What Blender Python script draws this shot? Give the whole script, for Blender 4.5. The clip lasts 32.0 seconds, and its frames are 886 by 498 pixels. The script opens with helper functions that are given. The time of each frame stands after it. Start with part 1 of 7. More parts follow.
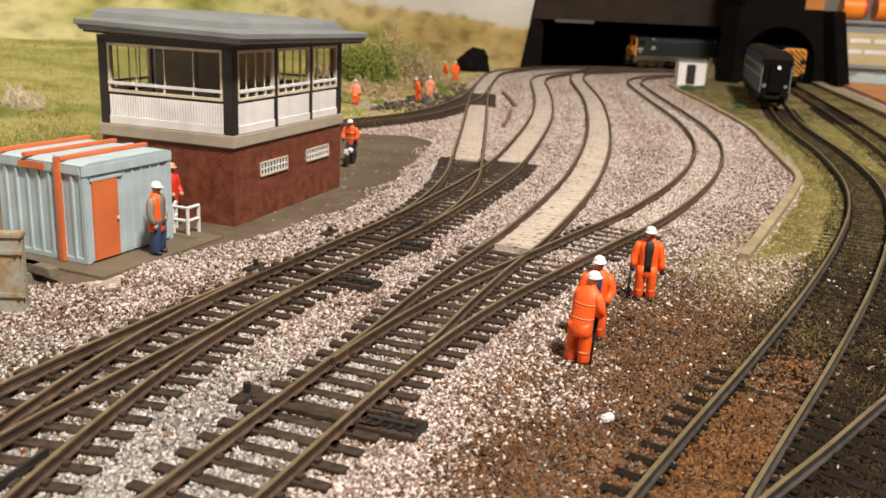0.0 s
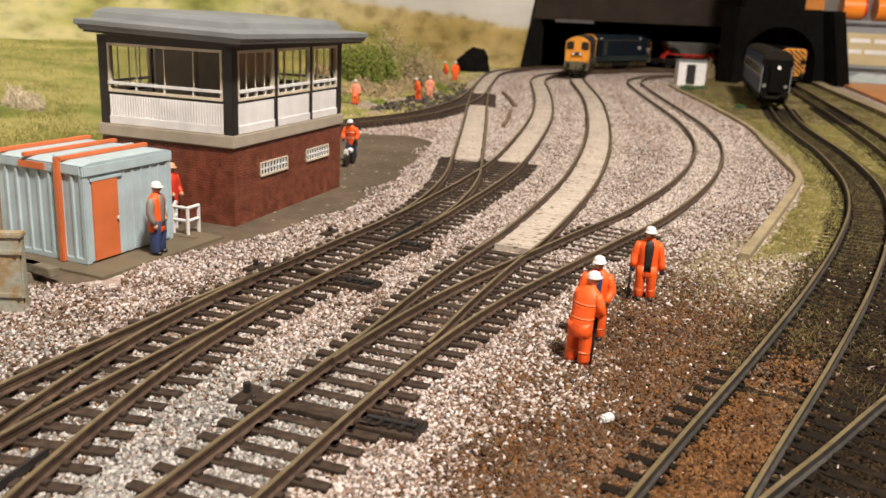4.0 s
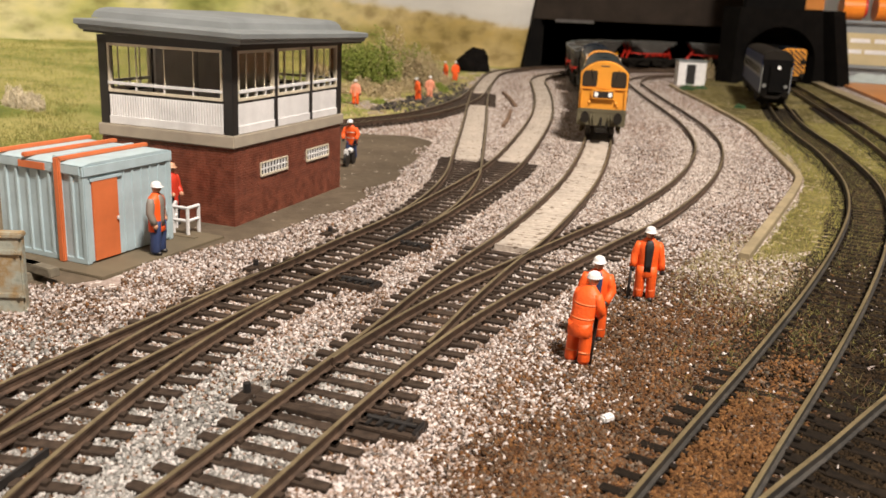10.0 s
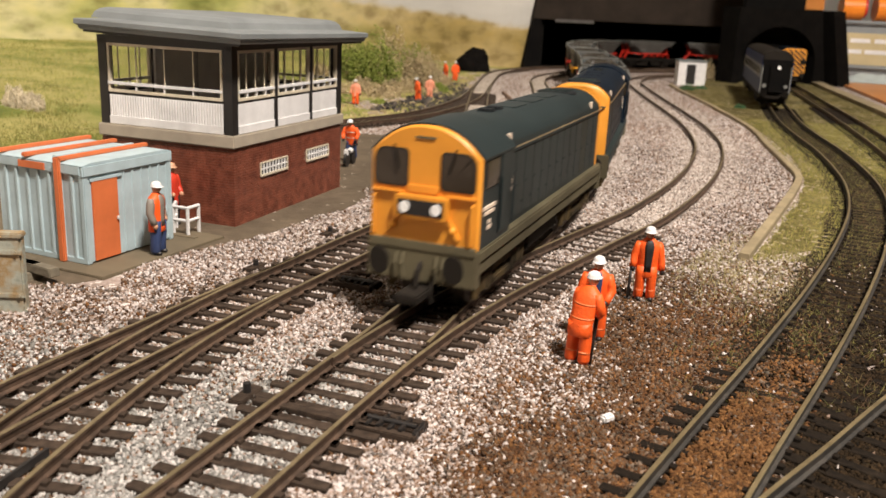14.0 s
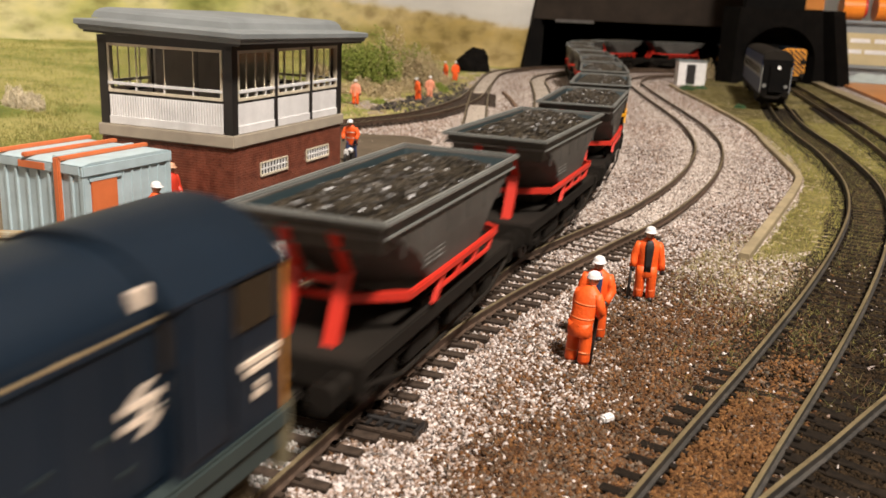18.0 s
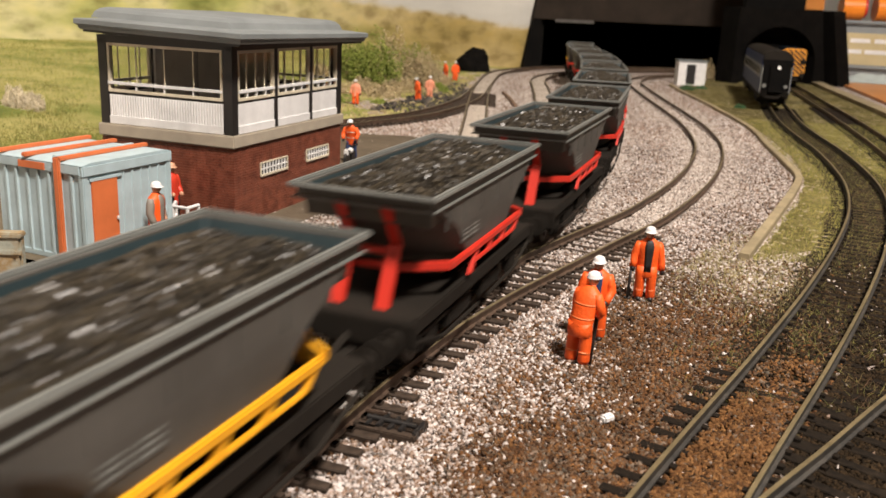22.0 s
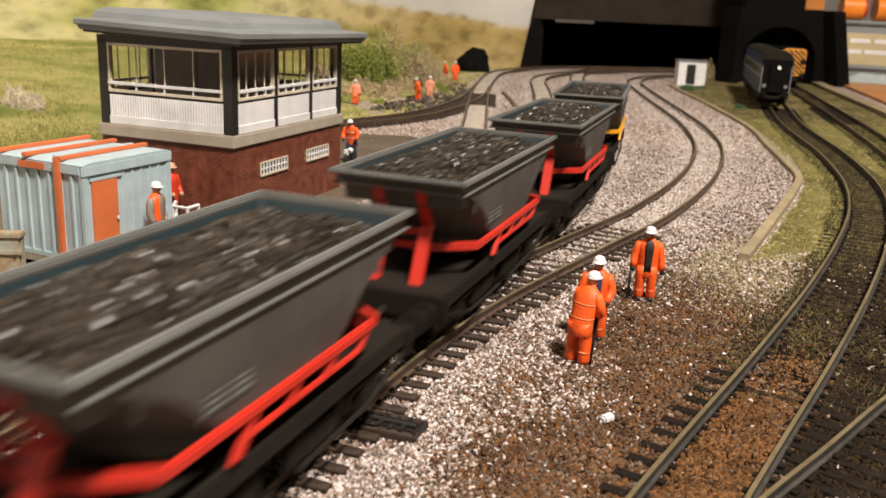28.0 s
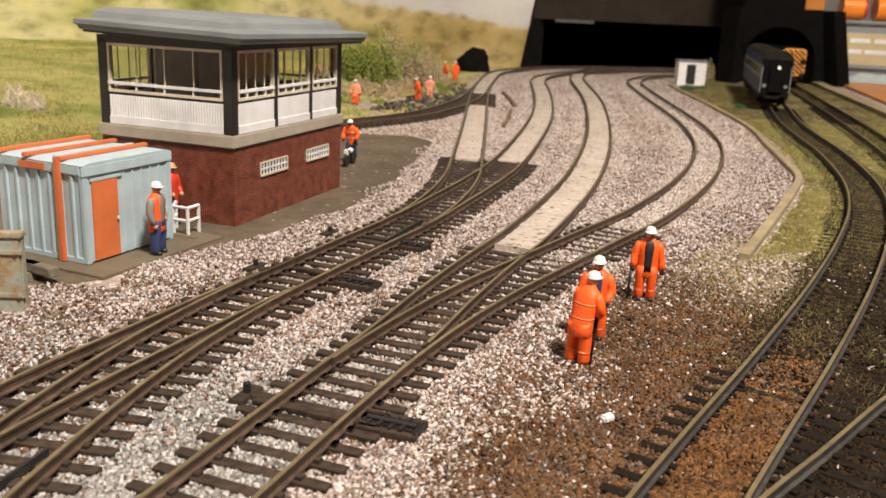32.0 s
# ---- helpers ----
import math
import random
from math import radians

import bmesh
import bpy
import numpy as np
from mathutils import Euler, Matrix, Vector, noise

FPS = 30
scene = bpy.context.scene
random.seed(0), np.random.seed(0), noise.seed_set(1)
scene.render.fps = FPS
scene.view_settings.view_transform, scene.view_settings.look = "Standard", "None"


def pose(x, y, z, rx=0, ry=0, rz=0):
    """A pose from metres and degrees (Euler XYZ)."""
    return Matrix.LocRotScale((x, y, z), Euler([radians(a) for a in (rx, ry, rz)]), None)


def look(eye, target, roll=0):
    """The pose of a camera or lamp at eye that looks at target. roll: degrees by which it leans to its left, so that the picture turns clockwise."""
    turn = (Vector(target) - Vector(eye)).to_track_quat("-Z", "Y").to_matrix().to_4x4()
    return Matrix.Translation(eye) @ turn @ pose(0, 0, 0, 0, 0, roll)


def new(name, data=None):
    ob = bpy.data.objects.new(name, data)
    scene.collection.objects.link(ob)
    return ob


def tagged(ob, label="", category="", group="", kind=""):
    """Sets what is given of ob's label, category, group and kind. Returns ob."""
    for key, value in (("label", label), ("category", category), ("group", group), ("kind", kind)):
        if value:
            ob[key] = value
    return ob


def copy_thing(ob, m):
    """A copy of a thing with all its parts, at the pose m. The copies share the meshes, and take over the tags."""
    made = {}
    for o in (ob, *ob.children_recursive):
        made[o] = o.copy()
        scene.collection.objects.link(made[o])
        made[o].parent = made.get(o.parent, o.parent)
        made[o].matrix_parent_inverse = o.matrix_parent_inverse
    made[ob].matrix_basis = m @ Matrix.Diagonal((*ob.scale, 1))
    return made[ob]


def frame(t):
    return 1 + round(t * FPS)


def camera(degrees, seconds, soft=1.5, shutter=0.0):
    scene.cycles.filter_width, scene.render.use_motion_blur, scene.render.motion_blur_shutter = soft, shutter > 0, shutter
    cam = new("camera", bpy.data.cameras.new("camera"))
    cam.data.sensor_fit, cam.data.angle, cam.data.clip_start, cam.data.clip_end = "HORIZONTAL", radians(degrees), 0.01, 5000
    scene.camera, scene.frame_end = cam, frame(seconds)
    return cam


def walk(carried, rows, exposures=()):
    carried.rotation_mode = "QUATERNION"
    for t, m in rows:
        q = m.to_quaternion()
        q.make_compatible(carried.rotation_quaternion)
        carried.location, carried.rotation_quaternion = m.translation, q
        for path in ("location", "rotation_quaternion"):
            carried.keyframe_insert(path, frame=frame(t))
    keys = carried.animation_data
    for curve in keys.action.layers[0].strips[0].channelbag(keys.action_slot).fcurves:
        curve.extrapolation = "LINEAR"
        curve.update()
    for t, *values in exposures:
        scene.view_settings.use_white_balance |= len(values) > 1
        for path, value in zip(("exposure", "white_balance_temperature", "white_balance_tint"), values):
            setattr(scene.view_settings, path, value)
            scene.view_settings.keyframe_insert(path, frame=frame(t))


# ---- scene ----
# The whole place is a table-top railway in 4 mm scale: lengths below are in millimetres, MM turns them into metres.
MM = 0.001
SECONDS = 32.0

cam = camera(54.0, SECONDS, soft=1.55, shutter=1.0)
cam.data.dof.use_dof, cam.data.dof.focus_distance, cam.data.dof.aperture_fstop = True, 0.235, 42.0
EYE = (0.0, 0.0, 0.0779)
TILT, LEAN = 15.6, 2.7
AIM = (0.0, math.cos(radians(TILT)), EYE[2] - math.sin(radians(TILT)))
CAM_POSE = look(EYE, AIM, LEAN)

# ---- light ----
world = bpy.data.worlds.new("room_air")
scene.world = world
world.use_nodes = True
world.node_tree.nodes["Background"].inputs[0].default_value = (1.0, 0.86, 0.68, 1)
world.node_tree.nodes["Background"].inputs[1].default_value = 0.12


def lamp(name, at, target, size, watts, colour):
    data = bpy.data.lights.new(name, "AREA")
    data.shape, data.size, data.energy, data.color = "DISK", size, watts, colour
    ob = new(name, data)
    ob.matrix_world = look(at, target)
    return tagged(ob, "warm room lamp shining down on the table", "lamp")


lamp("room_lamp", (0.42, -0.42, 1.40), (0.0, 0.45, 0), 0.22, 58.0, (1.0, 0.90, 0.81))
EXPOSURE = [(0.0, 0.0), (32.0, 0.0)]


# ---- mesh helpers (millimetres) ----
def add_box(bm, x0, x1, y0, y1, z0, z1, bevel=0.0):
    vs = [bm.verts.new((x, y, z)) for z in (z0, z1) for x, y in ((x0, y0), (x1, y0), (x1, y1), (x0, y1))]
    fs = [bm.faces.new([vs[i] for i in q]) for q in ((3, 2, 1, 0), (4, 5, 6, 7), (0, 1, 5, 4), (1, 2, 6, 5), (2, 3, 7, 6), (3, 0, 4, 7))]
    if bevel:
        es = list({e for f in fs for e in f.edges})
        bmesh.ops.bevel(bm, geom=es, offset=bevel, segments=2, affect="EDGES", clamp_overlap=True)
    return vs


def add_loft(bm, rings, cap=True):
    """Skin a list of closed rings of equal length."""
    rows = [[bm.verts.new(p) for p in ring] for ring in rings]
    n = len(rows[0])
    for a, b in zip(rows, rows[1:]):
        for i in range(n):
            bm.faces.new((a[i], a[(i + 1) % n], b[(i + 1) % n], b[i]))
    if cap:
        bm.faces.new(rows[0][::-1])
        bm.faces.new(rows[-1])
    return rows


def add_tube(bm, pts, r, seg=8):
    """A round bar along a line of points."""
    pts = [Vector(p) for p in pts]
    rings = []
    for i, p in enumerate(pts):
        d = (pts[min(i + 1, len(pts) - 1)] - pts[max(i - 1, 0)]).normalized()
        side = d.cross(Vector((0, 0, 1)) if abs(d.z) < 0.9 else Vector((1, 0, 0))).normalized()
        up = side.cross(d)
        rings.append([p + side * (r * math.cos(a)) + up * (r * math.sin(a)) for a in (2 * math.pi * k / seg for k in range(seg))])
    add_loft(bm, rings)


def add_disc(bm, centre, axis, r, thick, seg=20):
    c, a = Vector(centre), Vector(axis).normalized()
    add_tube(bm, [c - a * (thick / 2), c + a * (thick / 2)], r, seg)


def add_ball(bm, centre, r, squash=(1, 1, 1), seg=10, rings=7):
    made = bmesh.ops.create_uvsphere(bm, u_segments=seg, v_segments=rings, radius=1.0)["verts"]
    for v in made:
        v.co = Vector((centre[0] + v.co.x * r * squash[0], centre[1] + v.co.y * r * squash[1], centre[2] + v.co.z * r * squash[2]))


def mesh_of(name, bm, material, smooth=False):
    bmesh.ops.recalc_face_normals(bm, faces=bm.faces)
    bm.transform(Matrix.Scale(MM, 4))
    me = bpy.data.meshes.new(name)
    bm.to_mesh(me)
    bm.free()
    for mat in (material if isinstance(material, (list, tuple)) else [material]):
        me.materials.append(mat)
    if smooth:
        me.polygons.foreach_set("use_smooth", [True] * len(me.polygons))
        me.set_sharp_from_angle(angle=radians(38))
    return me


def part(name, bm, material, parent=None, label="", smooth=False, at=None):
    """Link a bmesh as one mesh object under a thing or a part."""
    ob = new(name, mesh_of(name, bm, material, smooth))
    if parent is not None:
        ob.parent = parent
    if at is not None:
        ob.matrix_basis = at
    if label:
        ob["label"] = label
    return ob


def thing(name, label, category, group="", kind="", at=None):
    """An Empty at the base of a thing."""
    ob = tagged(new(name), label, category, group, kind)
    ob.empty_display_size = 0.01
    if at is not None:
        ob.matrix_basis = at
    return ob


def at_mm(x, y, z=0.0, rz=0.0, rx=0.0, ry=0.0):
    return pose(x * MM, y * MM, z * MM, rx, ry, rz)


def boxed(name, material, parent, dims, bevel=0.0, label="", smooth=False):
    bm = bmesh.new()
    add_box(bm, *dims, bevel=bevel)
    return part(name, bm, material, parent, label, smooth)


def sheet_from(name, material, xs, ys, zf, keep=None, smooth=True):
    """A grid of ground over the given lines, with a height for each place."""
    bm = bmesh.new()
    grid = {}
    for i, x in enumerate(xs):
        for j, y in enumerate(ys):
            grid[i, j] = bm.verts.new((x, y, zf(x, y)))
    for i in range(len(xs) - 1):
        for j in range(len(ys) - 1):
            if keep is None or keep((xs[i] + xs[i + 1]) / 2, (ys[j] + ys[j + 1]) / 2):
                bm.faces.new((grid[i, j], grid[i + 1, j], grid[i + 1, j + 1], grid[i, j + 1]))
    for v in [v for v in bm.verts if not v.link_faces]:
        bm.verts.remove(v)
    return part(name, bm, material, smooth=smooth)


# ---- materials ----
def material(name, stops, scale=300.0, rough=0.7, metal=0.0, bump=0.0, bump_scale=None, spread=0.0, detail=5.0, specks=None, island=False, voronoi=0.0, spec=0.5, coat=0.0):
    """A surface whose colour runs through stops by noise of that scale (per metre); specks: (colour, scale, amount)."""
    mat = bpy.data.materials.new(name)
    mat.use_nodes = True
    nt = mat.node_tree
    b = nt.nodes["Principled BSDF"]
    b.inputs["Roughness"].default_value = rough
    b.inputs["Metallic"].default_value = metal
    b.inputs["Specular IOR Level"].default_value = spec
    b.inputs["Coat Weight"].default_value = coat
    geo = nt.nodes.new("ShaderNodeNewGeometry")
    co = nt.nodes.new("ShaderNodeTexCoord").outputs["Object"]
    n = nt.nodes.new("ShaderNodeTexNoise")
    n.inputs["Scale"].default_value = scale
    n.inputs["Detail"].default_value = detail
    n.inputs["Roughness"].default_value = 0.6
    nt.links.new(co, n.inputs["Vector"])
    ramp = nt.nodes.new("ShaderNodeValToRGB")
    for i, c in enumerate(stops):
        pos = i / max(1, len(stops) - 1)
        pos = pos if island else 0.25 + 0.5 * pos
        e = ramp.color_ramp.elements[i] if i < 2 else ramp.color_ramp.elements.new(pos)
        e.position, e.color = pos, (*c, 1)
    nt.links.new(geo.outputs["Random Per Island"] if island else n.outputs[0], ramp.inputs[0])
    colour = ramp.outputs[0]
    # slow change of tone over the surface
    slow = nt.nodes.new("ShaderNodeTexNoise")
    slow.inputs["Scale"].default_value = scale * 0.13
    slow.inputs["Detail"].default_value = 3
    nt.links.new(co, slow.inputs["Vector"])
    tone = nt.nodes.new("ShaderNodeMapRange")
    tone.inputs["From Min"].default_value, tone.inputs["From Max"].default_value = 0.3, 0.7
    tone.inputs["To Min"].default_value, tone.inputs["To Max"].default_value = 1 - spread, 1 + spread
    nt.links.new(slow.outputs[0], tone.inputs["Value"])
    mul = nt.nodes.new("ShaderNodeVectorMath")
    mul.operation = "SCALE"
    nt.links.new(colour, mul.inputs[0])
    nt.links.new(tone.outputs[0], mul.inputs["Scale"])
    colour = mul.outputs[0]
    if specks:
        sc, sscale, amount = specks
        v = nt.nodes.new("ShaderNodeTexVoronoi")
        v.inputs["Scale"].default_value = sscale
        nt.links.new(co, v.inputs["Vector"])
        pick = nt.nodes.new("ShaderNodeSeparateColor")
        nt.links.new(v.outputs["Color"], pick.inputs[0])
        gate = nt.nodes.new("ShaderNodeMath")
        gate.operation = "LESS_THAN"
        gate.inputs[1].default_value = amount
        nt.links.new(pick.outputs[0], gate.inputs[0])
        mix = nt.nodes.new("ShaderNodeMix")
        mix.data_type = "RGBA"
        mix.inputs["B"].default_value = (*sc, 1)
        nt.links.new(gate.outputs[0], mix.inputs["Factor"])
        nt.links.new(colour, mix.inputs["A"])
        colour = mix.outputs["Result"]
    nt.links.new(colour, b.inputs["Base Color"])
    if bump or voronoi:
        bp = nt.nodes.new("ShaderNodeBump")
        bp.inputs["Strength"].default_value = 1.0
        bp.inputs["Distance"].default_value = (bump or voronoi) * MM
        if voronoi:
            h = nt.nodes.new("ShaderNodeTexVoronoi")
            h.inputs["Scale"].default_value = bump_scale or scale
            nt.links.new(h.outputs["Distance"], bp.inputs["Height"])
        else:
            h = nt.nodes.new("ShaderNodeTexNoise")
            h.inputs["Scale"].default_value = bump_scale or scale * 2
            h.inputs["Detail"].default_value = 4
            nt.links.new(h.outputs[0], bp.inputs["Height"])
        nt.links.new(co, h.inputs["Vector"])
        nt.links.new(bp.outputs[0], b.inputs["Normal"])
    return mat


def glass(name, colour, rough=0.05, alpha_ior=1.45):
    mat = bpy.data.materials.new(name)
    mat.use_nodes = True
    b = mat.node_tree.nodes["Principled BSDF"]
    b.inputs["Base Color"].default_value = (*colour, 1)
    b.inputs["Transmission Weight"].default_value = 1.0
    b.inputs["Roughness"].default_value = rough
    b.inputs["IOR"].default_value = alpha_ior
    return mat


M_RAIL = material("rail_metal", [(0.0435, 0.0275, 0.0188), (0.1232, 0.0783, 0.0536)], 400, 0.55, 0.2, spread=0.3)
M_RAIL_TOP = material("rail_top_metal", [(0.15, 0.115, 0.062), (0.27, 0.215, 0.125)], 300, 0.42, 0.4, spread=0.25)
M_RAIL_SHINY = material("polished_rail_top", [(0.17, 0.1318, 0.0697), (0.289, 0.2295, 0.1275)], 300, 0.40, 0.45, spread=0.2)
M_RAIL_RUST = material("rusted_rail_side", [(0.020, 0.019, 0.018), (0.060, 0.052, 0.043)], 400, 0.6, 0.15, spread=0.3)
M_SLEEPER = material("sleeper_plastic", [(0.020, 0.014, 0.010), (0.062, 0.043, 0.031)], 500, 0.7, bump=0.15, bump_scale=900, spread=0.3, spec=0.2)
# dark siding sleepers; weaker light at lower right is put into their colour
M_SLEEPER_DARK = material("dark_sleeper", [(0.006, 0.005, 0.004), (0.022, 0.016, 0.011)], 500, 0.8, bump=0.15, bump_scale=900, spread=0.3, spec=0.08)
M_PALE_TRACK = material("pale_track_bed", [(0.287, 0.2408, 0.1929), (0.4306, 0.3705, 0.31), (0.5502, 0.4878, 0.4134)], 420, 0.95, bump=0.5, bump_scale=900, spread=0.2, specks=((0.16, 0.12, 0.085), 600, 0.10))
M_GROUND = material("gravel_bed", [(0.13, 0.095, 0.075), (0.30, 0.235, 0.20), (0.44, 0.36, 0.32)], 420, 0.95, voronoi=0.9, bump_scale=800, spread=0.22, specks=((0.66, 0.59, 0.54), 700, 0.24))
M_STONE = material("ballast_stone", [(0.048, 0.0344, 0.0256), (0.16, 0.1376, 0.124), (0.248, 0.164, 0.116), (0.116, 0.0704, 0.0416), (0.32, 0.268, 0.24), (0.528, 0.468, 0.436), (0.208, 0.132, 0.084), (0.4, 0.336, 0.308), (0.592, 0.54, 0.512), (0.56, 0.504, 0.48)], 900, 0.6, island=True, spread=0.1)
M_STONE_PALE = material("dusty_ballast_stone", [(0.19, 0.1472, 0.1187), (0.38, 0.3135, 0.266), (0.475, 0.4085, 0.3562), (0.285, 0.2232, 0.1852), (0.57, 0.5035, 0.4512), (0.437, 0.3705, 0.323), (0.627, 0.57, 0.5225)], 900, 0.85, island=True, spread=0.12)
M_STONE_GREY = material("grey_ballast_stone", [(0.06, 0.056, 0.0496), (0.16, 0.156, 0.144), (0.288, 0.28, 0.26), (0.112, 0.1056, 0.092), (0.48, 0.46, 0.432), (0.216, 0.204, 0.184), (0.56, 0.536, 0.504)], 900, 0.6, island=True, spread=0.1)
M_CINDER = material("brown_cinder", [(0.022, 0.012, 0.007), (0.075, 0.034, 0.015), (0.135, 0.060, 0.022), (0.032, 0.018, 0.010), (0.20, 0.094, 0.034), (0.066, 0.034, 0.018), (0.125, 0.082, 0.052), (0.110, 0.054, 0.024), (0.085, 0.072, 0.056), (0.22, 0.155, 0.11)], 900, 0.85, island=True, spread=0.25, spec=0.15)
M_RUSTCINDER = material("orange_brown_cinder", [(0.04, 0.0184, 0.0072), (0.096, 0.0424, 0.0144), (0.16, 0.0736, 0.0256), (0.06, 0.0288, 0.0112), (0.208, 0.104, 0.0384), (0.12, 0.0576, 0.0224)], 900, 0.85, island=True, spread=0.2, spec=0.15)
M_SOIL = material("dark_soil", [(0.014, 0.010, 0.006), (0.036, 0.027, 0.014), (0.068, 0.052, 0.026), (0.050, 0.026, 0.013)], 420, 0.95, bump=0.7, bump_scale=900, spread=0.35, spec=0.06)
M_YARD = material("yard_tarmac", [(0.0765, 0.0588, 0.039), (0.126, 0.0966, 0.0663)], 200, 0.85, bump=0.2, bump_scale=900, spread=0.25, spec=0.2, specks=((0.36, 0.31, 0.26), 900, 0.006))
M_GRASS = material("grass_mat", [(0.0396, 0.0334, 0.0114), (0.0924, 0.0774, 0.0246), (0.154, 0.1276, 0.0493), (0.2376, 0.1936, 0.1012)], 110, 0.95, spec=0.1, bump=0.9, bump_scale=1100, spread=0.35, detail=9.0, specks=((0.36, 0.30, 0.2), 500, 0.08))
# unseen room surfaces, kept pale to bounce fill light onto the models
M_BOUNCE = material("pale_bounce_plaster", [(0.78, 0.75, 0.69), (0.83, 0.80, 0.74)], 20, 0.9, spread=0.05)
# guessed dark colour for unseen walls, so less light reaches the tunnel
M_DARKWALL = material("dark_unseen_wall", [(0.06, 0.045, 0.03), (0.11, 0.08, 0.055)], 12, 0.8, spread=0.2)
M_CARPET = material("room_carpet", [(0.12, 0.10, 0.08), (0.16, 0.13, 0.10)], 90, 0.95, spread=0.1)
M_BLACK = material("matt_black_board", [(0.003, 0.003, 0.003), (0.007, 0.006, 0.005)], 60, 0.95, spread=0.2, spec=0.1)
M_EDGESTRIP = material("dusty_grey_strip", [(0.06, 0.055, 0.05), (0.11, 0.10, 0.09)], 60, 0.8, spread=0.2)
M_BROWN_BOARD = material("dark_brown_board", [(0.017, 0.0125, 0.0095), (0.032, 0.024, 0.018)], 40, 0.9, spread=0.25, spec=0.15)


# ---- room ----
def room():
    def slab(name, dims, mat):
        bm = bmesh.new()
        add_box(bm, *dims)
        return tagged(part(name, bm, mat), kind="structure")
    slab("floor", (-3300, 3600, -3300, 4200, -1000, -950), M_CARPET)
    slab("ceiling", (-3300, 3600, -3300, 4200, 1450, 1500), M_BOUNCE)
    # all out of view: west wall set close for bounce, east and south absorb
    slab("wall_west", (-1560, -1460, -3300, 4200, -1000, 1500), M_BOUNCE)
    slab("wall_east", (3600, 3700, -3300, 4200, -1000, 1500), M_DARKWALL)
    slab("wall_south", (-3300, 3600, -3400, -3300, -1000, 1500), M_DARKWALL)
    slab("wall_north", (-3300, 3600, 4200, 4300, -1000, 1500), M_BOUNCE)


room()


# ---- track plan: centre lines ----
def spline(ctrl, step=3.0):
    """Smooth line through control points, at even steps."""
    c = np.array(ctrl, float)
    c = np.vstack([2 * c[0] - c[1], c, 2 * c[-1] - c[-2]])
    out = []
    for i in range(1, len(c) - 2):
        p0, p1, p2, p3 = c[i - 1:i + 3]
        d1, d2, d3 = (max(np.linalg.norm(b - a), 1e-6) ** 0.5 for a, b in ((p0, p1), (p1, p2), (p2, p3)))
        m1 = (p2 - p1) + d2 * ((p1 - p0) / d1 - (p2 - p0) / (d1 + d2))
        m2 = (p2 - p1) + d2 * ((p3 - p2) / d3 - (p3 - p1) / (d2 + d3))
        for s in np.linspace(0, 1, 60, endpoint=False):
            out.append((2 * s**3 - 3 * s**2 + 1) * p1 + (s**3 - 2 * s**2 + s) * m1 + (3 * s**2 - 2 * s**3) * p2 + (s**3 - s**2) * m2)
    out.append(c[-2])
    out = np.array(out)
    s = np.r_[0, np.cumsum(np.linalg.norm(np.diff(out, axis=0), axis=1))]
    t = np.arange(0, s[-1], step)
    return np.stack([np.interp(t, s, out[:, 0]), np.interp(t, s, out[:, 1])], 1)


def normals(line):
    d = np.gradient(line, axis=0)
    d /= np.linalg.norm(d, axis=1)[:, None]
    return np.stack([-d[:, 1], d[:, 0]], 1)


def arc_from(line_end, heading, radius, degrees, steps):
    """Points of an arc that goes on from an end; negative degrees bend to the right."""
    x, y = line_end
    a = radians(heading)
    pts = []
    for _ in range(steps):
        k = radians(degrees) / steps
        x += radius * abs(k) * math.cos(a + k / 2)
        y += radius * abs(k) * math.sin(a + k / 2)
        a += k
        pts.append((x, y))
    return pts


FAR3 = [(31, 310), (62, 407), (86, 507), (105, 609), (120, 710), (133, 813), (142, 916), (149, 1019), (157, 1105), (172, 1190), (200, 1275), (250, 1345), (325, 1390), (410, 1405), (500, 1392)]
NEAR_C = [(-880, -2180), (-420, -920), (-83, 0), (-31, 142), (-20, 172), (-9, 202), (1, 232), (12, 262)]
TRAIN_LINE = spline(NEAR_C + FAR3 + arc_from((500, 1392), -10, 2600, 45, 10))
LINES = {
    "three": TRAIN_LINE,
    "four": spline([(-83, 0), (-31, 142), (-20.5, 170), (-10.5, 194), (0.5, 217), (12.5, 239), (25.5, 260), (39, 281), (53, 303), (86, 355), (132, 451), (166, 553), (185, 658), (195, 764), (203, 871), (212, 977), (224, 1083)] + arc_from((224, 1083), 80, 260, -85, 8)),
    "one": spline([(-150, -60), (-106, 80), (-81, 159), (-68, 192), (-54, 225), (-44, 246), (-30, 279), (-11, 325), (1, 372), (7.5, 416), (11, 474), (19, 637), (26, 801), (37, 964), (56, 1126)] + arc_from((56, 1126), 78, 330, -70, 7)),
    "two": spline([(-92, -60), (-80, 80), (-72, 150), (-65, 185), (-54, 221), (-44, 246), (-30, 279), (-12, 321), (3, 364), (17, 406), (30, 452), (54, 572), (73, 690), (86, 808), (95, 927), (103, 1046)] + arc_from((103, 1046), 83, 340, -76, 7)),
    "five": spline([(-70, -40), (8, 75), (53, 146), (89, 202), (124, 259), (157, 317), (187, 376), (212, 438), (231, 501), (247, 566), (260, 632), (275, 700), (294, 770), (326, 880), (366, 1020), (410, 1180), (460, 1380)]),
    "six": spline([(-60, -25), (20, 80), (64, 128), (80.5, 145), (105, 171), (150, 215), (210, 270)]),
    "seven": spline([(215, 300), (262, 470), (300, 597), (348, 777), (379, 903), (429, 1104), (490, 1380)]),
    "branch": spline([(-300, 200), (-230, 300), (-175, 400), (-135, 480), (-95, 550), (-60, 602), (-37, 632), (-17, 669), (5, 735), (19, 800), (36, 964)]),
}

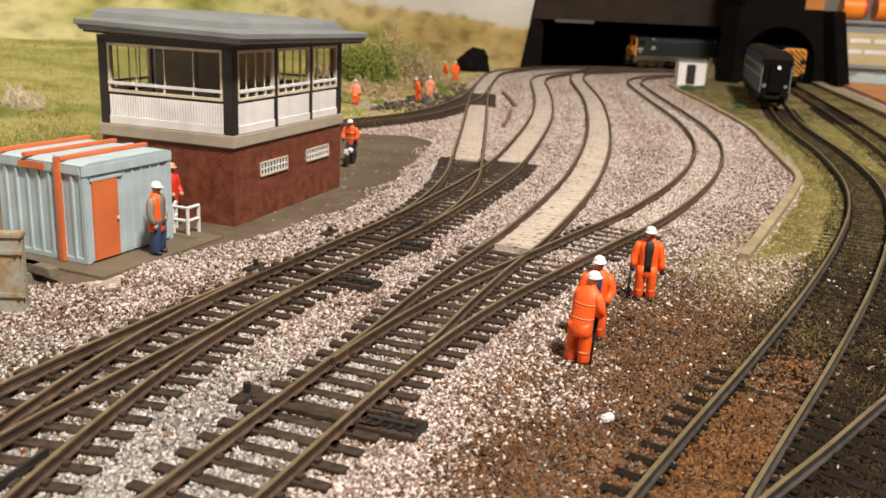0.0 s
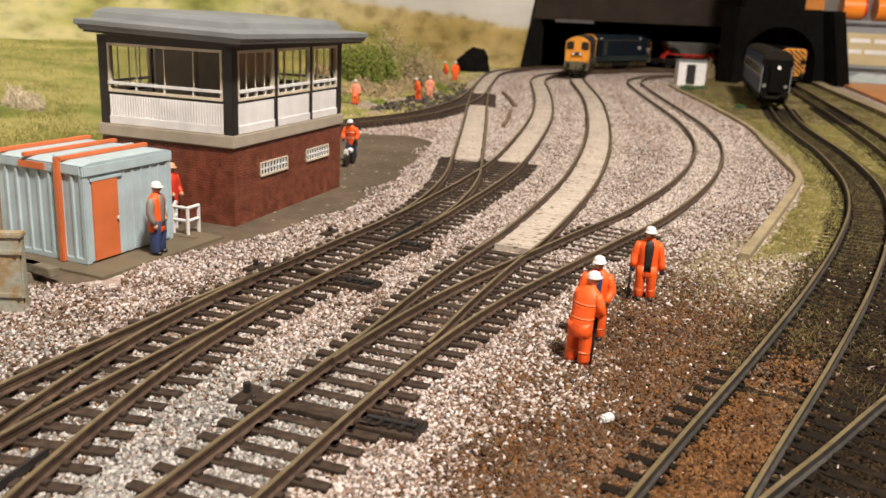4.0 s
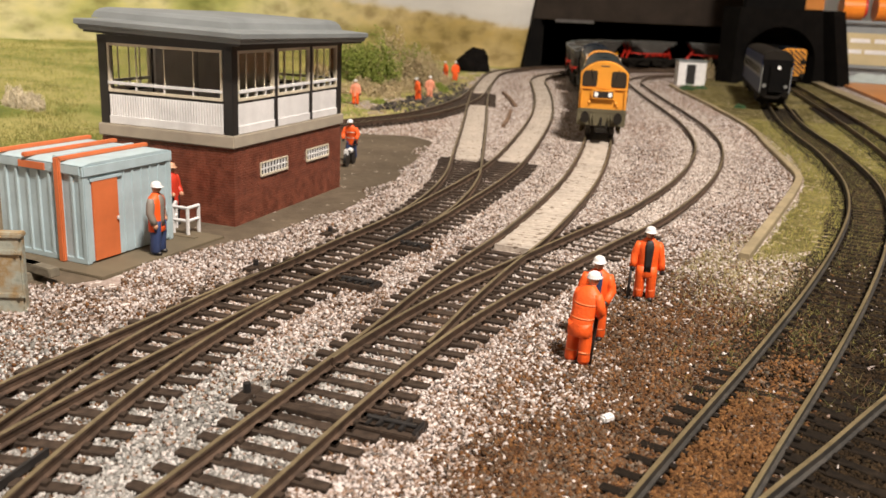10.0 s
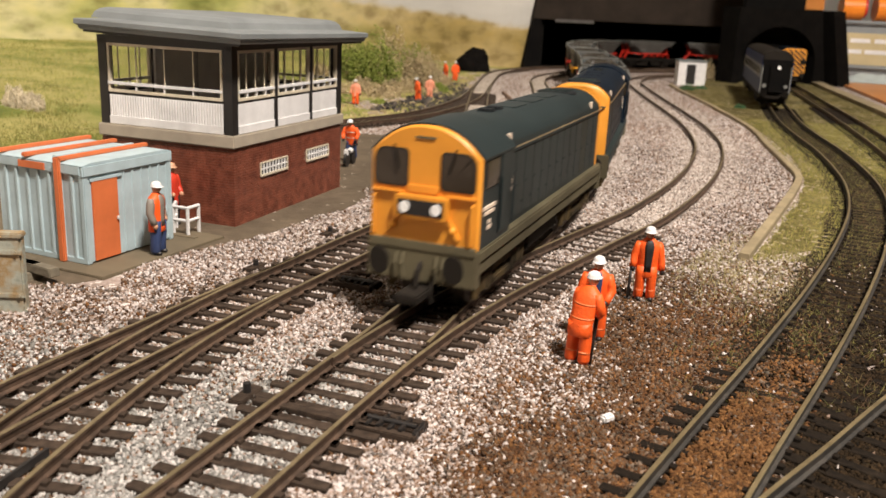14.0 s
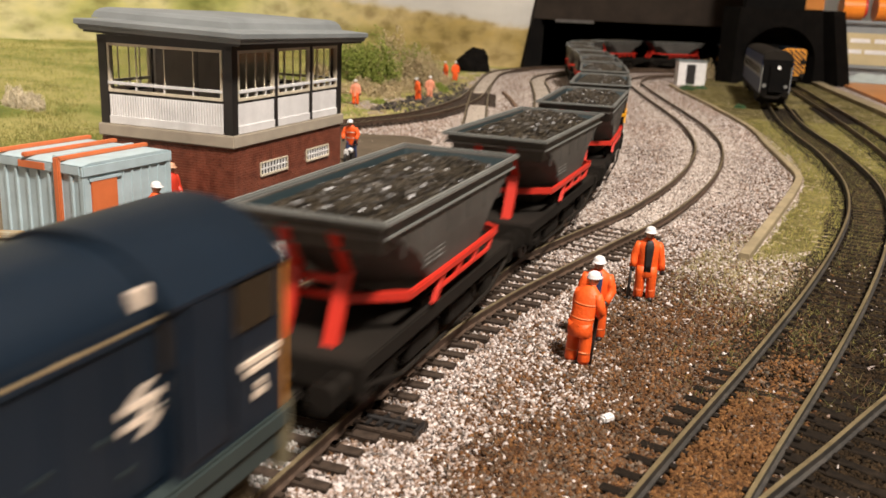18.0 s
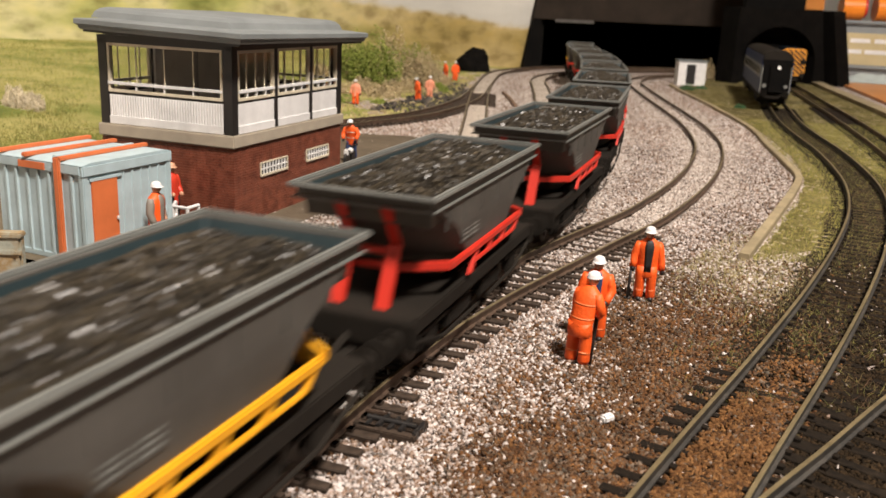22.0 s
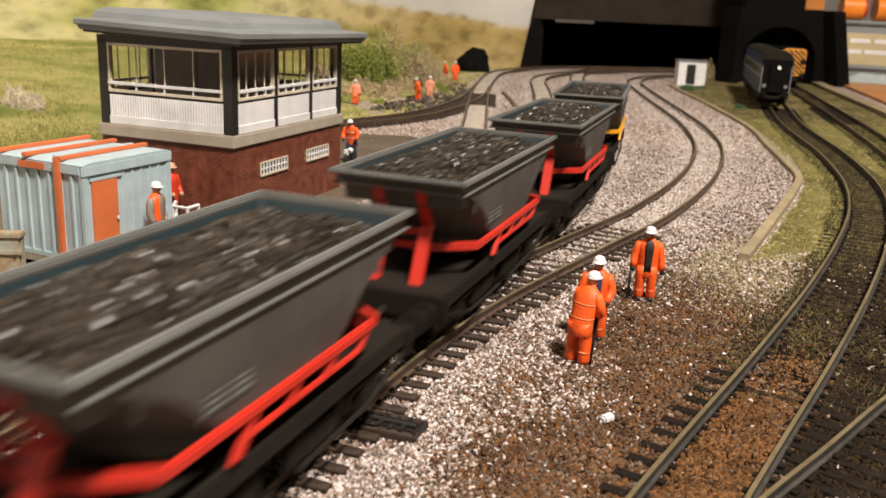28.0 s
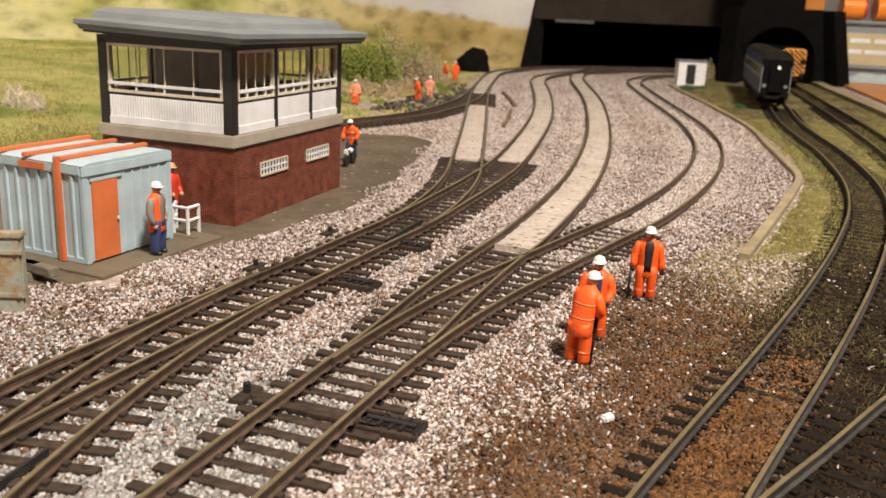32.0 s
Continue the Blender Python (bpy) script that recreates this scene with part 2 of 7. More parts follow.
# ---- base board and ground ----
def base():
    bm = bmesh.new()
    add_box(bm, -1400, 2300, -2600, 2400, -60, -4.2)
    tagged(part("baseboard", bm, M_GROUND), "gravel-covered baseboard of the table-top railway", "ground", kind="structure")


base()


# ---- tracks ----
RAIL_HALF = 8.25
PROFILE = [(-0.95, -2.5), (0.95, -2.5), (0.9, -2.2), (0.26, -1.95), (0.25, -0.85), (0.46, -0.7), (0.46, -0.1), (0.38, 0.0), (-0.38, 0.0), (-0.46, -0.1), (-0.46, -0.7), (-0.25, -0.85), (-0.26, -1.95), (-0.9, -2.2)]


def rail_mesh(line, side):
    nm = normals(line)
    c = line + nm * (RAIL_HALF * side)
    bm = bmesh.new()
    add_loft(bm, [[(c[i, 0] + nm[i, 0] * u, c[i, 1] + nm[i, 1] * u, z) for u, z in PROFILE] for i in range(len(c))])
    for f in bm.faces:
        if all(v.co.z > -0.13 for v in f.verts):
            f.material_index = 1
    return bm


def span(line, lo, hi):
    """The stretch of a line between two distances from the eye's side of the board."""
    return line[(line[:, 1] >= lo) & (line[:, 1] <= hi)]


def rounded_bar(bm, x0, x1, half=1.28):
    """A sleeper with slightly worn upper edges."""
    add_loft(bm, [[(x, -half, -4.4), (x, -half, -2.75), (x, -half + 0.25, -2.5), (x, half - 0.25, -2.5), (x, half, -2.75), (x, half, -4.4)] for x in (x0, x1)])


def sleeper_mesh(long=31.0, mat=None):
    bm = bmesh.new()
    rounded_bar(bm, -long / 2, long / 2)
    for s in (-1, 1):
        for k in (-1, 1):
            x = s * RAIL_HALF + k * 1.55
            add_box(bm, x - 0.6, x + 0.6, -0.8, 0.8, -2.6, -1.8)
    return mesh_of("sleeper", bm, mat or M_SLEEPER)


SLEEPER = sleeper_mesh()
DARK_SLEEPER = sleeper_mesh(31.0, M_SLEEPER_DARK)


def place_sleepers(parent, line, lo, hi, pitch=6.6, skip=None, mesh=None, shift=0.0, sink=0.0):
    s = np.r_[0, np.cumsum(np.linalg.norm(np.diff(line, axis=0), axis=1))]
    nm = normals(line)
    for d in np.arange(0, s[-1], pitch):
        x, y = np.interp(d, s, line[:, 0]), np.interp(d, s, line[:, 1])
        if not lo <= y <= hi or (skip and skip(x, y)):
            continue
        nx, ny = np.interp(d, s, nm[:, 0]), np.interp(d, s, nm[:, 1])
        ob = new("sleeper", mesh or SLEEPER)
        ob.parent = parent
        ob.matrix_basis = at_mm(x + nx * shift + random.uniform(-.2, .2), y + ny * shift, random.uniform(-.12, .0) - sink, math.degrees(math.atan2(ny, nx)) + random.uniform(-1, 1))


def place_timbers(parent, key, other, lo, hi, pitch=6.6):
    """Turnout timbers, square to one line and long enough to carry the other as well."""
    line, second = LINES[key], LINES[other]
    s = np.r_[0, np.cumsum(np.linalg.norm(np.diff(line, axis=0), axis=1))]
    nm = normals(line)
    for d in np.arange(0, s[-1], pitch):
        x, y = np.interp(d, s, line[:, 0]), np.interp(d, s, line[:, 1])
        if not lo <= y <= hi:
            continue
        n = np.array((np.interp(d, s, nm[:, 0]), np.interp(d, s, nm[:, 1])))
        q = second - (x, y)
        near = np.hypot(q[:, 0], q[:, 1]) < 60
        w = float((q @ n)[near][np.argmin(np.abs(q @ (n[1], -n[0]))[near])])
        bm = bmesh.new()
        rounded_bar(bm, min(-15.5, w - 15.5) + random.uniform(-.3, .3), max(15.5, w + 15.5) + random.uniform(-.3, .3))
        for u in sorted({-RAIL_HALF, RAIL_HALF, w - RAIL_HALF, w + RAIL_HALF}):
            for k in (-1, 1):
                add_box(bm, u + k * 1.55 - 0.6, u + k * 1.55 + 0.6, -0.8, 0.8, -2.6, -1.85)
        part("timber", bm, M_SLEEPER, parent, at=at_mm(x, y, random.uniform(-.1, .0), math.degrees(math.atan2(n[1], n[0])) + random.uniform(-.7, .7)))


def track(key, label, left=((-9999, 9999),), right=((-9999, 9999),), lo=-9999, hi=9999, top=None, web=None):
    ob = thing("railway_track", label, "railway track", "railway tracks", "structure")
    line = LINES[key]
    for side, stretches in ((1, left), (-1, right)):
        for a, b in stretches:
            part("rail", rail_mesh(span(line, max(a, lo), min(b, hi)), side), [web or M_RAIL, top or M_RAIL_TOP], ob)
    return ob


T3 = track("three", "dark-sleepered main line bending into the tunnel", right=((196, 9999),))
T4 = track("four", "diverging line curving round towards the tunnel", left=((180, 9999),), right=((60, 9999),))
part("rail", rail_mesh(span(LINES["three"], -9999, 60), -1), [M_RAIL, M_RAIL_TOP], T3)
T1 = track("one", "dull steel track running past the signal box", right=((0, 236), (312, 9999)), lo=0)
T2 = track("two", "dull steel track beside the signal box line", left=((0, 262), (322, 9999)), lo=0)
T5 = track("five", "shiny weathered siding sunk in cinders and weeds", lo=20, top=M_RAIL_SHINY, web=M_RAIL_RUST)
T6 = track("six", "siding branching off in the cinders", lo=60, top=M_RAIL_SHINY, web=M_RAIL_RUST)
T7 = track("seven", "far overgrown siding beside the board edge", lo=300)
TB = track("branch", "rusty branch line curving off behind the signal box")


def near_line(x, y, key, reach):
    line = LINES[key]
    return np.min((line[:, 0] - x) ** 2 + (line[:, 1] - y) ** 2) < reach * reach


place_sleepers(T3, LINES["three"], 60, 150)
place_timbers(T3, "three", "four", 150, 292)
place_sleepers(T4, LINES["four"], 290, 330)
place_timbers(T2, "two", "one", 60, 470)
place_sleepers(T5, LINES["five"], 60, 190, sink=0.35, mesh=DARK_SLEEPER)
place_sleepers(T5, LINES["five"], 190, 640, sink=0.75, mesh=DARK_SLEEPER)
place_sleepers(T5, LINES["five"], 640, 860, sink=0.75, mesh=DARK_SLEEPER)
place_sleepers(T7, LINES["seven"], 470, 880, sink=0.6, mesh=DARK_SLEEPER)
place_sleepers(T6, LINES["six"], 60, 270, sink=0.3, mesh=DARK_SLEEPER, skip=lambda x, y: near_line(x, y, "five", 9))


# pale infill between the rails of the far lines
def infill(key, lo, hi, parent):
    line = span(LINES[key], lo, hi)
    nm = normals(line)
    bm = bmesh.new()
    rings = []
    for i in range(len(line)):
        j = random.uniform(-.4, .4)
        rings.append([(line[i, 0] + nm[i, 0] * u, line[i, 1] + nm[i, 1] * u, z) for u, z in ((-6.9 + j, -4.4), (-6.9 + j, -2.1), (6.9 + j, -2.1), (6.9 + j, -4.4))])
    add_loft(bm, rings)
    part("track_bed", bm, M_PALE_TRACK, parent, "pale painted bed between the rails")


infill("three", 292, 1260, T3)
infill("one", 470, 748, T1)
infill("one", 862, 1240, T1)
place_sleepers(T1, LINES["one"], 750, 860)
infill("two", 470, 1280, T2)


def pale_sleeper():
    bm = bmesh.new()
    add_box(bm, -6.6, 6.6, -1.25, 1.25, -4.4, -1.95)
    return mesh_of("sleeper", bm, M_PALE_SLEEPER)


M_PALE_SLEEPER = material("pale_sleeper", [(0.3335, 0.285, 0.2319), (0.4945, 0.4334, 0.3644)], 500, 0.9, bump=0.2, bump_scale=900, spread=0.2)
PALE = pale_sleeper()
place_sleepers(T3, LINES["three"], 296, 760, mesh=PALE)
place_sleepers(T2, LINES["two"], 474, 760, mesh=PALE)
place_sleepers(T1, LINES["one"], 474, 746, mesh=PALE)
place_sleepers(TB, LINES["branch"], 560, 800, skip=lambda x, y: near_line(x, y, "one", 9))

# ---- materials of things ----
def plain(name, c, rough=0.5, spread=0.12, scale=120, metal=0.0, bump=0.03, coat=0.0, spec=0.5):
    lo = tuple(v * 0.86 for v in c)
    hi = tuple(min(1, v * 1.12) for v in c)
    return material(name, [lo, hi], scale, rough, metal, bump=bump, bump_scale=1500, spread=spread, coat=coat, spec=spec)


M_WHITE = plain("white_plastic", (0.74, 0.73, 0.72), 0.45)
M_CREAM = plain("cream_plastic", (0.62, 0.55, 0.42), 0.5)
M_BLACKP = plain("black_plastic", (0.018, 0.016, 0.015), 0.45)
M_ROOF = plain("grey_roof_plastic", (0.185, 0.20, 0.20), 0.65, 0.3, 60)
M_STRIP = plain("concrete_plastic", (0.37, 0.32, 0.25), 0.7)
M_PANE = glass("clear_pane", (0.95, 0.95, 0.92), 0.03, 1.2)
M_PALEBLUE = plain("pale_blue_paint", (0.40, 0.50, 0.53), 0.5)
M_ORANGE = plain("orange_paint", (0.60, 0.155, 0.050), 0.5)
M_HIVIS = plain("hi_vis_orange", (0.88, 0.11, 0.012), 0.55, 0.15, 300, bump=0.12)
M_SKIN = plain("figure_flesh_paint", (0.55, 0.30, 0.18), 0.5)
M_NAVY = plain("navy_blue_paint", (0.03, 0.05, 0.13), 0.55)
M_GREYCLOTH = plain("grey_jacket_paint", (0.22, 0.19, 0.16), 0.6)
M_SILVER = plain("silver_stripe_paint", (0.72, 0.60, 0.48), 0.4)
M_STRIPE = plain("faded_stripe_paint", (0.86, 0.22, 0.075), 0.5)
M_SLAB = plain("dark_slab", (0.115, 0.090, 0.055), 0.85, 0.3)


def brick_material():
    mat = bpy.data.materials.new("moulded_brick_plastic")
    mat.use_nodes = True
    nt = mat.node_tree
    b = nt.nodes["Principled BSDF"]
    b.inputs["Roughness"].default_value = 0.42
    co = nt.nodes.new("ShaderNodeTexCoord").outputs["Object"]
    n = nt.nodes.new("ShaderNodeTexNoise")
    n.inputs["Scale"].default_value, n.inputs["Detail"].default_value = 260, 6
    nt.links.new(co, n.inputs["Vector"])
    r = nt.nodes.new("ShaderNodeValToRGB")
    r.color_ramp.elements[0].position, r.color_ramp.elements[0].color = 0.3, (0.105, 0.028, 0.016, 1)
    r.color_ramp.elements[1].position, r.color_ramp.elements[1].color = 0.72, (0.27, 0.085, 0.050, 1)
    nt.links.new(n.outputs[0], r.inputs[0])
    nt.links.new(r.outputs[0], b.inputs["Base Color"])
    return mat


M_BRICK = brick_material()
M_MORTAR = plain("brick_joint", (0.42, 0.27, 0.20), 0.7)
M_INWALL = plain("grey_beige_inner_wall", (0.82, 0.76, 0.67), 0.8, 0.08)


# ---- signal box ----
def signal_box():
    L, W = 86.0, 58.0            # long side x, short side y, corner nearest the tracks at the origin
    box = thing("signal_box", "brick and white timber signal box with grey roof", "building", at=at_mm(-76.9, 309.8, -4.2, 70.7))
    z = lambda v: v + 4.2
    boxed("brick_base", M_MORTAR, box, (0.25, L - 0.25, 0.25, W - 0.25, 0.0, z(25)), 0, "red-brown moulded brick base")
    boxed("concrete_band", M_STRIP, box, (-0.9, L + 0.9, -0.9, W + 0.9, z(25), z(29.6)), 0.4)
    boxed("cabin_floor", M_CREAM, box, (0.6, L - 0.6, 0.6, W - 0.6, z(29.6), z(31)))
    # wall faces: function of a side gives (along, out) to local x, y
    sides = {"front": (L, lambda s, o: (s, -o)), "end": (W, lambda s, o: (-o, s)), "back": (L, lambda s, o: (s, W + o)), "far": (W, lambda s, o: (L + o, s))}

    def slab(name, mat, f, s0, s1, o0, o1, z0, z1, parent=box, bevel=0.0, label=""):
        (x0, y0), (x1, y1) = f(s0, o0), f(s1, o1)
        return boxed(name, mat, parent, (min(x0, x1), max(x0, x1), min(y0, y1), max(y0, y1), z0, z1), bevel, label)

    # rows of bricks on the two walls that show
    for key in ("front", "end"):
        length, f = sides[key]
        course, wide = 1.0, 2.9
        bm = bmesh.new()
        k = 0
        zz = 0.05
        holes = [(17.6, 37.8, z(12.4), z(17.2)), (53.6, 73.3, z(12.8), z(17.4))] if key == "front" else []
        while zz < z(25) - 0.5:
            s = -wide / 2 if k % 2 else 0.0
            while s < length:
                a, b = max(s + 0.1, 0.0), min(s + wide - 0.1, length)
                mid = ((a + b) / 2, zz + 0.45)
                if b - a > 0.4 and not any(h[0] < mid[0] < h[1] and h[2] < mid[1] < h[3] for h in holes):
                    (x0, y0), (x1, y1) = f(a, -0.4), f(b, random.uniform(-0.04, 0.06))
                    add_box(bm, min(x0, x1), max(x0, x1), min(y0, y1), max(y0, y1), zz, zz + course - 0.16)
                s += wide
            zz += course
            k += 1
        tagged(part("brickwork", bm, M_BRICK, box, "rows of red-brown bricks"), kind="stuff")
        for h in holes:
            w = slab("vent_window", M_BLACKP, f, h[0], h[1], -0.3, 0.1, h[2], h[3], label="low barred window in the brick")
            slab("frame", M_CREAM, f, h[0], h[1], 0.1, 0.7, h[2] - 0.4, h[2] + 0.35, w)
            slab("frame", M_CREAM, f, h[0], h[1], 0.1, 0.55, h[3] - 0.3, h[3] + 0.2, w)
            slab("frame", M_CREAM, f, h[0] - .2, h[0] + 0.5, 0.1, 0.5, h[2], h[3], w)
            slab("frame", M_CREAM, f, h[1] - 0.5, h[1] + .2, 0.1, 0.5, h[2], h[3], w)
            n = 9
            for i in range(1, n):
                s = h[0] + (h[1] - h[0]) * i / n
                slab("bar", M_WHITE, f, s - 0.3, s + 0.3, 0.1, 0.45, h[2], h[3], w)
            slab("bar", M_WHITE, f, h[0], h[1], 0.1, 0.5, (h[2] + h[3]) / 2 - 0.25, (h[2] + h[3]) / 2 + 0.25, w)
    # timber frame posts and head beam
    lo, hi = z(29.6), z(61)
    for x0, y0 in ((0, 0), (L - 4.4, 0), (0, W - 4), (L - 4.4, W - 4)):
        boxed("corner_post", M_BLACKP, box, (x0, x0 + (4.4 if x0 else 3.6), y0, y0 + 4, lo, hi), 0.2)
    for s in (30.0, 58.0):
        boxed("post", M_BLACKP, box, (s - 1.3, s + 1.3, 0, 2.2, lo, hi), 0.2)
        boxed("post", M_BLACKP, box, (s - 1.3, s + 1.3, W - 2.2, W, lo, hi), 0.2)
    boxed("head_beam", M_BLACKP, box, (0, L, 0.0, 2.0, z(59.4), z(62.2)))
    boxed("head_beam", M_BLACKP, box, (0, L, W - 2, W, z(59.4), z(62.2)))
    boxed("head_beam", M_BLACKP, box, (0, 2.0, 2, W - 2, z(59.4), z(62.2)))
    boxed("head_beam", M_BLACKP, box, (L - 2, L, 2, W - 2, z(59.4), z(62.2)))
    # infill panels and glazing, bay by bay
    bays = [("front", 3.8, 28.7), ("front", 31.3, 56.7), ("front", 59.3, 81.4), ("end", 4.2, 53.8),
            ("back", 3.8, 28.7), ("far", 4.2, 37.0)]
    for key, a, b in bays:
        f = sides[key][1]
        pan = slab("panel", M_WHITE, f, a, b, -1.6, -0.3, z(29.8), z(40.6), label="white boarded panel under the window")
        slab("plinth", M_WHITE, f, a, b, -0.3, 0.15, z(29.8), z(32.6), pan)
        if key == "end":
            step = 1.15
            s = a + 0.3
            while s < b - 0.3:
                slab("batten", M_WHITE, f, s, s + 0.6, -0.3, 0.02, z(32.6), z(40.4), pan)
                s += step
        slab("rail", M_BLACKP, f, a, b, -1.4, -0.5, z(40.6), z(41.6), pan)
        win = slab("window", M_CREAM, f, a, b, -1.5, 0.1, z(41.6), z(42.6), label="wide window with thin cream glazing bars")
        slab("frame", M_WHITE, f, a, b, -1.4, 0.2, z(44.4), z(45.4), win)
        slab("frame", M_CREAM, f, a, b, -1.4, 0.0, z(58.4), z(59.4), win)
        slab("frame", M_CREAM, f, a, a + 0.9, -1.4, 0.0, z(42.6), z(58.4), win)
        slab("frame", M_CREAM, f, b - 0.9, b, -1.4, 0.0, z(42.6), z(58.4), win)
        n = 4
        for i in range(1, n):
            s = a + (b - a) * i / n
            slab("glazing_bar", M_CREAM, f, s - 0.18, s + 0.18, -1.0, -0.5, z(45.4), z(58.4), win)
            slab("glazing_bar", M_WHITE, f, s - 0.25, s + 0.25, -1.1, 0.0, z(42.6), z(44.4), win)
        pane = slab("pane", M_PANE, f, a + 0.9, b - 0.9, -0.85, -0.65, z(42.6), z(58.4), win)
        pane.visible_shadow = False
    boxed("blank_wall", M_INWALL, box, (L - 1.8, L - 0.6, 37.2, W - 4, z(31), z(59.4)), 0, "plain grey-beige wall")
    boxed("blank_wall", M_INWALL, box, (30, L - 4.4, W - 2.2, W - 0.8, z(31), z(59.4)), 0, "plain grey-beige wall")
    boxed("pilaster", M_WHITE, box, (28.8, 33, W - 3.4, W - 2.3, z(31), z(59.4)), 0.2)
    # inside: partition and a desk
    boxed("desk", M_STRIP, box, (20, 60, 18, 30, z(31), z(37)), 0.3, "dark control desk")
    boxed("ceiling_board", M_WHITE, box, (2.1, L - 2.1, 2.1, W - 2.1, z(60.8), z(61.8)))
    # roof: moulded eaves and a low raised deck
    bm = bmesh.new()
    ring = lambda o, zz: [(1.5 - o, -o, zz), (L + 1 + o, -o, zz), (L + 1 + o, W - 4 + o, zz), (1.5 - o, W - 4 + o, zz)]
    add_loft(bm, [ring(6.6, z(62.2)), ring(7.2, z(62.9)), ring(7.2, z(63.6)), ring(8.2, z(64.2)), ring(8.2, z(65.8)), ring(7.8, z(66.1)), ring(-2.0, z(66.8))])
    roof = part("roof", bm, M_ROOF, box, "weathered grey flat roof with deep eaves")
    bm = bmesh.new()
    ring2 = lambda o, zz: [(o, o, zz), (L + 5 - o, o, zz), (L + 5 - o, W + 5 - o, zz), (o, W + 5 - o, zz)]
    add_loft(bm, [ring2(1.6, z(66.5)), ring2(2.6, z(68.8)), ring2(4.0, z(70.0)), ring2(6.0, z(70.5))])
    part("roof_deck", bm, M_ROOF, roof)
    soffit = boxed("soffit", M_BLACKP, box, (-4.5, L + 7, -6, W + 2, z(61.4), z(62.2)))
    # the loose roof sits a little askew
    for ob in (roof, *roof.children, soffit):
        for v in ob.data.vertices:
            v.co.z += (1.5 * v.co.y / W - 0.9 * v.co.x / L)
    return box


signal_box()


# ---- container cabin ----
def cabin():
    L, D = 38.0, 36.5
    c = thing("container_cabin", "pale blue ribbed container cabin with orange door", "container", at=at_mm(-107.7, 252.8, -3.2, 66.4))
    H = 30.6
    boxed("body", M_PALEBLUE, c, (0.5, L - 0.5, 0.5, D, 0.4, H - 1.0), 0.2)
    for x in (0.0, L - 2.0):
        boxed("corner_post", M_PALEBLUE, c, (x, x + 2.0, 0, 2.0, 0, H - 0.6), 0.3)
    boxed("top_rail", M_PALEBLUE, c, (-0.3, L + 0.3, -0.3, 1.0, H - 3.6, H), 0.4)
    boxed("top_rail", M_PALEBLUE, c, (-0.3, 1.0, 1.0, D, H - 3.2, H), 0.4)
    boxed("top_rail", M_PALEBLUE, c, (L - 1.0, L + 0.3, 1.0, D, H - 3.2, H), 0.4)
    boxed("bottom_rail", M_PALEBLUE, c, (0, 1.0, 1.5, D, 0, 1.8), 0.2)
    y = 5.0
    while y < D:                                      # ribs of the long side
        bm = bmesh.new()
        add_loft(bm, [[(0.6, y - 0.75, zz), (-0.05, y - 0.4, zz), (-0.05, y + 0.4, zz), (0.6, y + 0.75, zz)] for zz in (1.8, H - 3.2)])
        part("rib", bm, M_PALEBLUE, c)
        y += 4.6
    x = 16.5
    while x < L - 2:                                  # ribs of the door end
        bm = bmesh.new()
        add_loft(bm, [[(x - 0.5, 0.6, zz), (x - 0.3, 0.1, zz), (x + 0.3, 0.1, zz), (x + 0.5, 0.6, zz)] for zz in (1.0, H - 3.6)])
        part("rib", bm, M_PALEBLUE, c)
        x += 3.9
    door = boxed("door", M_ORANGE, c, (3.2, 13.6, 0.0, 0.6, 0.6, H - 5.2), 0.15, "flat orange door")
    boxed("door_handle", M_WHITE, door, (12.4, 13.3, -0.7, 0.0, 12.0, 13.2), 0.2)
    boxed("lintel", M_PALEBLUE, c, (2.6, 15.6, -0.1, 0.6, H - 5.2, H - 4.2), 0.1)
    bm = bmesh.new()
    add_loft(bm, [[(-0.2, yy, H - 0.1), (3, yy, H + 0.6), (L - 3, yy, H + 0.6), (L + 0.2, yy, H - 0.1)] for yy in (0.0, D)])
    part("roof", bm, M_PALEBLUE, c, "pale blue roof sheet with a seam")
    boxed("roof_seam", M_PALEBLUE, c, (2, L - 3, 12.5, 14.5, H + 0.5, H + 1.5), 0.3)
    for y, leg in ((8.6, True), (22.0, False), (33.6, False)):                      # orange straps across the roof and down the side
        bm = bmesh.new()
        add_box(bm, -1.0, L - 1, y, y + 2.0, H + 0.5, H + 1.8, 0.3)
        if leg:
            add_box(bm, -1.3, 0.2, y, y + 2.2, 0.0, H + 1.8, 0.3)
        part("strap", bm, M_ORANGE, c, "raised orange strap")
    boxed("orange_patch", M_ORANGE, c, (-0.6, -0.25, 15, 26, H - 2.8, H - 0.6), 0.1)
    # slab on which it stands
    s = thing("concrete_slab", "dark weathered slab beneath the container cabin", "slab", at=at_mm(-107.7, 252.8, -4.2, 66.4))
    boxed("slab", M_SLAB, s, (-6.5, L + 12, -12, 70, -0.5, 1.0), 0.2)


cabin()


# ---- small white hut by the far siding ----
def hut():
    h = thing("lineside_hut", "small white hut with a dark doorway", "hut", at=at_mm(283, 1108, -4.2, -3))
    boxed("wall", M_WHITE, h, (0, 34, 0, 22, 0, 29), 0.4)
    boxed("doorway", M_BLACKP, h, (10, 21, -0.4, 0.2, 2, 26), 0, "dark open doorway")
    boxed("roof", M_ROOF, h, (-1, 35, -1, 23, 29, 31), 0.3)


hut()


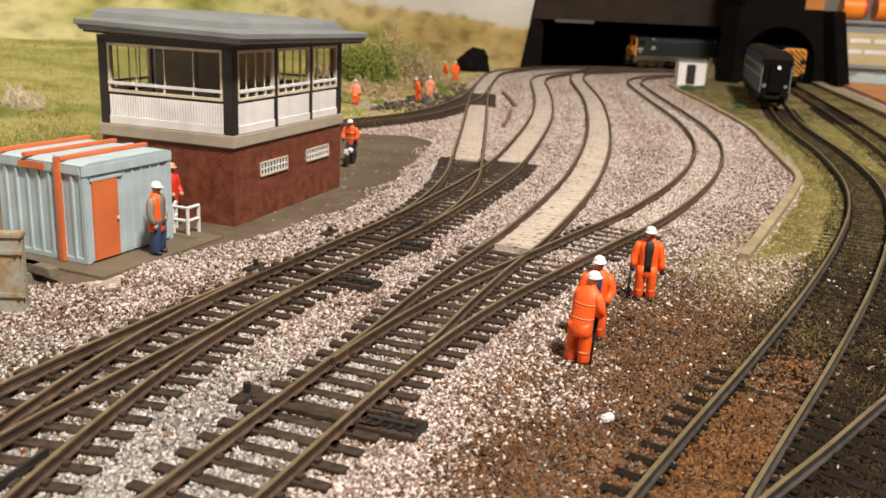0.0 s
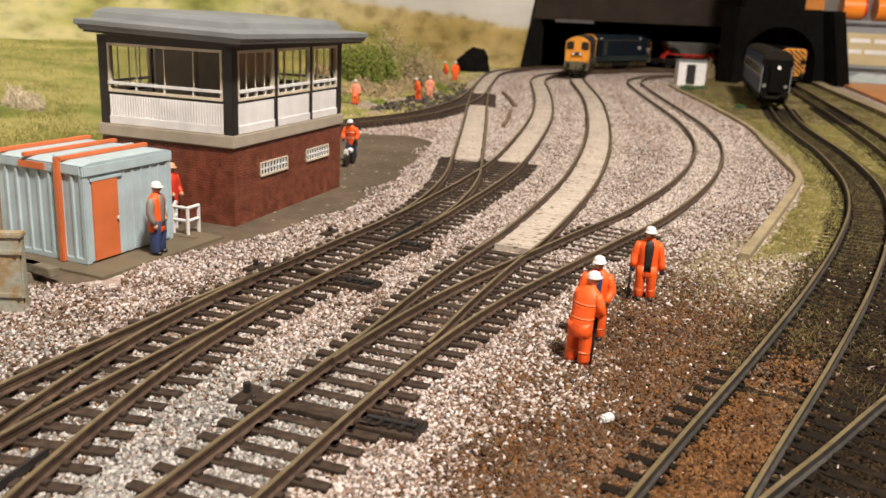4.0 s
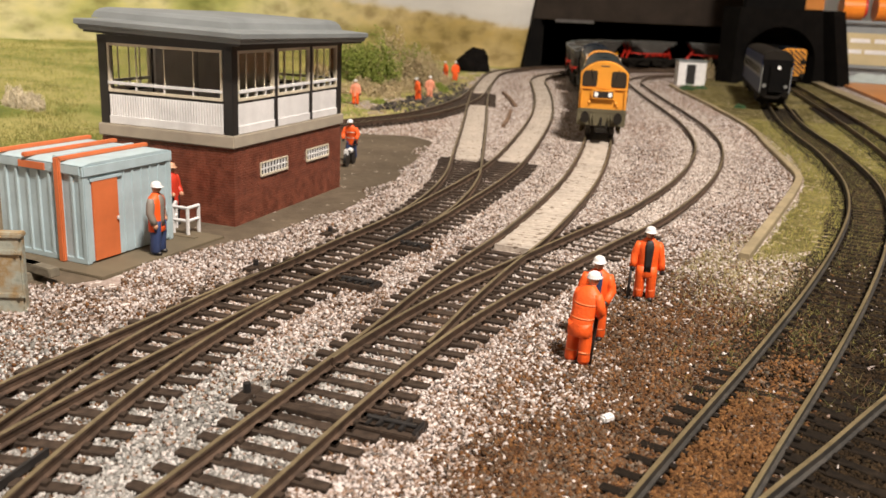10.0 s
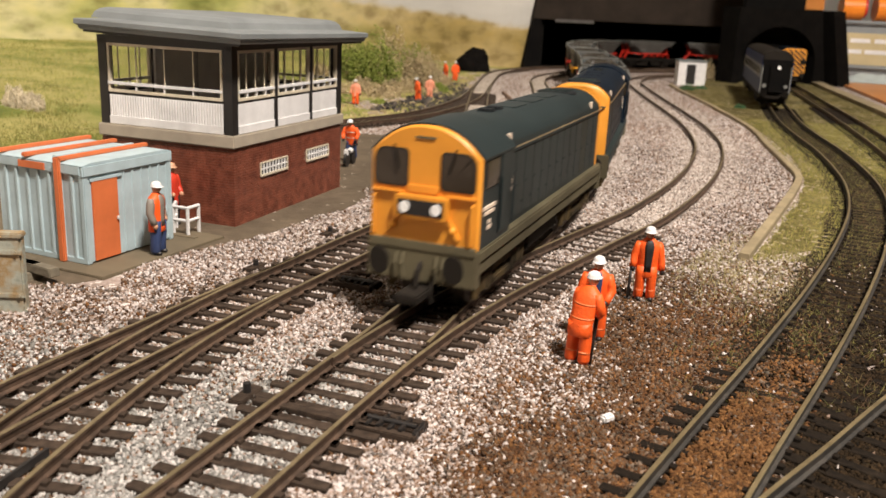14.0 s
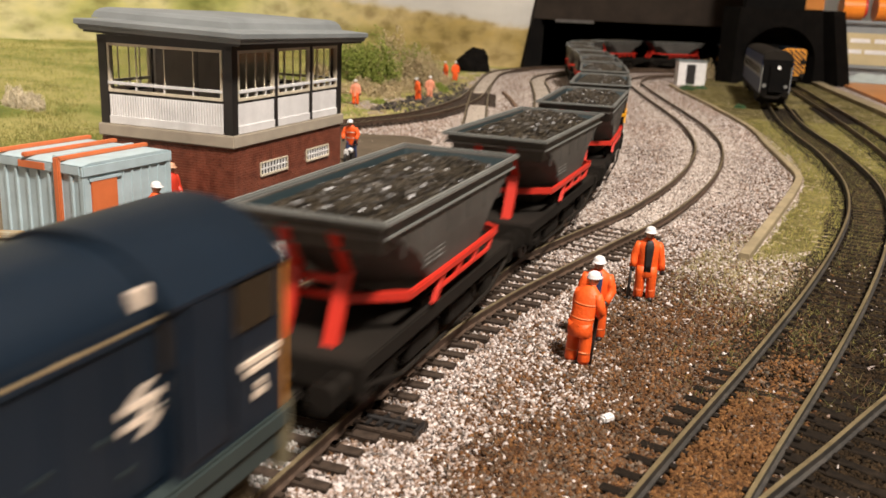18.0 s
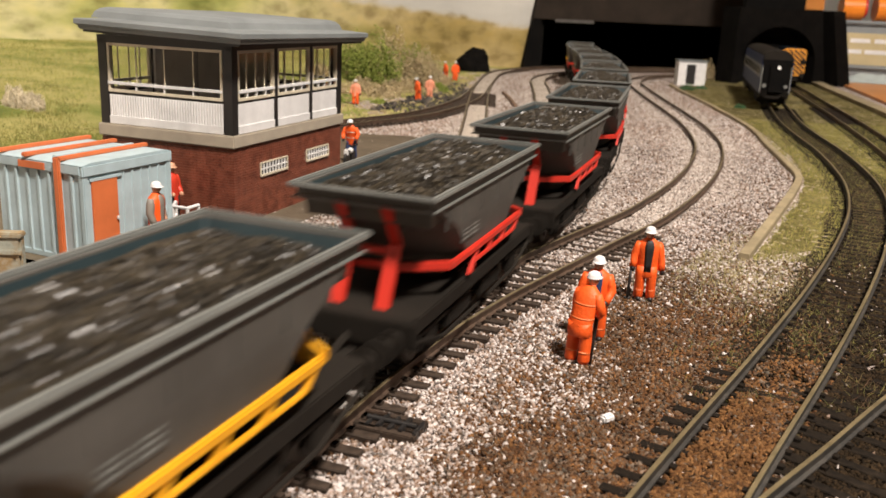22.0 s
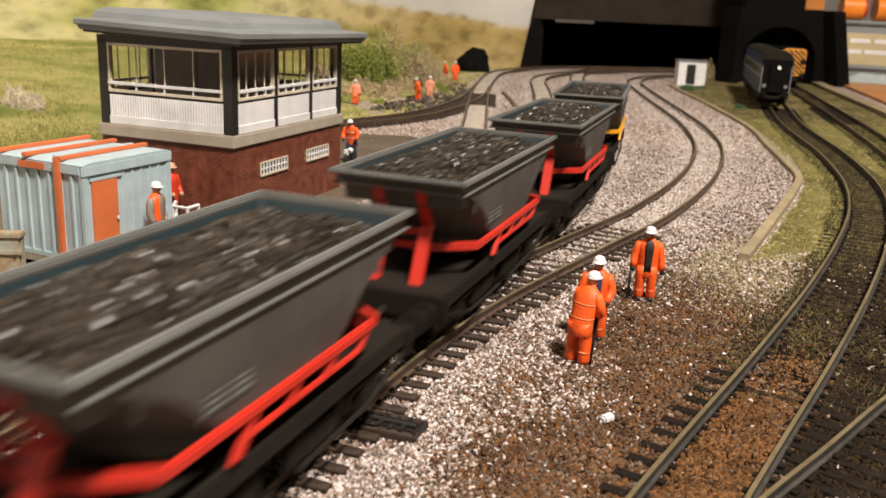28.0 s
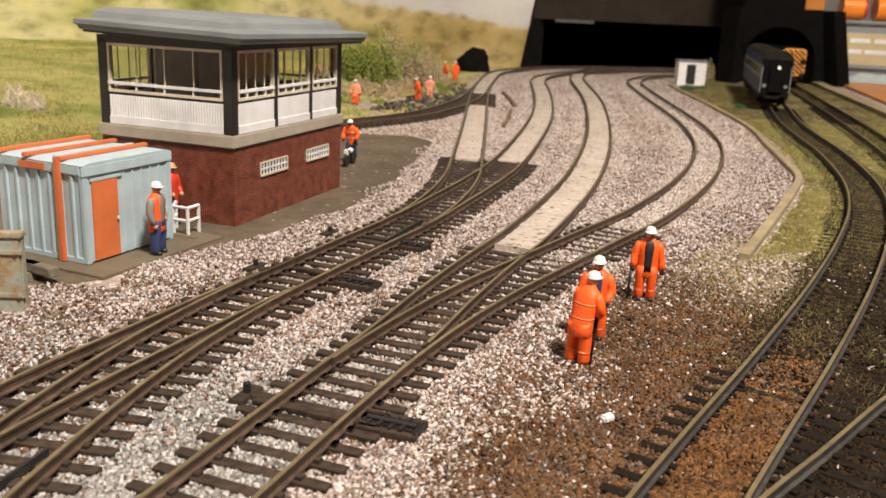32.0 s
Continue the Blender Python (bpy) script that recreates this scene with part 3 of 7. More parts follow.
# ---- railway worker figures: one plain mesh each ----
def figure(label, x, y, turn, jacket, trousers, hat, tall=23.5, lean=0.0, z=-3.9, trim=None, arms=None, sleeve=None, front=None, extra=None, legtrim=False, stride=0.0, sit=0.0, bare=False):
    """A moulded figure facing +y. arms: for each side (elbow, wrist), as (out, forward, up); lean: how far the shoulders come forward."""
    mats = [jacket, trousers, M_SKIN, hat, M_BLACKP, trim or jacket, sleeve or jacket, front or jacket]
    arms = arms or (((4.0, 0.2, 13.4), (4.2, 1.0, 9.8)), ((4.0, 0.2, 13.4), (4.2, 1.0, 9.8)))
    bm = bmesh.new()
    mark = [0]

    def use(i):
        bm.faces.ensure_lookup_table()
        for f in list(bm.faces)[mark[0]:]:
            f.material_index = i
            f.smooth = True
        mark[0] = len(bm.faces)

    def limb(pts, radii, flat=1.0):
        pts = [Vector(q) * k for q in pts]
        rings = []
        for i, (q, r) in enumerate(zip(pts, radii)):
            d = (pts[min(i + 1, len(pts) - 1)] - pts[max(i - 1, 0)]).normalized()
            sx = d.cross(Vector((0, 1, 0.01))).normalized()
            sy = sx.cross(d)
            crease = 1 + 0.05 * math.sin(i * 2.3 + x)
            rings.append([q + sx * (r * k * crease * math.cos(a)) + sy * (r * k * flat * math.sin(a)) for a in (j * math.pi / 6 for j in range(12))])
        add_loft(bm, rings)
    k = tall / 23.5
    fwd = lambda zz: lean * max(0.0, zz - 9.5) / 8.0
    drop = lambda zz: zz - 0.10 * lean * max(0.0, zz - 10) / 9.0
    for s in (-1, 1):
        step = s * stride
        add_ball(bm, (s * 1.75 * k, (0.75 + step) * k, 0.7 * k), 0.95 * k, (0.95, 1.75, 0.75))
    use(4)
    for s in (-1, 1):
        step = s * stride
        limb([(s * 1.75, step, 0.6), (s * 1.8, step + 0.05, 1.4), (s * 1.72, step * 0.9 + 0.15, 3.4), (s * 1.62, step * 0.6 + 0.35 + sit, 6.0), (s * 1.5, step * 0.3 + 0.25, 8.2), (s * 1.25, 0.1, 10.6)], [1.15, 1.45, 1.38, 1.5, 1.65, 1.8], 1.15)
    use(1)
    if legtrim and trim:
        for s in (-1, 1):
            limb([(s * 1.73, s * stride * 0.9 + 0.1, 3.1), (s * 1.72, s * stride * 0.9 + 0.14, 3.6)], [1.42, 1.42], 1.15)
    use(5)
    oval = lambda zz, a, b: [(a * math.cos(t) * k, (b * math.sin(t) + fwd(zz)) * k, drop(zz) * k) for t in (j * math.pi / 8 for j in range(16))]
    torso = ((7.3, 3.0, 2.1), (7.6, 3.25, 2.3), (9.2, 3.2, 2.25), (11.4, 3.15, 2.2), (13.2, 3.15, 2.2), (15.4, 3.35, 2.3), (17.0, 3.4, 2.2), (18.0, 2.8, 1.8), (18.7, 1.8, 1.4), (19.3, 1.05, 1.0))
    add_loft(bm, [oval(*q) for q in torso])
    use(0)
    if front:
        # the open front of the jacket
        panel = lambda zz, a, b, m, us: [(m * a * math.sin(u) * k, (m * b * math.cos(u) + fwd(zz)) * k, drop(zz) * k) for u in us]
        add_loft(bm, [panel(*q, 1.025, [w * v for v in (-1, -0.5, 0, 0.5, 1)]) + panel(*q, 0.8, [w * v for v in (1, 0, -1)]) for q in torso[2:-1] for w in (0.30 + 0.010 * (q[0] - 9),)])
    use(7)
    hold = []
    for s, (el, ha) in zip((-1, 1), arms):
        sh = Vector((s * 2.75, fwd(17.3), drop(17.3)))
        el, ha = Vector((s * el[0], el[1] + fwd(el[2]), el[2])), Vector((s * ha[0], ha[1] + fwd(ha[2]), ha[2]))
        limb([sh + Vector((0, 0, 0.5)), sh.lerp(el, 0.25), sh.lerp(el, 0.6), el, el.lerp(ha, 0.5), ha], [0.95, 1.3, 1.28, 1.2, 1.08, 1.0])
        hold.append((ha + (ha - el).normalized() * 0.55) * k)
    use(6)
    if trim and not front:
        add_loft(bm, [oval(11.6, 3.18, 2.23), oval(12.0, 3.18, 2.23)])
        add_loft(bm, [oval(15.0, 3.36, 2.31), oval(15.4, 3.38, 2.33)])
    use(5)
    for q in hold:
        add_ball(bm, q, 0.85 * k, (0.9, 1, 1.1))
    use(2 if bare else 4)
    hy = fwd(20.5) * 1.1 + 0.25
    hz = drop(20.6)
    limb([(0, hy - 0.4, hz - 2.0), (0, hy - 0.15, hz - 0.7)], [0.85, 0.85])
    add_ball(bm, (0, hy * k, hz * k), 1.38 * k, (0.9, 1.02, 1.18), 12, 9)
    add_ball(bm, (0, (hy + 1.4) * k, (hz - 0.15) * k), 0.32 * k, (0.7, 1, 1.2))
    use(2)
    ring = lambda r, dz, dy=0.0, w=1.1: [(r * k * math.cos(a), (hy - 0.05 + dy + r * w * math.sin(a)) * k, (hz + dz) * k) for a in (j * math.pi / 7 for j in range(14))]
    add_loft(bm, [ring(1.75, 0.42, 0.35, 1.25), ring(1.74, 0.55, 0.3, 1.22), ring(1.56, 0.66), ring(1.52, 1.1), ring(1.24, 1.72), ring(0.7, 2.05), ring(0.2, 2.12)])
    use(3)
    if extra:
        extra(bm)
        use(4)
    ob = part("worker_figure", bm, mats, at=at_mm(x, y, z, turn))
    return tagged(ob, label, "figurine", "model railway workers")


def shovel(bm):
    add_tube(bm, [(2.6, 1.6, 0.2), (1.9, 3.4, 8.0), (1.2, 5.2, 17.2)], 0.5, 8)


def bar_tool(bm):
    add_tube(bm, [(5.0, 2.4, 0.3), (4.6, 2.0, 10.2)], 0.42, 8)
    add_box(bm, 3.9, 6.1, 2.0, 2.7, 0.0, 1.3, 0.2)


M_DARKCOAT = plain("dark_waistcoat_paint", (0.02, 0.018, 0.018), 0.6)
M_REDCOAT = plain("scarlet_jacket_paint", (0.62, 0.045, 0.02), 0.5)
M_PALEJACKET = plain("pale_striped_jacket_paint", (0.80, 0.32, 0.20), 0.55)
BOTH_FORWARD = (((3.7, 1.6, 13.6), (1.9, 4.2, 12.0)), ((3.9, 1.4, 13.4), (1.6, 4.2, 11.6)))
AT_SIDES = (((3.7, -0.2, 13.2), (4.3, 0.6, 9.6)), ((3.9, 0.2, 13.4), (4.2, 1.6, 10.4)))
ON_HIP = (((4.6, -1.2, 13.6), (3.0, 0.8, 11.0)), ((3.6, 0.1, 13.2), (3.4, 1.4, 10.0)))
figure("model worker in orange suit stooping over a black bar", 33.6, 196.0, -48, M_HIVIS, M_HIVIS, M_WHITE, 23.8, 2.3, trim=M_STRIPE, arms=BOTH_FORWARD, extra=shovel, legtrim=True, stride=0.25)
figure("model worker in orange suit facing his workmate", 40.0, 213, 168, M_HIVIS, M_HIVIS, M_WHITE, 23.5, 0.25, trim=M_STRIPE, arms=(((3.8, 0.4, 13.4), (2.6, 3.0, 11.2)), ((3.8, 0.4, 13.4), (2.8, 2.8, 11.0))), legtrim=True, front=M_NAVY)
figure("model worker in open orange jacket holding a bar", 60.6, 247.5, 172, M_HIVIS, M_HIVIS, M_WHITE, 23.5, 0.3, trim=M_STRIPE, arms=AT_SIDES, extra=bar_tool, legtrim=True, front=M_DARKCOAT)
figure("model worker in orange vest and blue trousers by the cabin", -91.8, 269, -104, M_HIVIS, M_NAVY, M_WHITE, 24.6, 0.0, z=-3.2, arms=ON_HIP, sleeve=M_GREYCLOTH, front=M_GREYCLOTH, stride=0.2, bare=True)
figure("model worker in red and yellow behind the cabin", -99.6, 308.5, -110, M_REDCOAT, M_BLACKP, M_SKIN, 24, 0, z=-3.9, arms=(((3.8, 0.2, 13.2), (2.6, 2.2, 11.6)), ((3.8, 0.2, 13.2), (2.8, 2.4, 12.0))), sleeve=M_REDCOAT, bare=True)
figure("model rider in orange leaning over a motorcycle", -50.6, 455, 172, M_HIVIS, M_NAVY, M_WHITE, 22, 2.6, arms=(((4.2, 1.2, 14.0), (3.6, 4.2, 11.2)), ((4.2, 1.2, 14.0), (3.6, 4.2, 11.2))), trim=M_SILVER, z=-1.6, sit=1.2)
figure("model worker in pale orange beside the branch line", -78, 724, 170, M_PALEJACKET, M_HIVIS, M_WHITE, 21.5, trim=M_STRIPE, z=-4.0)
figure("model worker in orange on the embankment", -28.4, 780, 120, M_HIVIS, M_HIVIS, M_WHITE, 21, 1.4, z=-4.0, stride=0.8)
figure("model worker in pale orange among the bushes", -19, 806, 190, M_PALEJACKET, M_PALEJACKET, M_WHITE, 21, 0.8, z=-4.0)
figure("model worker in orange near the far line", -6, 1020, 120, M_HIVIS, M_HIVIS, M_WHITE, 22, 1.0, z=-4.0)
figure("model worker in orange near the far line", 4.5, 1010, 200, M_HIVIS, M_HIVIS, M_WHITE, 23, z=-4.0)


# ---- things in the yard ----
def motorcycle():
    o = thing("motorcycle", "small black and white model motorcycle on the yard", "motorcycle", at=at_mm(-50.5, 446.5, -3.9, 78))
    for x in (-5.2, 5.2):
        bm = bmesh.new()
        add_disc(bm, (x, 0, 3.6), (0, 1, 0), 3.6, 1.3, 20)
        part("wheel", bm, M_BLACKP, o, smooth=True)
    bm = bmesh.new()
    add_tube(bm, [(-5.2, 0, 3.6), (-1.5, 0, 6.0), (2.5, 0, 7.4), (5.2, 0, 3.6)], 0.7, 8)
    part("frame", bm, M_BLACKP, o)
    bm = bmesh.new()
    add_ball(bm, (0.4, 0, 7.6), 1.9, (1.5, 0.8, 0.8))
    part("tank", bm, M_WHITE, o, "white fuel tank", smooth=True)
    boxed("seat", M_BLACKP, o, (-5.6, -1.4, -1.0, 1.0, 7.2, 8.4), 0.4)
    boxed("fairing", M_WHITE, o, (-6.6, -5.4, -1.2, 1.2, 5.8, 9.2), 0.4, "white front fairing")
    bm = bmesh.new()
    add_tube(bm, [(3.4, -3.2, 10.6), (3.0, 0, 9.6), (3.4, 3.2, 10.6)], 0.4, 8)
    part("handlebar", bm, M_BLACKP, o)


motorcycle()


def railing():
    o = thing("white_railing", "low white railing beside the container cabin", "railing", at=at_mm(-93.2, 297, -3.9, -20))
    for x, y in ((-4.6, 4.0), (-1.0, -2.2), (5.0, -2.2), (5.0, 4.0)):
        boxed("post", M_WHITE, o, (x - 0.5, x + 0.5, y - 0.5, y + 0.5, 0, 10.6), 0.15)
    for zz in (5.6, 10.2):
        bm = bmesh.new()
        add_tube(bm, [(-4.6, 4.0, zz), (-1.0, -2.2, zz), (5.0, -2.2, zz), (5.0, 4.0, zz)], 0.6, 8)
        part("rail", bm, M_WHITE, o)
    boxed("step", M_SLAB, o, (-8, 10, -5.5, -3.2, 0, 1.0), 0.2)


railing()


M_RUSTGREY = material("rusty_grey_paint", [(0.16, 0.17, 0.13), (0.34, 0.35, 0.29), (0.30, 0.20, 0.09), (0.42, 0.42, 0.36)], 150, 0.7, bump=0.2, bump_scale=500, spread=0.25)
M_OLDWOOD = material("old_grey_wood", [(0.10, 0.085, 0.06), (0.22, 0.19, 0.135)], 220, 0.85, bump=0.2, bump_scale=700, spread=0.25)


def tank():
    o = thing("rusty_steel_panel", "grey-green rusty steel plate wagon side on the ballast", "steel panel", at=at_mm(-107.4, 211.9, -4.2, 4))
    boxed("body", M_RUSTGREY, o, (-46, 0, 0, 3, 0, 21.0), 0.5)
    boxed("lip", M_RUSTGREY, o, (-46.4, 0.3, -0.5, 3.3, 20.4, 21.8), 0.3, "raised rim")
    for zz in (4.5, 16.0):
        boxed("rib", M_RUSTGREY, o, (-46.2, 0.3, -0.5, 0.1, zz, zz + 1.4), 0.2)
    for x in (-1.2, -9, -17, -25):
        for zz in (5.2, 16.7):
            bm = bmesh.new()
            add_disc(bm, (x, -0.6, zz), (0, 1, 0), 0.45, 0.5, 8)
            part("rivet", bm, M_RUSTGREY, o)


tank()


def timbers():
    for x, y, rz, L, zz in ((-127, 233, 66, 24, 0.0), (-122.5, 234.5, 60, 22, 0.0), (-118, 240, 150, 18, 2.6), (-124, 243, 155, 16, 2.6)):
        o = thing("timber_baulk", "old grey timber baulk by the cabin slab", "timber", "stacked timbers", at=at_mm(x, y, -4.2 + zz, rz))
        boxed("baulk", M_OLDWOOD, o, (-L / 2, L / 2, -1.7, 1.7, 0, 2.6), 0.25)


timbers()


# ---- tunnel boards at the back ----
def portal():
    p = thing("tunnel_board", "black boards over the hidden tracks, inner gloom put into their colour", "tunnel", kind="structure", at=at_mm(99.1, 1381.6, -4.2, 15))
    bm = bmesh.new()
    add_loft(bm, [[(-21 + 0.17 * zz, -92, zz), (372, -92, zz), (372, -80, zz), (-21 + 0.17 * zz, -80, zz)] for zz in (71, 330)])
    part("fascia", bm, M_BROWN_BOARD, p, "dark brown board above the opening")
    bm = bmesh.new()
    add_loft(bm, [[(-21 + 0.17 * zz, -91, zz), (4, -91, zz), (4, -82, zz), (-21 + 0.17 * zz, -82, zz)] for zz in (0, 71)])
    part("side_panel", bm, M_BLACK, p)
    # deck, back and inner wall near black: the tunnel's gloom is in their colour
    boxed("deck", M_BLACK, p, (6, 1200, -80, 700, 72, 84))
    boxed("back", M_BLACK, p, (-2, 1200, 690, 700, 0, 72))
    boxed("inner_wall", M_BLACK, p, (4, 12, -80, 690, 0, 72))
    boxed("edge_strip", M_EDGESTRIP, p, (24, 84, -93.5, -92.2, 67, 71.5), 0.4, "pale strip along the lower edge")
    # added black sheet over the gravel, standing in for shade under the deck
    boxed("dark_floor", M_BLACK, p, (10, 1200, -40, 690, 0, 0.6), 0, "added black floor holding the shade inside the tunnel")
    for x in (700, 1100):
        boxed("post", M_BLACK, p, (x, x + 18, -86, -60, 0, 330))


portal()


def backdrop_material():
    """Painted hills: pale green and straw fields, ochre moor towards the tunnel, grey sky above a soft skyline."""
    mat = bpy.data.materials.new("painted_backscene")
    mat.use_nodes = True
    nt = mat.node_tree
    b = nt.nodes["Principled BSDF"]
    b.inputs["Roughness"].default_value = 0.85
    b.inputs["Specular IOR Level"].default_value = 0.2
    co = nt.nodes.new("ShaderNodeTexCoord").outputs["Object"]
    sep = nt.nodes.new("ShaderNodeSeparateXYZ")
    nt.links.new(co, sep.inputs[0])

    def fbm(scale, detail, stretch):
        m = nt.nodes.new("ShaderNodeMapping")
        m.inputs["Scale"].default_value = (1, 1, stretch)
        nt.links.new(co, m.inputs["Vector"])
        n = nt.nodes.new("ShaderNodeTexNoise")
        n.inputs["Scale"].default_value, n.inputs["Detail"].default_value = scale, detail
        nt.links.new(m.outputs[0], n.inputs["Vector"])
        return n.outputs[0]

    def ramp(fac, stops):
        r = nt.nodes.new("ShaderNodeValToRGB")
        for i, (q, c) in enumerate(stops):
            e = r.color_ramp.elements[i] if i < 2 else r.color_ramp.elements.new(q)
            e.position, e.color = q, (*c, 1)
        nt.links.new(fac, r.inputs[0])
        return r.outputs[0]

    def mixed(fac, a, c):
        m = nt.nodes.new("ShaderNodeMix")
        m.data_type = "RGBA"
        nt.links.new(fac, m.inputs["Factor"])
        nt.links.new(a, m.inputs["A"])
        nt.links.new(c, m.inputs["B"])
        return m.outputs["Result"]

    def ranged(value, lo, hi):
        m = nt.nodes.new("ShaderNodeMapRange")
        m.interpolation_type = "SMOOTHSTEP"
        m.inputs["From Min"].default_value, m.inputs["From Max"].default_value = lo, hi
        nt.links.new(value, m.inputs["Value"])
        return m.outputs[0]

    def madd(a, k, c):
        m = nt.nodes.new("ShaderNodeMath")
        m.operation = "MULTIPLY_ADD"
        nt.links.new(a, m.inputs[0])
        m.inputs[1].default_value = k
        nt.links.new(c, m.inputs[2])
        return m.outputs[0]
    wide, fine = fbm(7, 6, 2.2), fbm(38, 8, 1.6)
    fields = ramp(wide, ((0.30, (0.25, 0.27, 0.075)), (0.44, (0.46, 0.45, 0.17)), (0.55, (0.62, 0.57, 0.31)), (0.70, (0.37, 0.37, 0.12))))
    moor = ramp(wide, ((0.30, (0.18, 0.14, 0.045)), (0.44, (0.34, 0.255, 0.095)), (0.56, (0.44, 0.34, 0.16)), (0.70, (0.25, 0.22, 0.075))))
    ground = mixed(ranged(madd(wide, 0.25, sep.outputs[0]), -0.18, 0.10), fields, moor)
    tint = ramp(fine, ((0.32, (0.62, 0.60, 0.55)), (0.5, (1.0, 1.0, 1.0)), (0.68, (1.16, 1.12, 1.04))))
    times = nt.nodes.new("ShaderNodeVectorMath")
    times.operation = "MULTIPLY"
    nt.links.new(ground, times.inputs[0])
    nt.links.new(tint, times.inputs[1])
    sky = ramp(wide, ((0.3, (0.40, 0.39, 0.36)), (0.7, (0.60, 0.58, 0.53))))
    # the skyline dips towards the tunnel
    height = madd(sep.outputs[0], 0.125, madd(fine, 0.018, madd(wide, 0.05, sep.outputs[2])))
    nt.links.new(mixed(ranged(height, 0.094, 0.107), times.outputs[0], sky), b.inputs["Base Color"])
    return mat


M_BACKSCENE = backdrop_material()


def backdrop():
    line = spline([(-1390, 100), (-900, 560), (-500, 880), (-200, 1130), (-70, 1228), (30, 1290), (106, 1302)], 8)
    nm = normals(line)
    bm = bmesh.new()
    lean = lambda i, zz: 0.20 * max(0.0, zz) * max(0.0, 1 - (len(line) - 1 - i) / 6.0)
    add_loft(bm, [[(line[i, 0] + nm[i, 0] * o + lean(i, zz), line[i, 1] + nm[i, 1] * o + 0.3 * lean(i, zz), zz) for o, zz in ((0, -4.2), (0, 330), (6, 330), (6, -4.2))] for i in range(len(line))])
    tagged(part("backdrop", bm, M_BACKSCENE), "painted backscene of yellow-green hills", "backdrop", kind="structure")


backdrop()

# ---- train ----
M_LBLUE = plain("loco_blue_paint", (0.0044, 0.0108, 0.02), 0.45, 0.4, 60, spec=0.3)
M_LBLUE_WORN = plain("faded_loco_blue_paint", (0.020, 0.030, 0.031), 0.5, 0.4, 60, spec=0.35)
M_BRASS = plain("brass_wire", (0.45, 0.34, 0.19), 0.3, 0.2, 100, 0.7)
M_VALANCE = plain("weathered_valance_paint", (0.026, 0.036, 0.034), 0.6, 0.45, 80, spec=0.25)
M_VALANCE_WORN = plain("muddy_valance_paint", (0.105, 0.090, 0.054), 0.75, 0.45, 80, spec=0.2)
M_TANPANEL = plain("faded_door_paint", (0.042, 0.044, 0.036), 0.6, 0.3, 60, spec=0.25)
M_LROOF = plain("loco_roof_paint", (0.012, 0.015, 0.017), 0.6, 0.25, 60, spec=0.3)
M_LYEL = plain("loco_warning_yellow", (0.72, 0.295, 0.030), 0.45, 0.12, 60)
M_UNDER = plain("underframe_grime", (0.017, 0.014, 0.011), 0.8, 0.35, 80, spec=0.12)
M_BOGIE = material("rusty_bogie_grime", [(0.012, 0.010, 0.008), (0.045, 0.033, 0.018), (0.10, 0.068, 0.028)], 130, 0.85, bump=0.15, bump_scale=600, spread=0.3, spec=0.12)
M_HOPPER = material("hopper_grey_paint", [(0.0517, 0.048, 0.042), (0.0849, 0.0789, 0.0701), (0.1144, 0.107, 0.0945)], 45, 0.6, bump=0.05, bump_scale=700, spread=0.3, spec=0.3)
M_RIM = plain("hopper_rim_paint", (0.165, 0.170, 0.158), 0.42, 0.25, 60)
M_INNER = plain("hopper_inside_paint", (0.030, 0.050, 0.056), 0.5, 0.25, 60)
M_RED = plain("cradle_red_paint", (0.56, 0.026, 0.012), 0.5, 0.15, 60)
M_CYEL = plain("cradle_yellow_paint", (0.76, 0.35, 0.012), 0.45, 0.15, 60)
M_COAL = material("coal", [(0.0108, 0.0093, 0.0075), (0.0288, 0.0238, 0.018), (0.0612, 0.0476, 0.03), (0.018, 0.0153, 0.012)], 600, 0.36, island=True, spread=0.3)
M_WHEEL = plain("wheel_steel", (0.055, 0.045, 0.035), 0.5, 0.2, 100, 0.4)
M_LAMP = plain("lamp_lens", (0.88, 0.88, 0.86), 0.15)
M_DARKGLASS = plain("dark_cab_glass", (0.030, 0.022, 0.014), 0.10, 0.4, 90)
M_RUBBER = plain("window_rubber", (0.016, 0.013, 0.010), 0.5)


def wheelset(r, parent, x, gauge=16.5, wide=2.6):
    bm = bmesh.new()
    for s in (-1, 1):
        y = s * (gauge / 2 - 0.4)
        add_disc(bm, (0, y, 0), (0, 1, 0), r, wide, 24)
        add_disc(bm, (0, y - s * 1.5, 0), (0, 1, 0), r + 0.7, 0.7, 24)
        for k in range(6):
            a = k * math.pi / 3
            add_box(bm, math.cos(a) * r * 0.55 - 0.7, math.cos(a) * r * 0.55 + 0.7, y + s * 1.2, y + s * 1.75, math.sin(a) * r * 0.55 - 0.7, math.sin(a) * r * 0.55 + 0.7)
    add_tube(bm, [(0, -7, 0), (0, 7, 0)], 1.0, 10)
    return part("wheelset", bm, M_WHEEL, parent, at=at_mm(x, 0, r))


def buffers(parent, x, sgn, zc=13.5, half=11.4):
    for s in (-1, 1):
        bm = bmesh.new()
        add_tube(bm, [(x, s * half, zc), (x + sgn * 3.0, s * half, zc)], 1.5, 10)
        add_disc(bm, (x + sgn * 4.2, s * half, zc), (1, 0, 0), 3.0, 0.7, 16)
        add_tube(bm, [(x + sgn * 3.0, s * half, zc), (x + sgn * 4.2, s * half, zc)], 0.9, 8)
        part("buffer", bm, M_UNDER, parent, smooth=True)


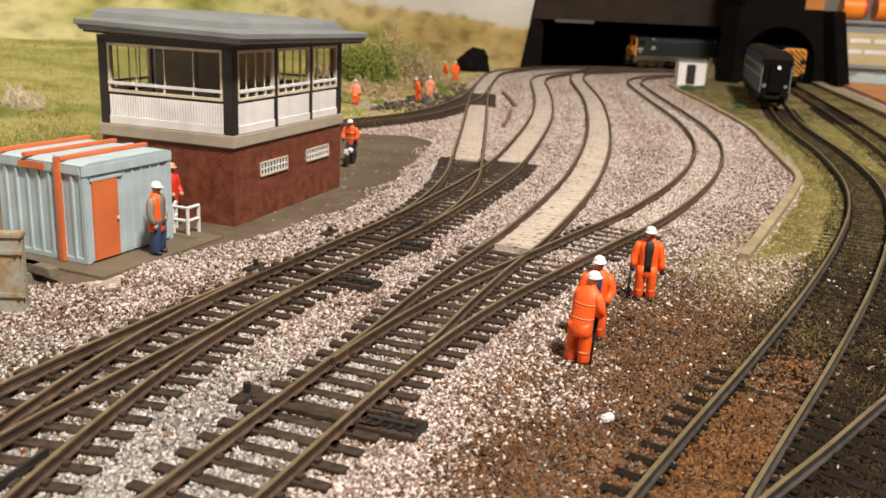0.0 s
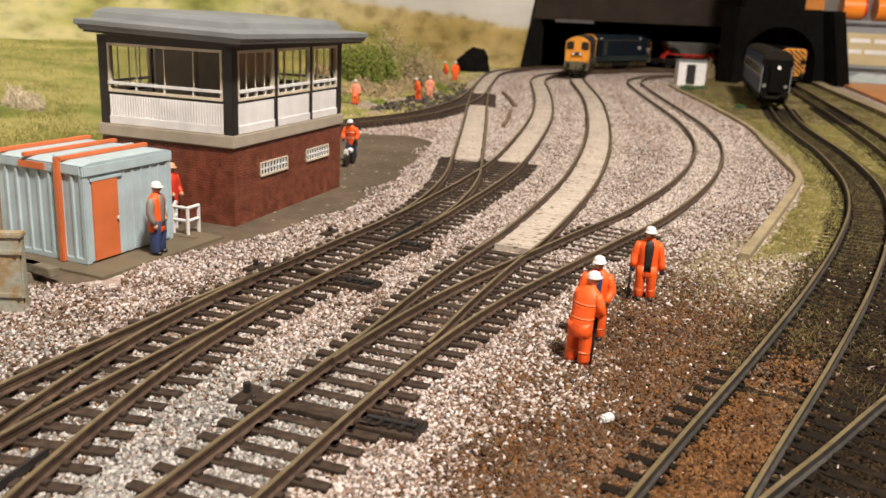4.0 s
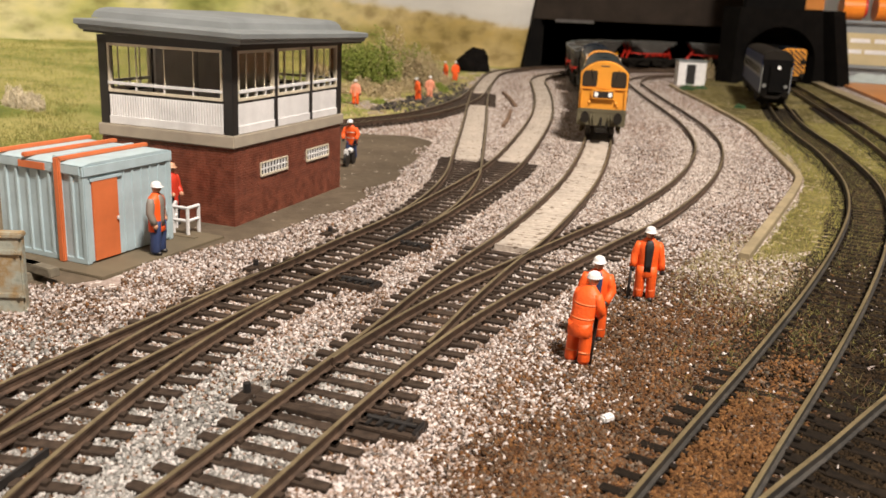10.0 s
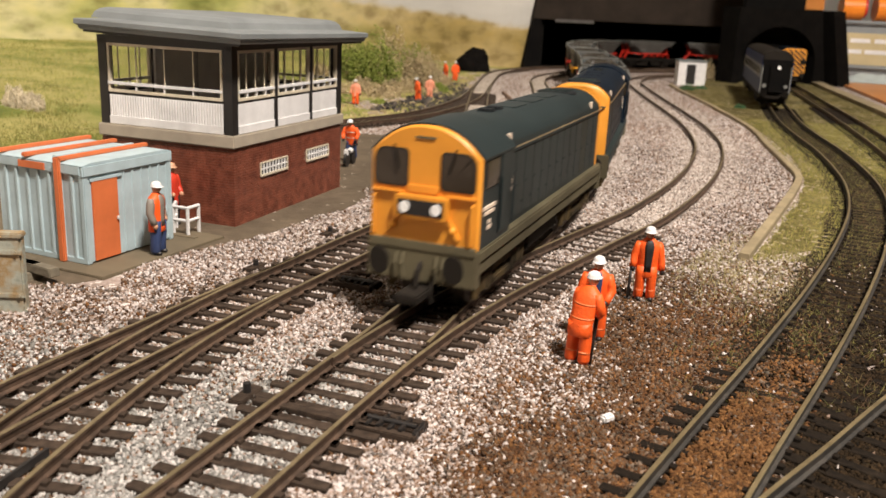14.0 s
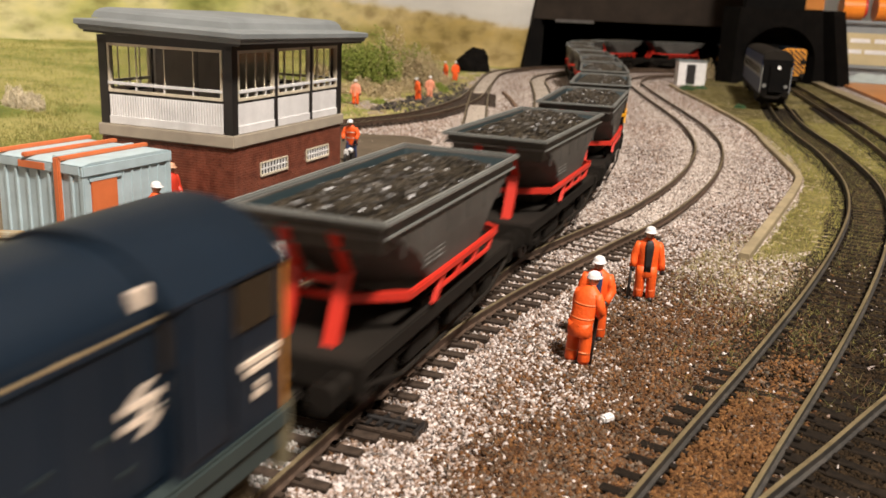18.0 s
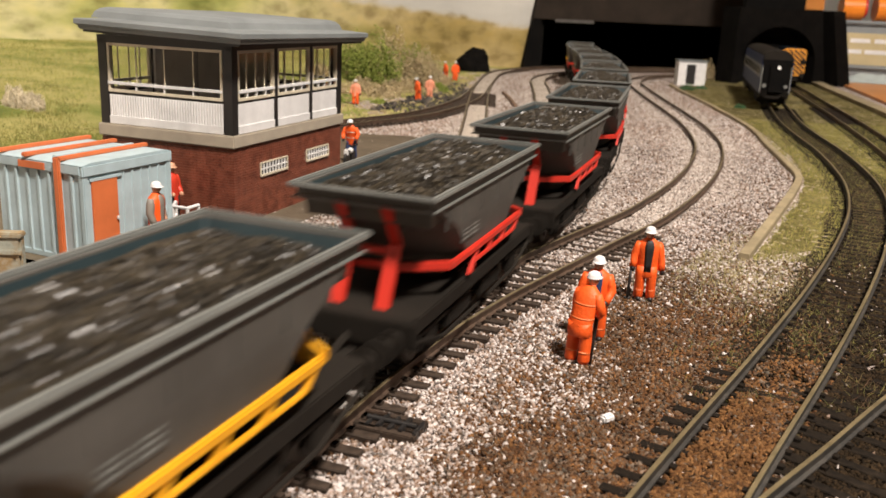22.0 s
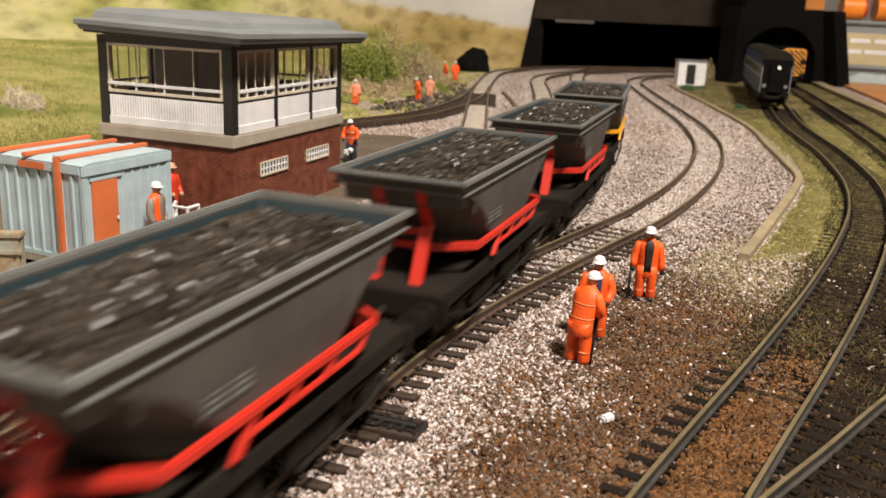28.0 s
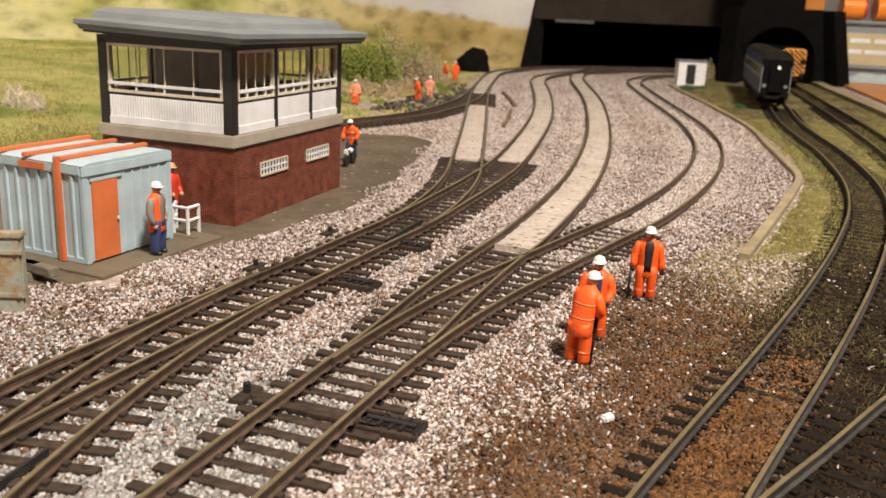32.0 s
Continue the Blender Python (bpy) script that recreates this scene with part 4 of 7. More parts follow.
def roof_ring(x, half, eave, top, low, n=9):
    pts = [(x, -half, low), (x, half, low)]
    for i in range(n + 1):
        a = math.pi * i / n
        pts.append((x, half * math.copysign(abs(math.cos(a)) ** 0.75, math.cos(a)), eave + (top - eave) * math.sin(a) ** 0.85))
    return pts


def rounded(pts, r, n=4):
    """Corners of an outline rounded off; pts are (u, v)."""
    out = []
    for i, p in enumerate(pts):
        p, a, b = Vector(p), Vector(pts[i - 1]), Vector(pts[(i + 1) % len(pts)])
        s, e = p + (a - p).normalized() * r, p + (b - p).normalized() * r
        for k in range(n + 1):
            u = k / n
            out.append(s * (1 - u) ** 2 + p * 2 * u * (1 - u) + e * u * u)
    return out


def plate_x(bm, pts, x0, x1):
    """A flat plate across the vehicle, from an outline in (y, z)."""
    add_loft(bm, [[(x, y, z) for y, z in pts] for x in (x0, x1)])


def cab_ring(x, half, eave, top, low, n=12):
    """Upright sides and a shallow curved roof."""
    pts = [(x, -half, low), (x, half, low)]
    for i in range(n + 1):
        u = 1 - 2 * i / n
        pts.append((x, half * u, eave + (top - eave) * (1 - abs(u) ** 2.3)))
    return pts


def hood_ring(x, half, eave, top, low, n=10):
    """Bonnet section: upright doors, a shoulder at the handrail, a curved top."""
    pts = [(x, -half, low), (x, half, low), (x, half, eave - 1.2)]
    for i in range(n + 1):
        u = 1 - 2 * i / n
        pts.append((x, (half - 0.4) * u, eave + (top - eave) * (1 - abs(u) ** 3.2)))
    pts.append((x, -half, eave - 1.2))
    return pts


def locomotive(blue, valance, label):
    """Cab end at +x."""
    o = thing("diesel_locomotive", label, "locomotive", "locomotives of the coal train")
    boxed("footplate", valance, o, (-81, 81, -17.3, 17.3, 14.5, 17.0), 0.4)
    boxed("solebar", valance, o, (-79, 79, -16.6, 16.6, 11.6, 14.5), 0.3)
    for x0, x1 in ((79, 82.4), (-82.4, -79)):
        boxed("buffer_beam", M_VALANCE_WORN, o, (x0, x1, -17, 17, 8.5, 17.2), 0.4, "muddy olive-brown buffer beam")
    bm = bmesh.new()
    add_loft(bm, [hood_ring(-79, 14.6, 41.6, 47.0, 17), hood_ring(53, 14.6, 41.6, 47.0, 17)])
    hood = part("hood", bm, blue, o, "long weathered blue engine hood", smooth=True)
    bm = bmesh.new()
    add_loft(bm, [hood_ring(-81.5, 13.4, 40.6, 46.0, 17), hood_ring(-80.6, 14.7, 41.5, 46.9, 17), hood_ring(-77.5, 14.85, 41.8, 47.2, 17)])
    nose = part("nose", bm, M_LYEL, o, "yellow nose end with dark grab handles", smooth=True)
    bm = bmesh.new()
    add_loft(bm, [cab_ring(53, 16.6, 40.2, 47.6, 17), cab_ring(80.2, 16.6, 40.2, 47.6, 17)])
    cab = part("cab", bm, blue, o, "blue driving cab with shallow curved roof", smooth=True)
    bm = bmesh.new()
    add_loft(bm, [cab_ring(52.4, 17.1, 40.6, 48.2, 40.0), cab_ring(80.6, 17.1, 40.6, 48.2, 40.0)])
    part("cab_roof", bm, blue, cab, smooth=True)
    bm = bmesh.new()
    add_loft(bm, [cab_ring(80.2, 16.7, 40.4, 47.8, 17), cab_ring(81.3, 16.5, 40.3, 47.6, 17), cab_ring(81.8, 16.0, 39.9, 47.1, 17.2)])
    front = part("cab_front", bm, M_LYEL, o, "yellow cab front", smooth=True)
    for s in (-1, 1):
        win = [(s * 4.9, 31.6), (s * 15.3, 31.6), (s * 15.3, 39.7), (s * 13.4, 41.5), (s * 4.9, 41.5)]
        bm = bmesh.new()
        plate_x(bm, rounded(win, 1.6), 81.5, 82.15)
        part("window_seal", bm, M_RUBBER, front)
        inner = [(s * 5.4, 32.1), (s * 14.8, 32.1), (s * 14.8, 39.5), (s * 13.2, 41.0), (s * 5.4, 41.0)]
        bm = bmesh.new()
        plate_x(bm, rounded(inner, 1.4), 82.0, 82.3)
        part("window", bm, M_DARKGLASS, front, "dark rounded cab window")
        bm = bmesh.new()
        add_tube(bm, [(82.4, s * 9.4, 42.4), (82.8, s * 8.6, 39.6), (82.7, s * 7.6, 36.4)], 0.32, 6)
        part("wiper", bm, M_UNDER, front)
        bm = bmesh.new()
        add_box(bm, 81.6, 82.9, min(s * 6.6, s * 15.6), max(s * 6.6, s * 15.6), 30.0, 30.7, 0.2)
        part("ledge", bm, M_LYEL, front)
        bm = bmesh.new()
        add_tube(bm, [(81.8, s * 15.0, 29.2), (83.0, s * 15.0, 28.6), (83.0, s * 15.0, 19.2), (81.8, s * 15.0, 18.6)], 0.38, 6)
        part("handrail", bm, M_LYEL, front)
        y0, y1 = sorted((s * 16.6, s * 17.0))
        boxed("side_window", M_DARKGLASS, cab, (66.5, 77.5, y0, y1, 32.5, 39.6), 0.5, "dark cab side window")
        boxed("side_door", blue, cab, (55.5, 64.5, y0, y1, 18.5, 40), 0.15)
        bm = bmesh.new()
        for x in (54.6, 65.4):
            add_tube(bm, [(x, s * 17.6, 20), (x, s * 17.6, 34)], 0.3, 6)
        part("door_rail", bm, blue, cab)
        boxed("number_patch", M_SILVER, cab, (68.5, 78.5, y0 - .02, y1 + .02, 27.0, 28.0), 0.05, "pale lettering bar")
        boxed("number_patch", M_SILVER, cab, (69.5, 77.5, y0 - .02, y1 + .02, 25.6, 26.5), 0.05, "pale lettering bar")
        boxed("badge", M_SILVER, cab, (71.8, 74.6, y0 - .02, y1 + .02, 21.5, 22.6), 0.1, "small pale emblem plate")
        boxed("badge", M_SILVER, cab, (72.4, 74.2, y0 - .02, y1 + .02, 23.0, 24.0), 0.1, "small pale emblem plate")
        # window that looks along the hood
        ya, yb = sorted((s * 14.9, s * 16.3))
        boxed("hood_side_window", M_DARKGLASS, cab, (52.5, 53.2, ya, yb, 32.5, 38.6), 0.2)
        bm = bmesh.new()
        add_tube(bm, [(-79.5, s * 15.4, 39.5), (-60, s * 15.6, 39.5), (-20, s * 15.6, 39.5), (20, s * 15.6, 39.5), (52, s * 15.6, 39.5)], 0.24, 6)
        part("handrail", bm, M_BRASS, hood, "thin brassy handrail")
        for x in range(-76, 52, 16):
            bm = bmesh.new()
            add_ball(bm, (x, s * 15.5, 39.5), 0.42)
            part("knob", bm, M_BRASS, hood)
        for k, x in enumerate(range(-76, 48, 10)):
            y0, y1 = sorted((s * 14.5, s * 14.85))
            boxed("hood_door", M_TANPANEL if x == -56 else blue, hood, (x, x + 9.5, y0, y1, 18.2, 37.8), 0.12)
            y0, y1 = sorted((s * 14.8, s * 15.15))
            boxed("latch", M_VALANCE, hood, (x + 7, x + 8.6, y0, y1, 27.5, 28.1), 0.05)
            boxed("hinge", M_VALANCE, hood, (x + 0.6, x + 2.0, y0, y1, 22.0, 22.6), 0.05)
        y0, y1 = sorted((s * 14.5, s * 15.0))
        for q in range(7):                                  # louvres near the nose
            boxed("louvre", blue, hood, (-75.4, -67.4, y0, y1, 21 + q * 2.0, 22.1 + q * 2.0), 0.1)
        # two level bars crossed by two slanting ones
        for za in (27.2, 29.4):
            bm = bmesh.new()
            add_loft(bm, [[(u, s * yy, w) for u, w in ((45.0, za), (52.4, za), (52.4, za + 0.95), (45.0, za + 0.95))] for yy in (14.85, 15.0)])
            part("emblem_bar", bm, M_SILVER, hood, "white painted bar of the emblem")
        for xa, za, xb, zb in ((45.8, 30.2, 49.4, 32.0), (48.0, 27.9, 50.0, 29.6), (48.2, 25.6, 50.8, 27.4)):
            bm = bmesh.new()
            add_loft(bm, [[(u, s * yy, w) for u, w in ((xa, za), (xa + 1.6, za), (xb + 1.6, zb), (xb, zb))] for yy in (14.85, 15.0)])
            part("emblem_bar", bm, M_SILVER, hood, "white painted bar of the emblem")
        y0, y1 = sorted((s * 13.4, s * 14.5))
        boxed("roof_patch", M_SILVER, hood, (-64.5, -61.5, y0, y1, 41.0, 43.4), 0.1, "pale inspection plate")
        boxed("roof_patch", M_SILVER, hood, (49.0, 51.4, y0, y1, 41.0, 43.4), 0.1, "pale inspection plate")
    bm = bmesh.new()
    plate_x(bm, rounded([(-8.0, 24.2), (8.0, 24.2), (8.0, 30.0), (-8.0, 30.0)], 0.8), 81.5, 84.2)
    part("headcode_box", bm, M_LYEL, front, "projecting yellow headcode box")
    bm = bmesh.new()
    plate_x(bm, rounded([(-6.9, 25.0), (6.9, 25.0), (6.9, 29.0), (-6.9, 29.0)], 0.5), 84.0, 84.4)
    part("lamp_panel", bm, M_BLACKP, front, "black headcode panel")
    for s in (-1, 1):
        bm = bmesh.new()
        add_disc(bm, (84.5, s * 4.8, 27), (1, 0, 0), 1.5, 0.7, 16)
        part("marker_lamp", bm, M_LAMP, front, "round white marker lamp")
        bm = bmesh.new()
        add_ball(bm, (82.4, s * 9.2, 21.6), 1.1, (0.9, 1, 1))
        part("lamp_bracket", bm, M_LYEL, front, smooth=True)
        bm = bmesh.new()
        plate_x(bm, [(s * 8.2, 24.4), (s * 11.4, 19.6), (s * 10.2, 19.6), (s * 7.2, 24.4)], 81.6, 82.6)
        part("stay", bm, M_LYEL, front)
    bm = bmesh.new()
    plate_x(bm, rounded([(-3.0, 44.3), (3.0, 44.3), (3.0, 44.9), (-3.0, 44.9)], 0.25), 81.6, 82.15)
    part("grab_slot", bm, M_VALANCE_WORN, front)
    bm = bmesh.new()
    plate_x(bm, rounded([(-5.0, 32.4), (5.0, 32.4), (4.2, 30.6), (-4.2, 30.6)], 0.4), 81.6, 82.4)
    part("lower_panel", bm, M_LYEL, front)
    boxed("kick_panel", M_VALANCE_WORN, front, (81.3, 82.7, -16.4, 16.4, 15.8, 17.8), 0.2)
    for y in (-7.5, -5.5, 5.0, 7.0):
        bm = bmesh.new()
        add_tube(bm, [(82.6, y, 15.0), (83.8, y, 13.0), (83.2, y + 0.5, 9.5)], 0.45, 6)
        part("hose", bm, M_VALANCE_WORN, o)
    for y, z0 in ((-8, 22.5), (8, 22.5), (-8, 29), (8, 29), (0, 33.6), (0, 23.5)):
        bm = bmesh.new()
        add_disc(bm, (-81.7, y, z0), (1, 0, 0), 1.9, 0.9, 14)
        part("marker_disc", bm, M_LYEL, nose)
        bm = bmesh.new()
        add_disc(bm, (-82.2, y, z0), (1, 0, 0), 1.0, 0.4, 12)
        part("lamp_lens", bm, M_UNDER, nose)
    bm = bmesh.new()
    add_tube(bm, [(-81.6, -13, 37.6), (-82.6, -12, 37.8), (-82.6, 12, 37.8), (-81.6, 13, 37.6)], 0.4, 6)
    part("grab_rail", bm, M_VALANCE_WORN, nose)
    bm = bmesh.new()
    add_loft(bm, [[(-58 + 9.5 * math.cos(a) * q, 8.2 * math.sin(a) * q, zz) for a in (2 * math.pi * k / 24 for k in range(24))] for q, zz in ((1.0, 45.0), (1.0, 46.9), (0.92, 47.15))])
    fan = part("roof_fan", bm, M_LROOF, hood, "dark oval roof fan grille")
    for k in range(7):
        boxed("slat", M_VALANCE, fan, (-64.5 + k * 2, -63.8 + k * 2, -5.6, 5.6, 47.05, 47.4))
    for x0, x1 in ((-40, -27), (-20, -6), (2, 16)):
        boxed("roof_hatch", blue, hood, (x0, x1, -4.6, 4.6, 46.0, 47.12), 0.1)
    for x in (22, 30):
        boxed("exhaust", M_LROOF, hood, (x, x + 4.5, -2.6, 2.6, 46.6, 47.8), 0.4, "sooty exhaust port")
    boxed("fuel_tank", M_UNDER, o, (-20, 20, -13.5, 13.5, 4.5, 11), 0.8)
    for bx in (-50, 50):
        bog = boxed("bogie", M_BOGIE, o, (bx - 26, bx + 26, -12.5, 12.5, 9, 11.5), 0.3, "rust-stained bogie frame")
        for s in (-1, 1):
            y0, y1 = sorted((s * 11.6, s * 14.0))
            boxed("side_frame", M_BOGIE, bog, (bx - 26, bx + 26, y0, y1, 7.2, 11), 0.5)
            boxed("spring_plank", M_BOGIE, bog, (bx - 8, bx + 8, y0 + .3, y1 + .5, 3.6, 6.2), 0.5)
            for ax in (-17, 17):
                boxed("axle_box", M_BOGIE, bog, (bx + ax - 3, bx + ax + 3, y0 - .4, y1 + .4, 4, 9.5), 0.6)
                for q in (-5.5, 5.5):
                    bm = bmesh.new()
                    add_tube(bm, [(bx + ax + q, s * 13.4, 3.4), (bx + ax + q, s * 13.4, 8.6)], 1.2, 8)
                    part("spring", bm, M_BOGIE, bog)
    for ax in (-67, -33, 33, 67):
        wheelset(7.0, o, ax)
    buffers(o, 82, 1)
    buffers(o, -82, -1)
    for sgn in (1, -1):
        bm = bmesh.new()
        add_tube(bm, [(sgn * 82, 0, 13), (sgn * 84.5, 0, 12), (sgn * 85.5, 0, 8)], 0.9, 6)
        add_tube(bm, [(sgn * 82, 4, 11), (sgn * 84, 4, 7), (sgn * 84, 4.6, 4)], 0.6, 6)
        part("coupling", bm, M_UNDER, o)
    # trim the whole casting to its true length and width
    for ob in o.children_recursive:
        if ob.name.startswith("wheelset"):
            ob.location.x *= 0.915
            continue
        for v in ob.data.vertices:
            z = v.co.z / MM
            v.co = (v.co.x * 0.93, v.co.y * 0.90, v.co.z + 1.6 * MM * min(1.0, max(0.0, (z - 12) / 5)))
    for sgn in (1, -1):
        bm = bmesh.new()
        add_box(bm, min(sgn * 74, sgn * 86), max(sgn * 74, sgn * 86), -3.2, 3.2, 5.2, 7.6, 0.4)
        part("coupling_bar", bm, M_UNDER, o)
    return o


def coal_mesh(seed):
    """A load of coal: a low uneven heap, falling away towards the leading end, under loose lumps."""
    rnd = random.Random(seed)
    lead, rear, crown = rnd.uniform(2.5, 5), rnd.uniform(7, 14), rnd.uniform(3.4, 4.6)

    def height(x, y):
        e = min(1, max(0.0, (41.0 - x) / (lead * 2.6))) ** 0.8 * min(1, max(0.0, (x + 41.0) / rear)) ** 0.6 * min(1, max(0.0, (14.9 - abs(y)) / 7)) ** 0.7
        return 36.2 + crown * e + 0.9 * noise.noise(Vector((x / 6.0, y / 6.0, seed)))
    bm = bmesh.new()
    nx, ny = 40, 14
    grid = {}
    for i in range(nx + 1):
        for j in range(ny + 1):
            x, y = -41 + 82 * i / nx, -14.8 + 29.6 * j / ny
            grid[i, j] = bm.verts.new((x, y, height(x, y) - 0.3))
    for i in range(nx):
        for j in range(ny):
            bm.faces.new((grid[i, j], grid[i + 1, j], grid[i + 1, j + 1], grid[i, j + 1]))
    for _ in range(3400):
        x, y = rnd.uniform(-40.4, 40.4), rnd.uniform(-14.2, 14.2)
        s = rnd.uniform(0.25, 0.62)
        rot = Euler((rnd.uniform(0, 6), rnd.uniform(0, 6), rnd.uniform(0, 6))).to_matrix()
        c = Vector((x, y, height(x, y) + s * 0.2))
        vs = [bm.verts.new(c + rot @ Vector((a * s * rnd.uniform(.7, 1.2), b * s * rnd.uniform(.6, 1.0), d * s * 0.7))) for a, b, d in ((-1, -1, -1), (1, -1, -1), (1, 1, -1), (-1, 1, -1), (-1, -1, 1), (1, -1, 1), (1, 1, 1), (-1, 1, 1))]
        for q in ((3, 2, 1, 0), (4, 5, 6, 7), (0, 1, 5, 4), (1, 2, 6, 5), (2, 3, 7, 6), (3, 0, 4, 7)):
            bm.faces.new([vs[t] for t in q])
    return mesh_of("coal_load", bm, M_COAL)


def hopper(paint, colour_name):
    o = thing("coal_hopper_wagon", "grey coal hopper wagon with " + colour_name + " cradle, heaped with coal", "wagon", "coal hoppers of the train")

    def ring(hx, hy, zz, c=3.0):
        return [(hx - c, -hy, zz), (hx, -hy + c, zz), (hx, hy - c, zz), (hx - c, hy, zz), (-hx + c, hy, zz), (-hx, hy - c, zz), (-hx, -hy + c, zz), (-hx + c, -hy, zz)]
    bm = bmesh.new()
    rows = add_loft(bm, [ring(16, 8.5, 14.6, 2), ring(24.5, 13.2, 20.0, 5), ring(28.5, 15.2, 22.4, 12), ring(35.5, 15.8, 30.0, 10), ring(42.2, 16.0, 36.9, 3.0), ring(42.8, 16.1, 37.6, 0.8), ring(42.8, 16.1, 39.6, 0.8),
                         ring(41.8, 15.1, 39.6, 0.6), ring(40.6, 14.7, 33, 0.8)], cap=False)
    bm.faces.new(rows[0][::-1])
    tub = part("tub", bm, [M_HOPPER], o, "dusty grey steel tub")
    bm = bmesh.new()
    add_loft(bm, [ring(41.7, 15.0, 39.2, 0.6), ring(40.2, 14.6, 33.0, 0.8)], cap=False)
    part("inside", bm, M_INNER, o, "dark teal inside of the tub")
    bm = bmesh.new()
    for s in (-1, 1):
        add_box(bm, -44.4, 44.4, s * 16.4 - 0.65, s * 16.4 + 0.65, 39.2, 40.4, 0.3)
        add_box(bm, s * 43.7 - 0.65, s * 43.7 + 0.65, -16.1, 16.1, 39.2, 40.35, 0.3)
        add_box(bm, -43, 43, s * 16.3 - 0.3, s * 16.3 + 0.3, 36.7, 37.2, 0.1)
        add_box(bm, s * 42.9 - 0.3, s * 42.9 + 0.3, -15.6, 15.6, 36.7, 37.2, 0.1)
    part("rim", bm, M_RIM, tub, "blue-grey rolled rim")
    load = new("coal_load", COAL_LOADS[0])
    load.parent = o
    tagged(load, "heaped glossy black coal", kind="stuff")
    # painted cradle: a belt round the tub and a shallow truss below it on each side
    for s in (-1, 1):
        y0, y1 = sorted((s * 14.8, s * 16.2))
        boxed("cradle_beam", paint, o, (-29.5, 29.5, y0, y1, 21.1, 22.9), 0.3)
        boxed("lower_beam", paint, o, (-24, 11, y0 + 0.2, y1 - 0.2, 18.2, 19.0), 0.15)
        for x0, x1, zb in ((8.5, 14.0, 16.2), (-3.0, -0.5, 18.4), (-15.0, -12.0, 18.4), (-28.0, -23.5, 18.4)):
            bm = bmesh.new()
            add_loft(bm, [[(x - 0.8, y0 + .2, zz), (x + 0.8, y0 + .2, zz), (x + 0.8, y1 - .2, zz), (x - 0.8, y1 - .2, zz)] for x, zz in ((x0, 22.0), (x1, zb))])
            part("brace", bm, paint, o)
        for e in (-1, 1):
            bm = bmesh.new()
            add_loft(bm, [[(x - 0.9, s * 5.4 - 1.5, zz), (x + 0.9, s * 5.4 - 1.5, zz), (x + 0.9, s * 5.4 + 1.5, zz), (x - 0.9, s * 5.4 + 1.5, zz)] for x, zz in ((e * 43.0, 14.6), (e * 37.0, 27.6))])
            part("end_strut", bm, paint, o)
            bm = bmesh.new()
            add_loft(bm, [[(x - 0.6, s * 5.4 - 1.2, zz), (x + 0.6, s * 5.4 - 1.2, zz), (x + 0.6, s * 5.4 + 1.2, zz), (x - 0.6, s * 5.4 + 1.2, zz)] for x, zz in ((e * 35.6, 26.6), (e * 42.6, 37.2))])
            part("end_post", bm, paint, o)
            bm = bmesh.new()
            add_loft(bm, [[(e * 36.0, s * 6.4, zz), (e * 37.6, s * 6.4, zz), (e * 30.4, s * 16.2, zz), (e * 28.8, s * 16.2, zz)] for zz in (21.6, 23.4)])
            part("cradle_corner", bm, paint, o)
        pl = boxed("data_panel", M_HOPPER, o, (9, 21.5, *sorted((s * 15.1, s * 15.62)), 25.4, 29.4), 0.05, "grey panel with pale lettering bars")
        ya, yb = sorted((s * 15.3, s * 15.72))
        for k in range(3):
            boxed("bar", M_RIM, pl, (16.4, 20.6, ya, yb, 26.0 + k * 1.1, 26.35 + k * 1.1))
            boxed("bar", M_RIM, pl, (10.0, 14.6, ya, yb, 26.0 + k * 1.1, 26.35 + k * 1.1))
        for x in (-31, -18, -5, 8, 21, 33):
            ya, yb = sorted((s * 15.4, s * 16.12))
            boxed("seam", M_HOPPER, o, (x - 0.2, x + 0.2, ya, yb, 31, 36.8))
    for e in (-1, 1):
        x0, x1 = sorted((e * 36.0, e * 37.4))
        boxed("cross_beam", paint, o, (x0, x1, -5.4, 5.4, 25.0, 26.6), 0.2)
        boxed("low_cross_beam", paint, o, (x0, x1, -6.6, 6.6, 21.6, 23.2), 0.2)
    # underframe
    boxed("underframe", M_UNDER, o, (-48, 48, -14.2, 14.2, 12.4, 14.8), 0.3, "black underframe deck")
    for s in (-1, 1):
        y0, y1 = sorted((s * 13.4, s * 15.0))
        boxed("solebar", M_UNDER, o, (-47, 47, y0, y1, 11.4, 15.0), 0.3)
    for e in (-1, 1):
        x0, x1 = sorted((e * 47.4, e * 49.4))
        boxed("headstock", M_UNDER, o, (x0, x1, -15.5, 15.5, 8.6, 14.6), 0.3)
        for q in (0, 4.4):
            buffers(o, e * (49.2 + q), e, 11.2)
        bm = bmesh.new()
        add_box(bm, min(e * 49, e * 58.6), max(e * 49, e * 58.6), -2.6, 2.6, 5.4, 7.4, 0.4)
        add_tube(bm, [(e * 49, 0, 10), (e * 54, 0, 9), (e * 57.5, 0, 6.5)], 0.9, 6)
        part("coupling", bm, M_UNDER, o)
        for s in (-1, 1):
            y0, y1 = sorted((s * 11.2, s * 13.6))
            boxed("axle_guard", M_UNDER, o, (e * 34 - 4, e * 34 + 4, y0, y1, 3.6, 12.4), 0.5)
            boxed("leaf_spring", M_UNDER, o, (e * 34 - 10, e * 34 + 10, y0 + .3, y1 + .3, 8.6, 10.4), 0.4)
            boxed("brake_gear", M_UNDER, o, (e * 13 - 9, e * 13 + 9, y0, y1 - .5, 4.2, 9.2), 0.5)
            boxed("floor_door", M_UNDER, o, (e * 9 - 7, e * 9 + 7, y0 + .2, y1 - .2, 9, 17.0), 0.4)
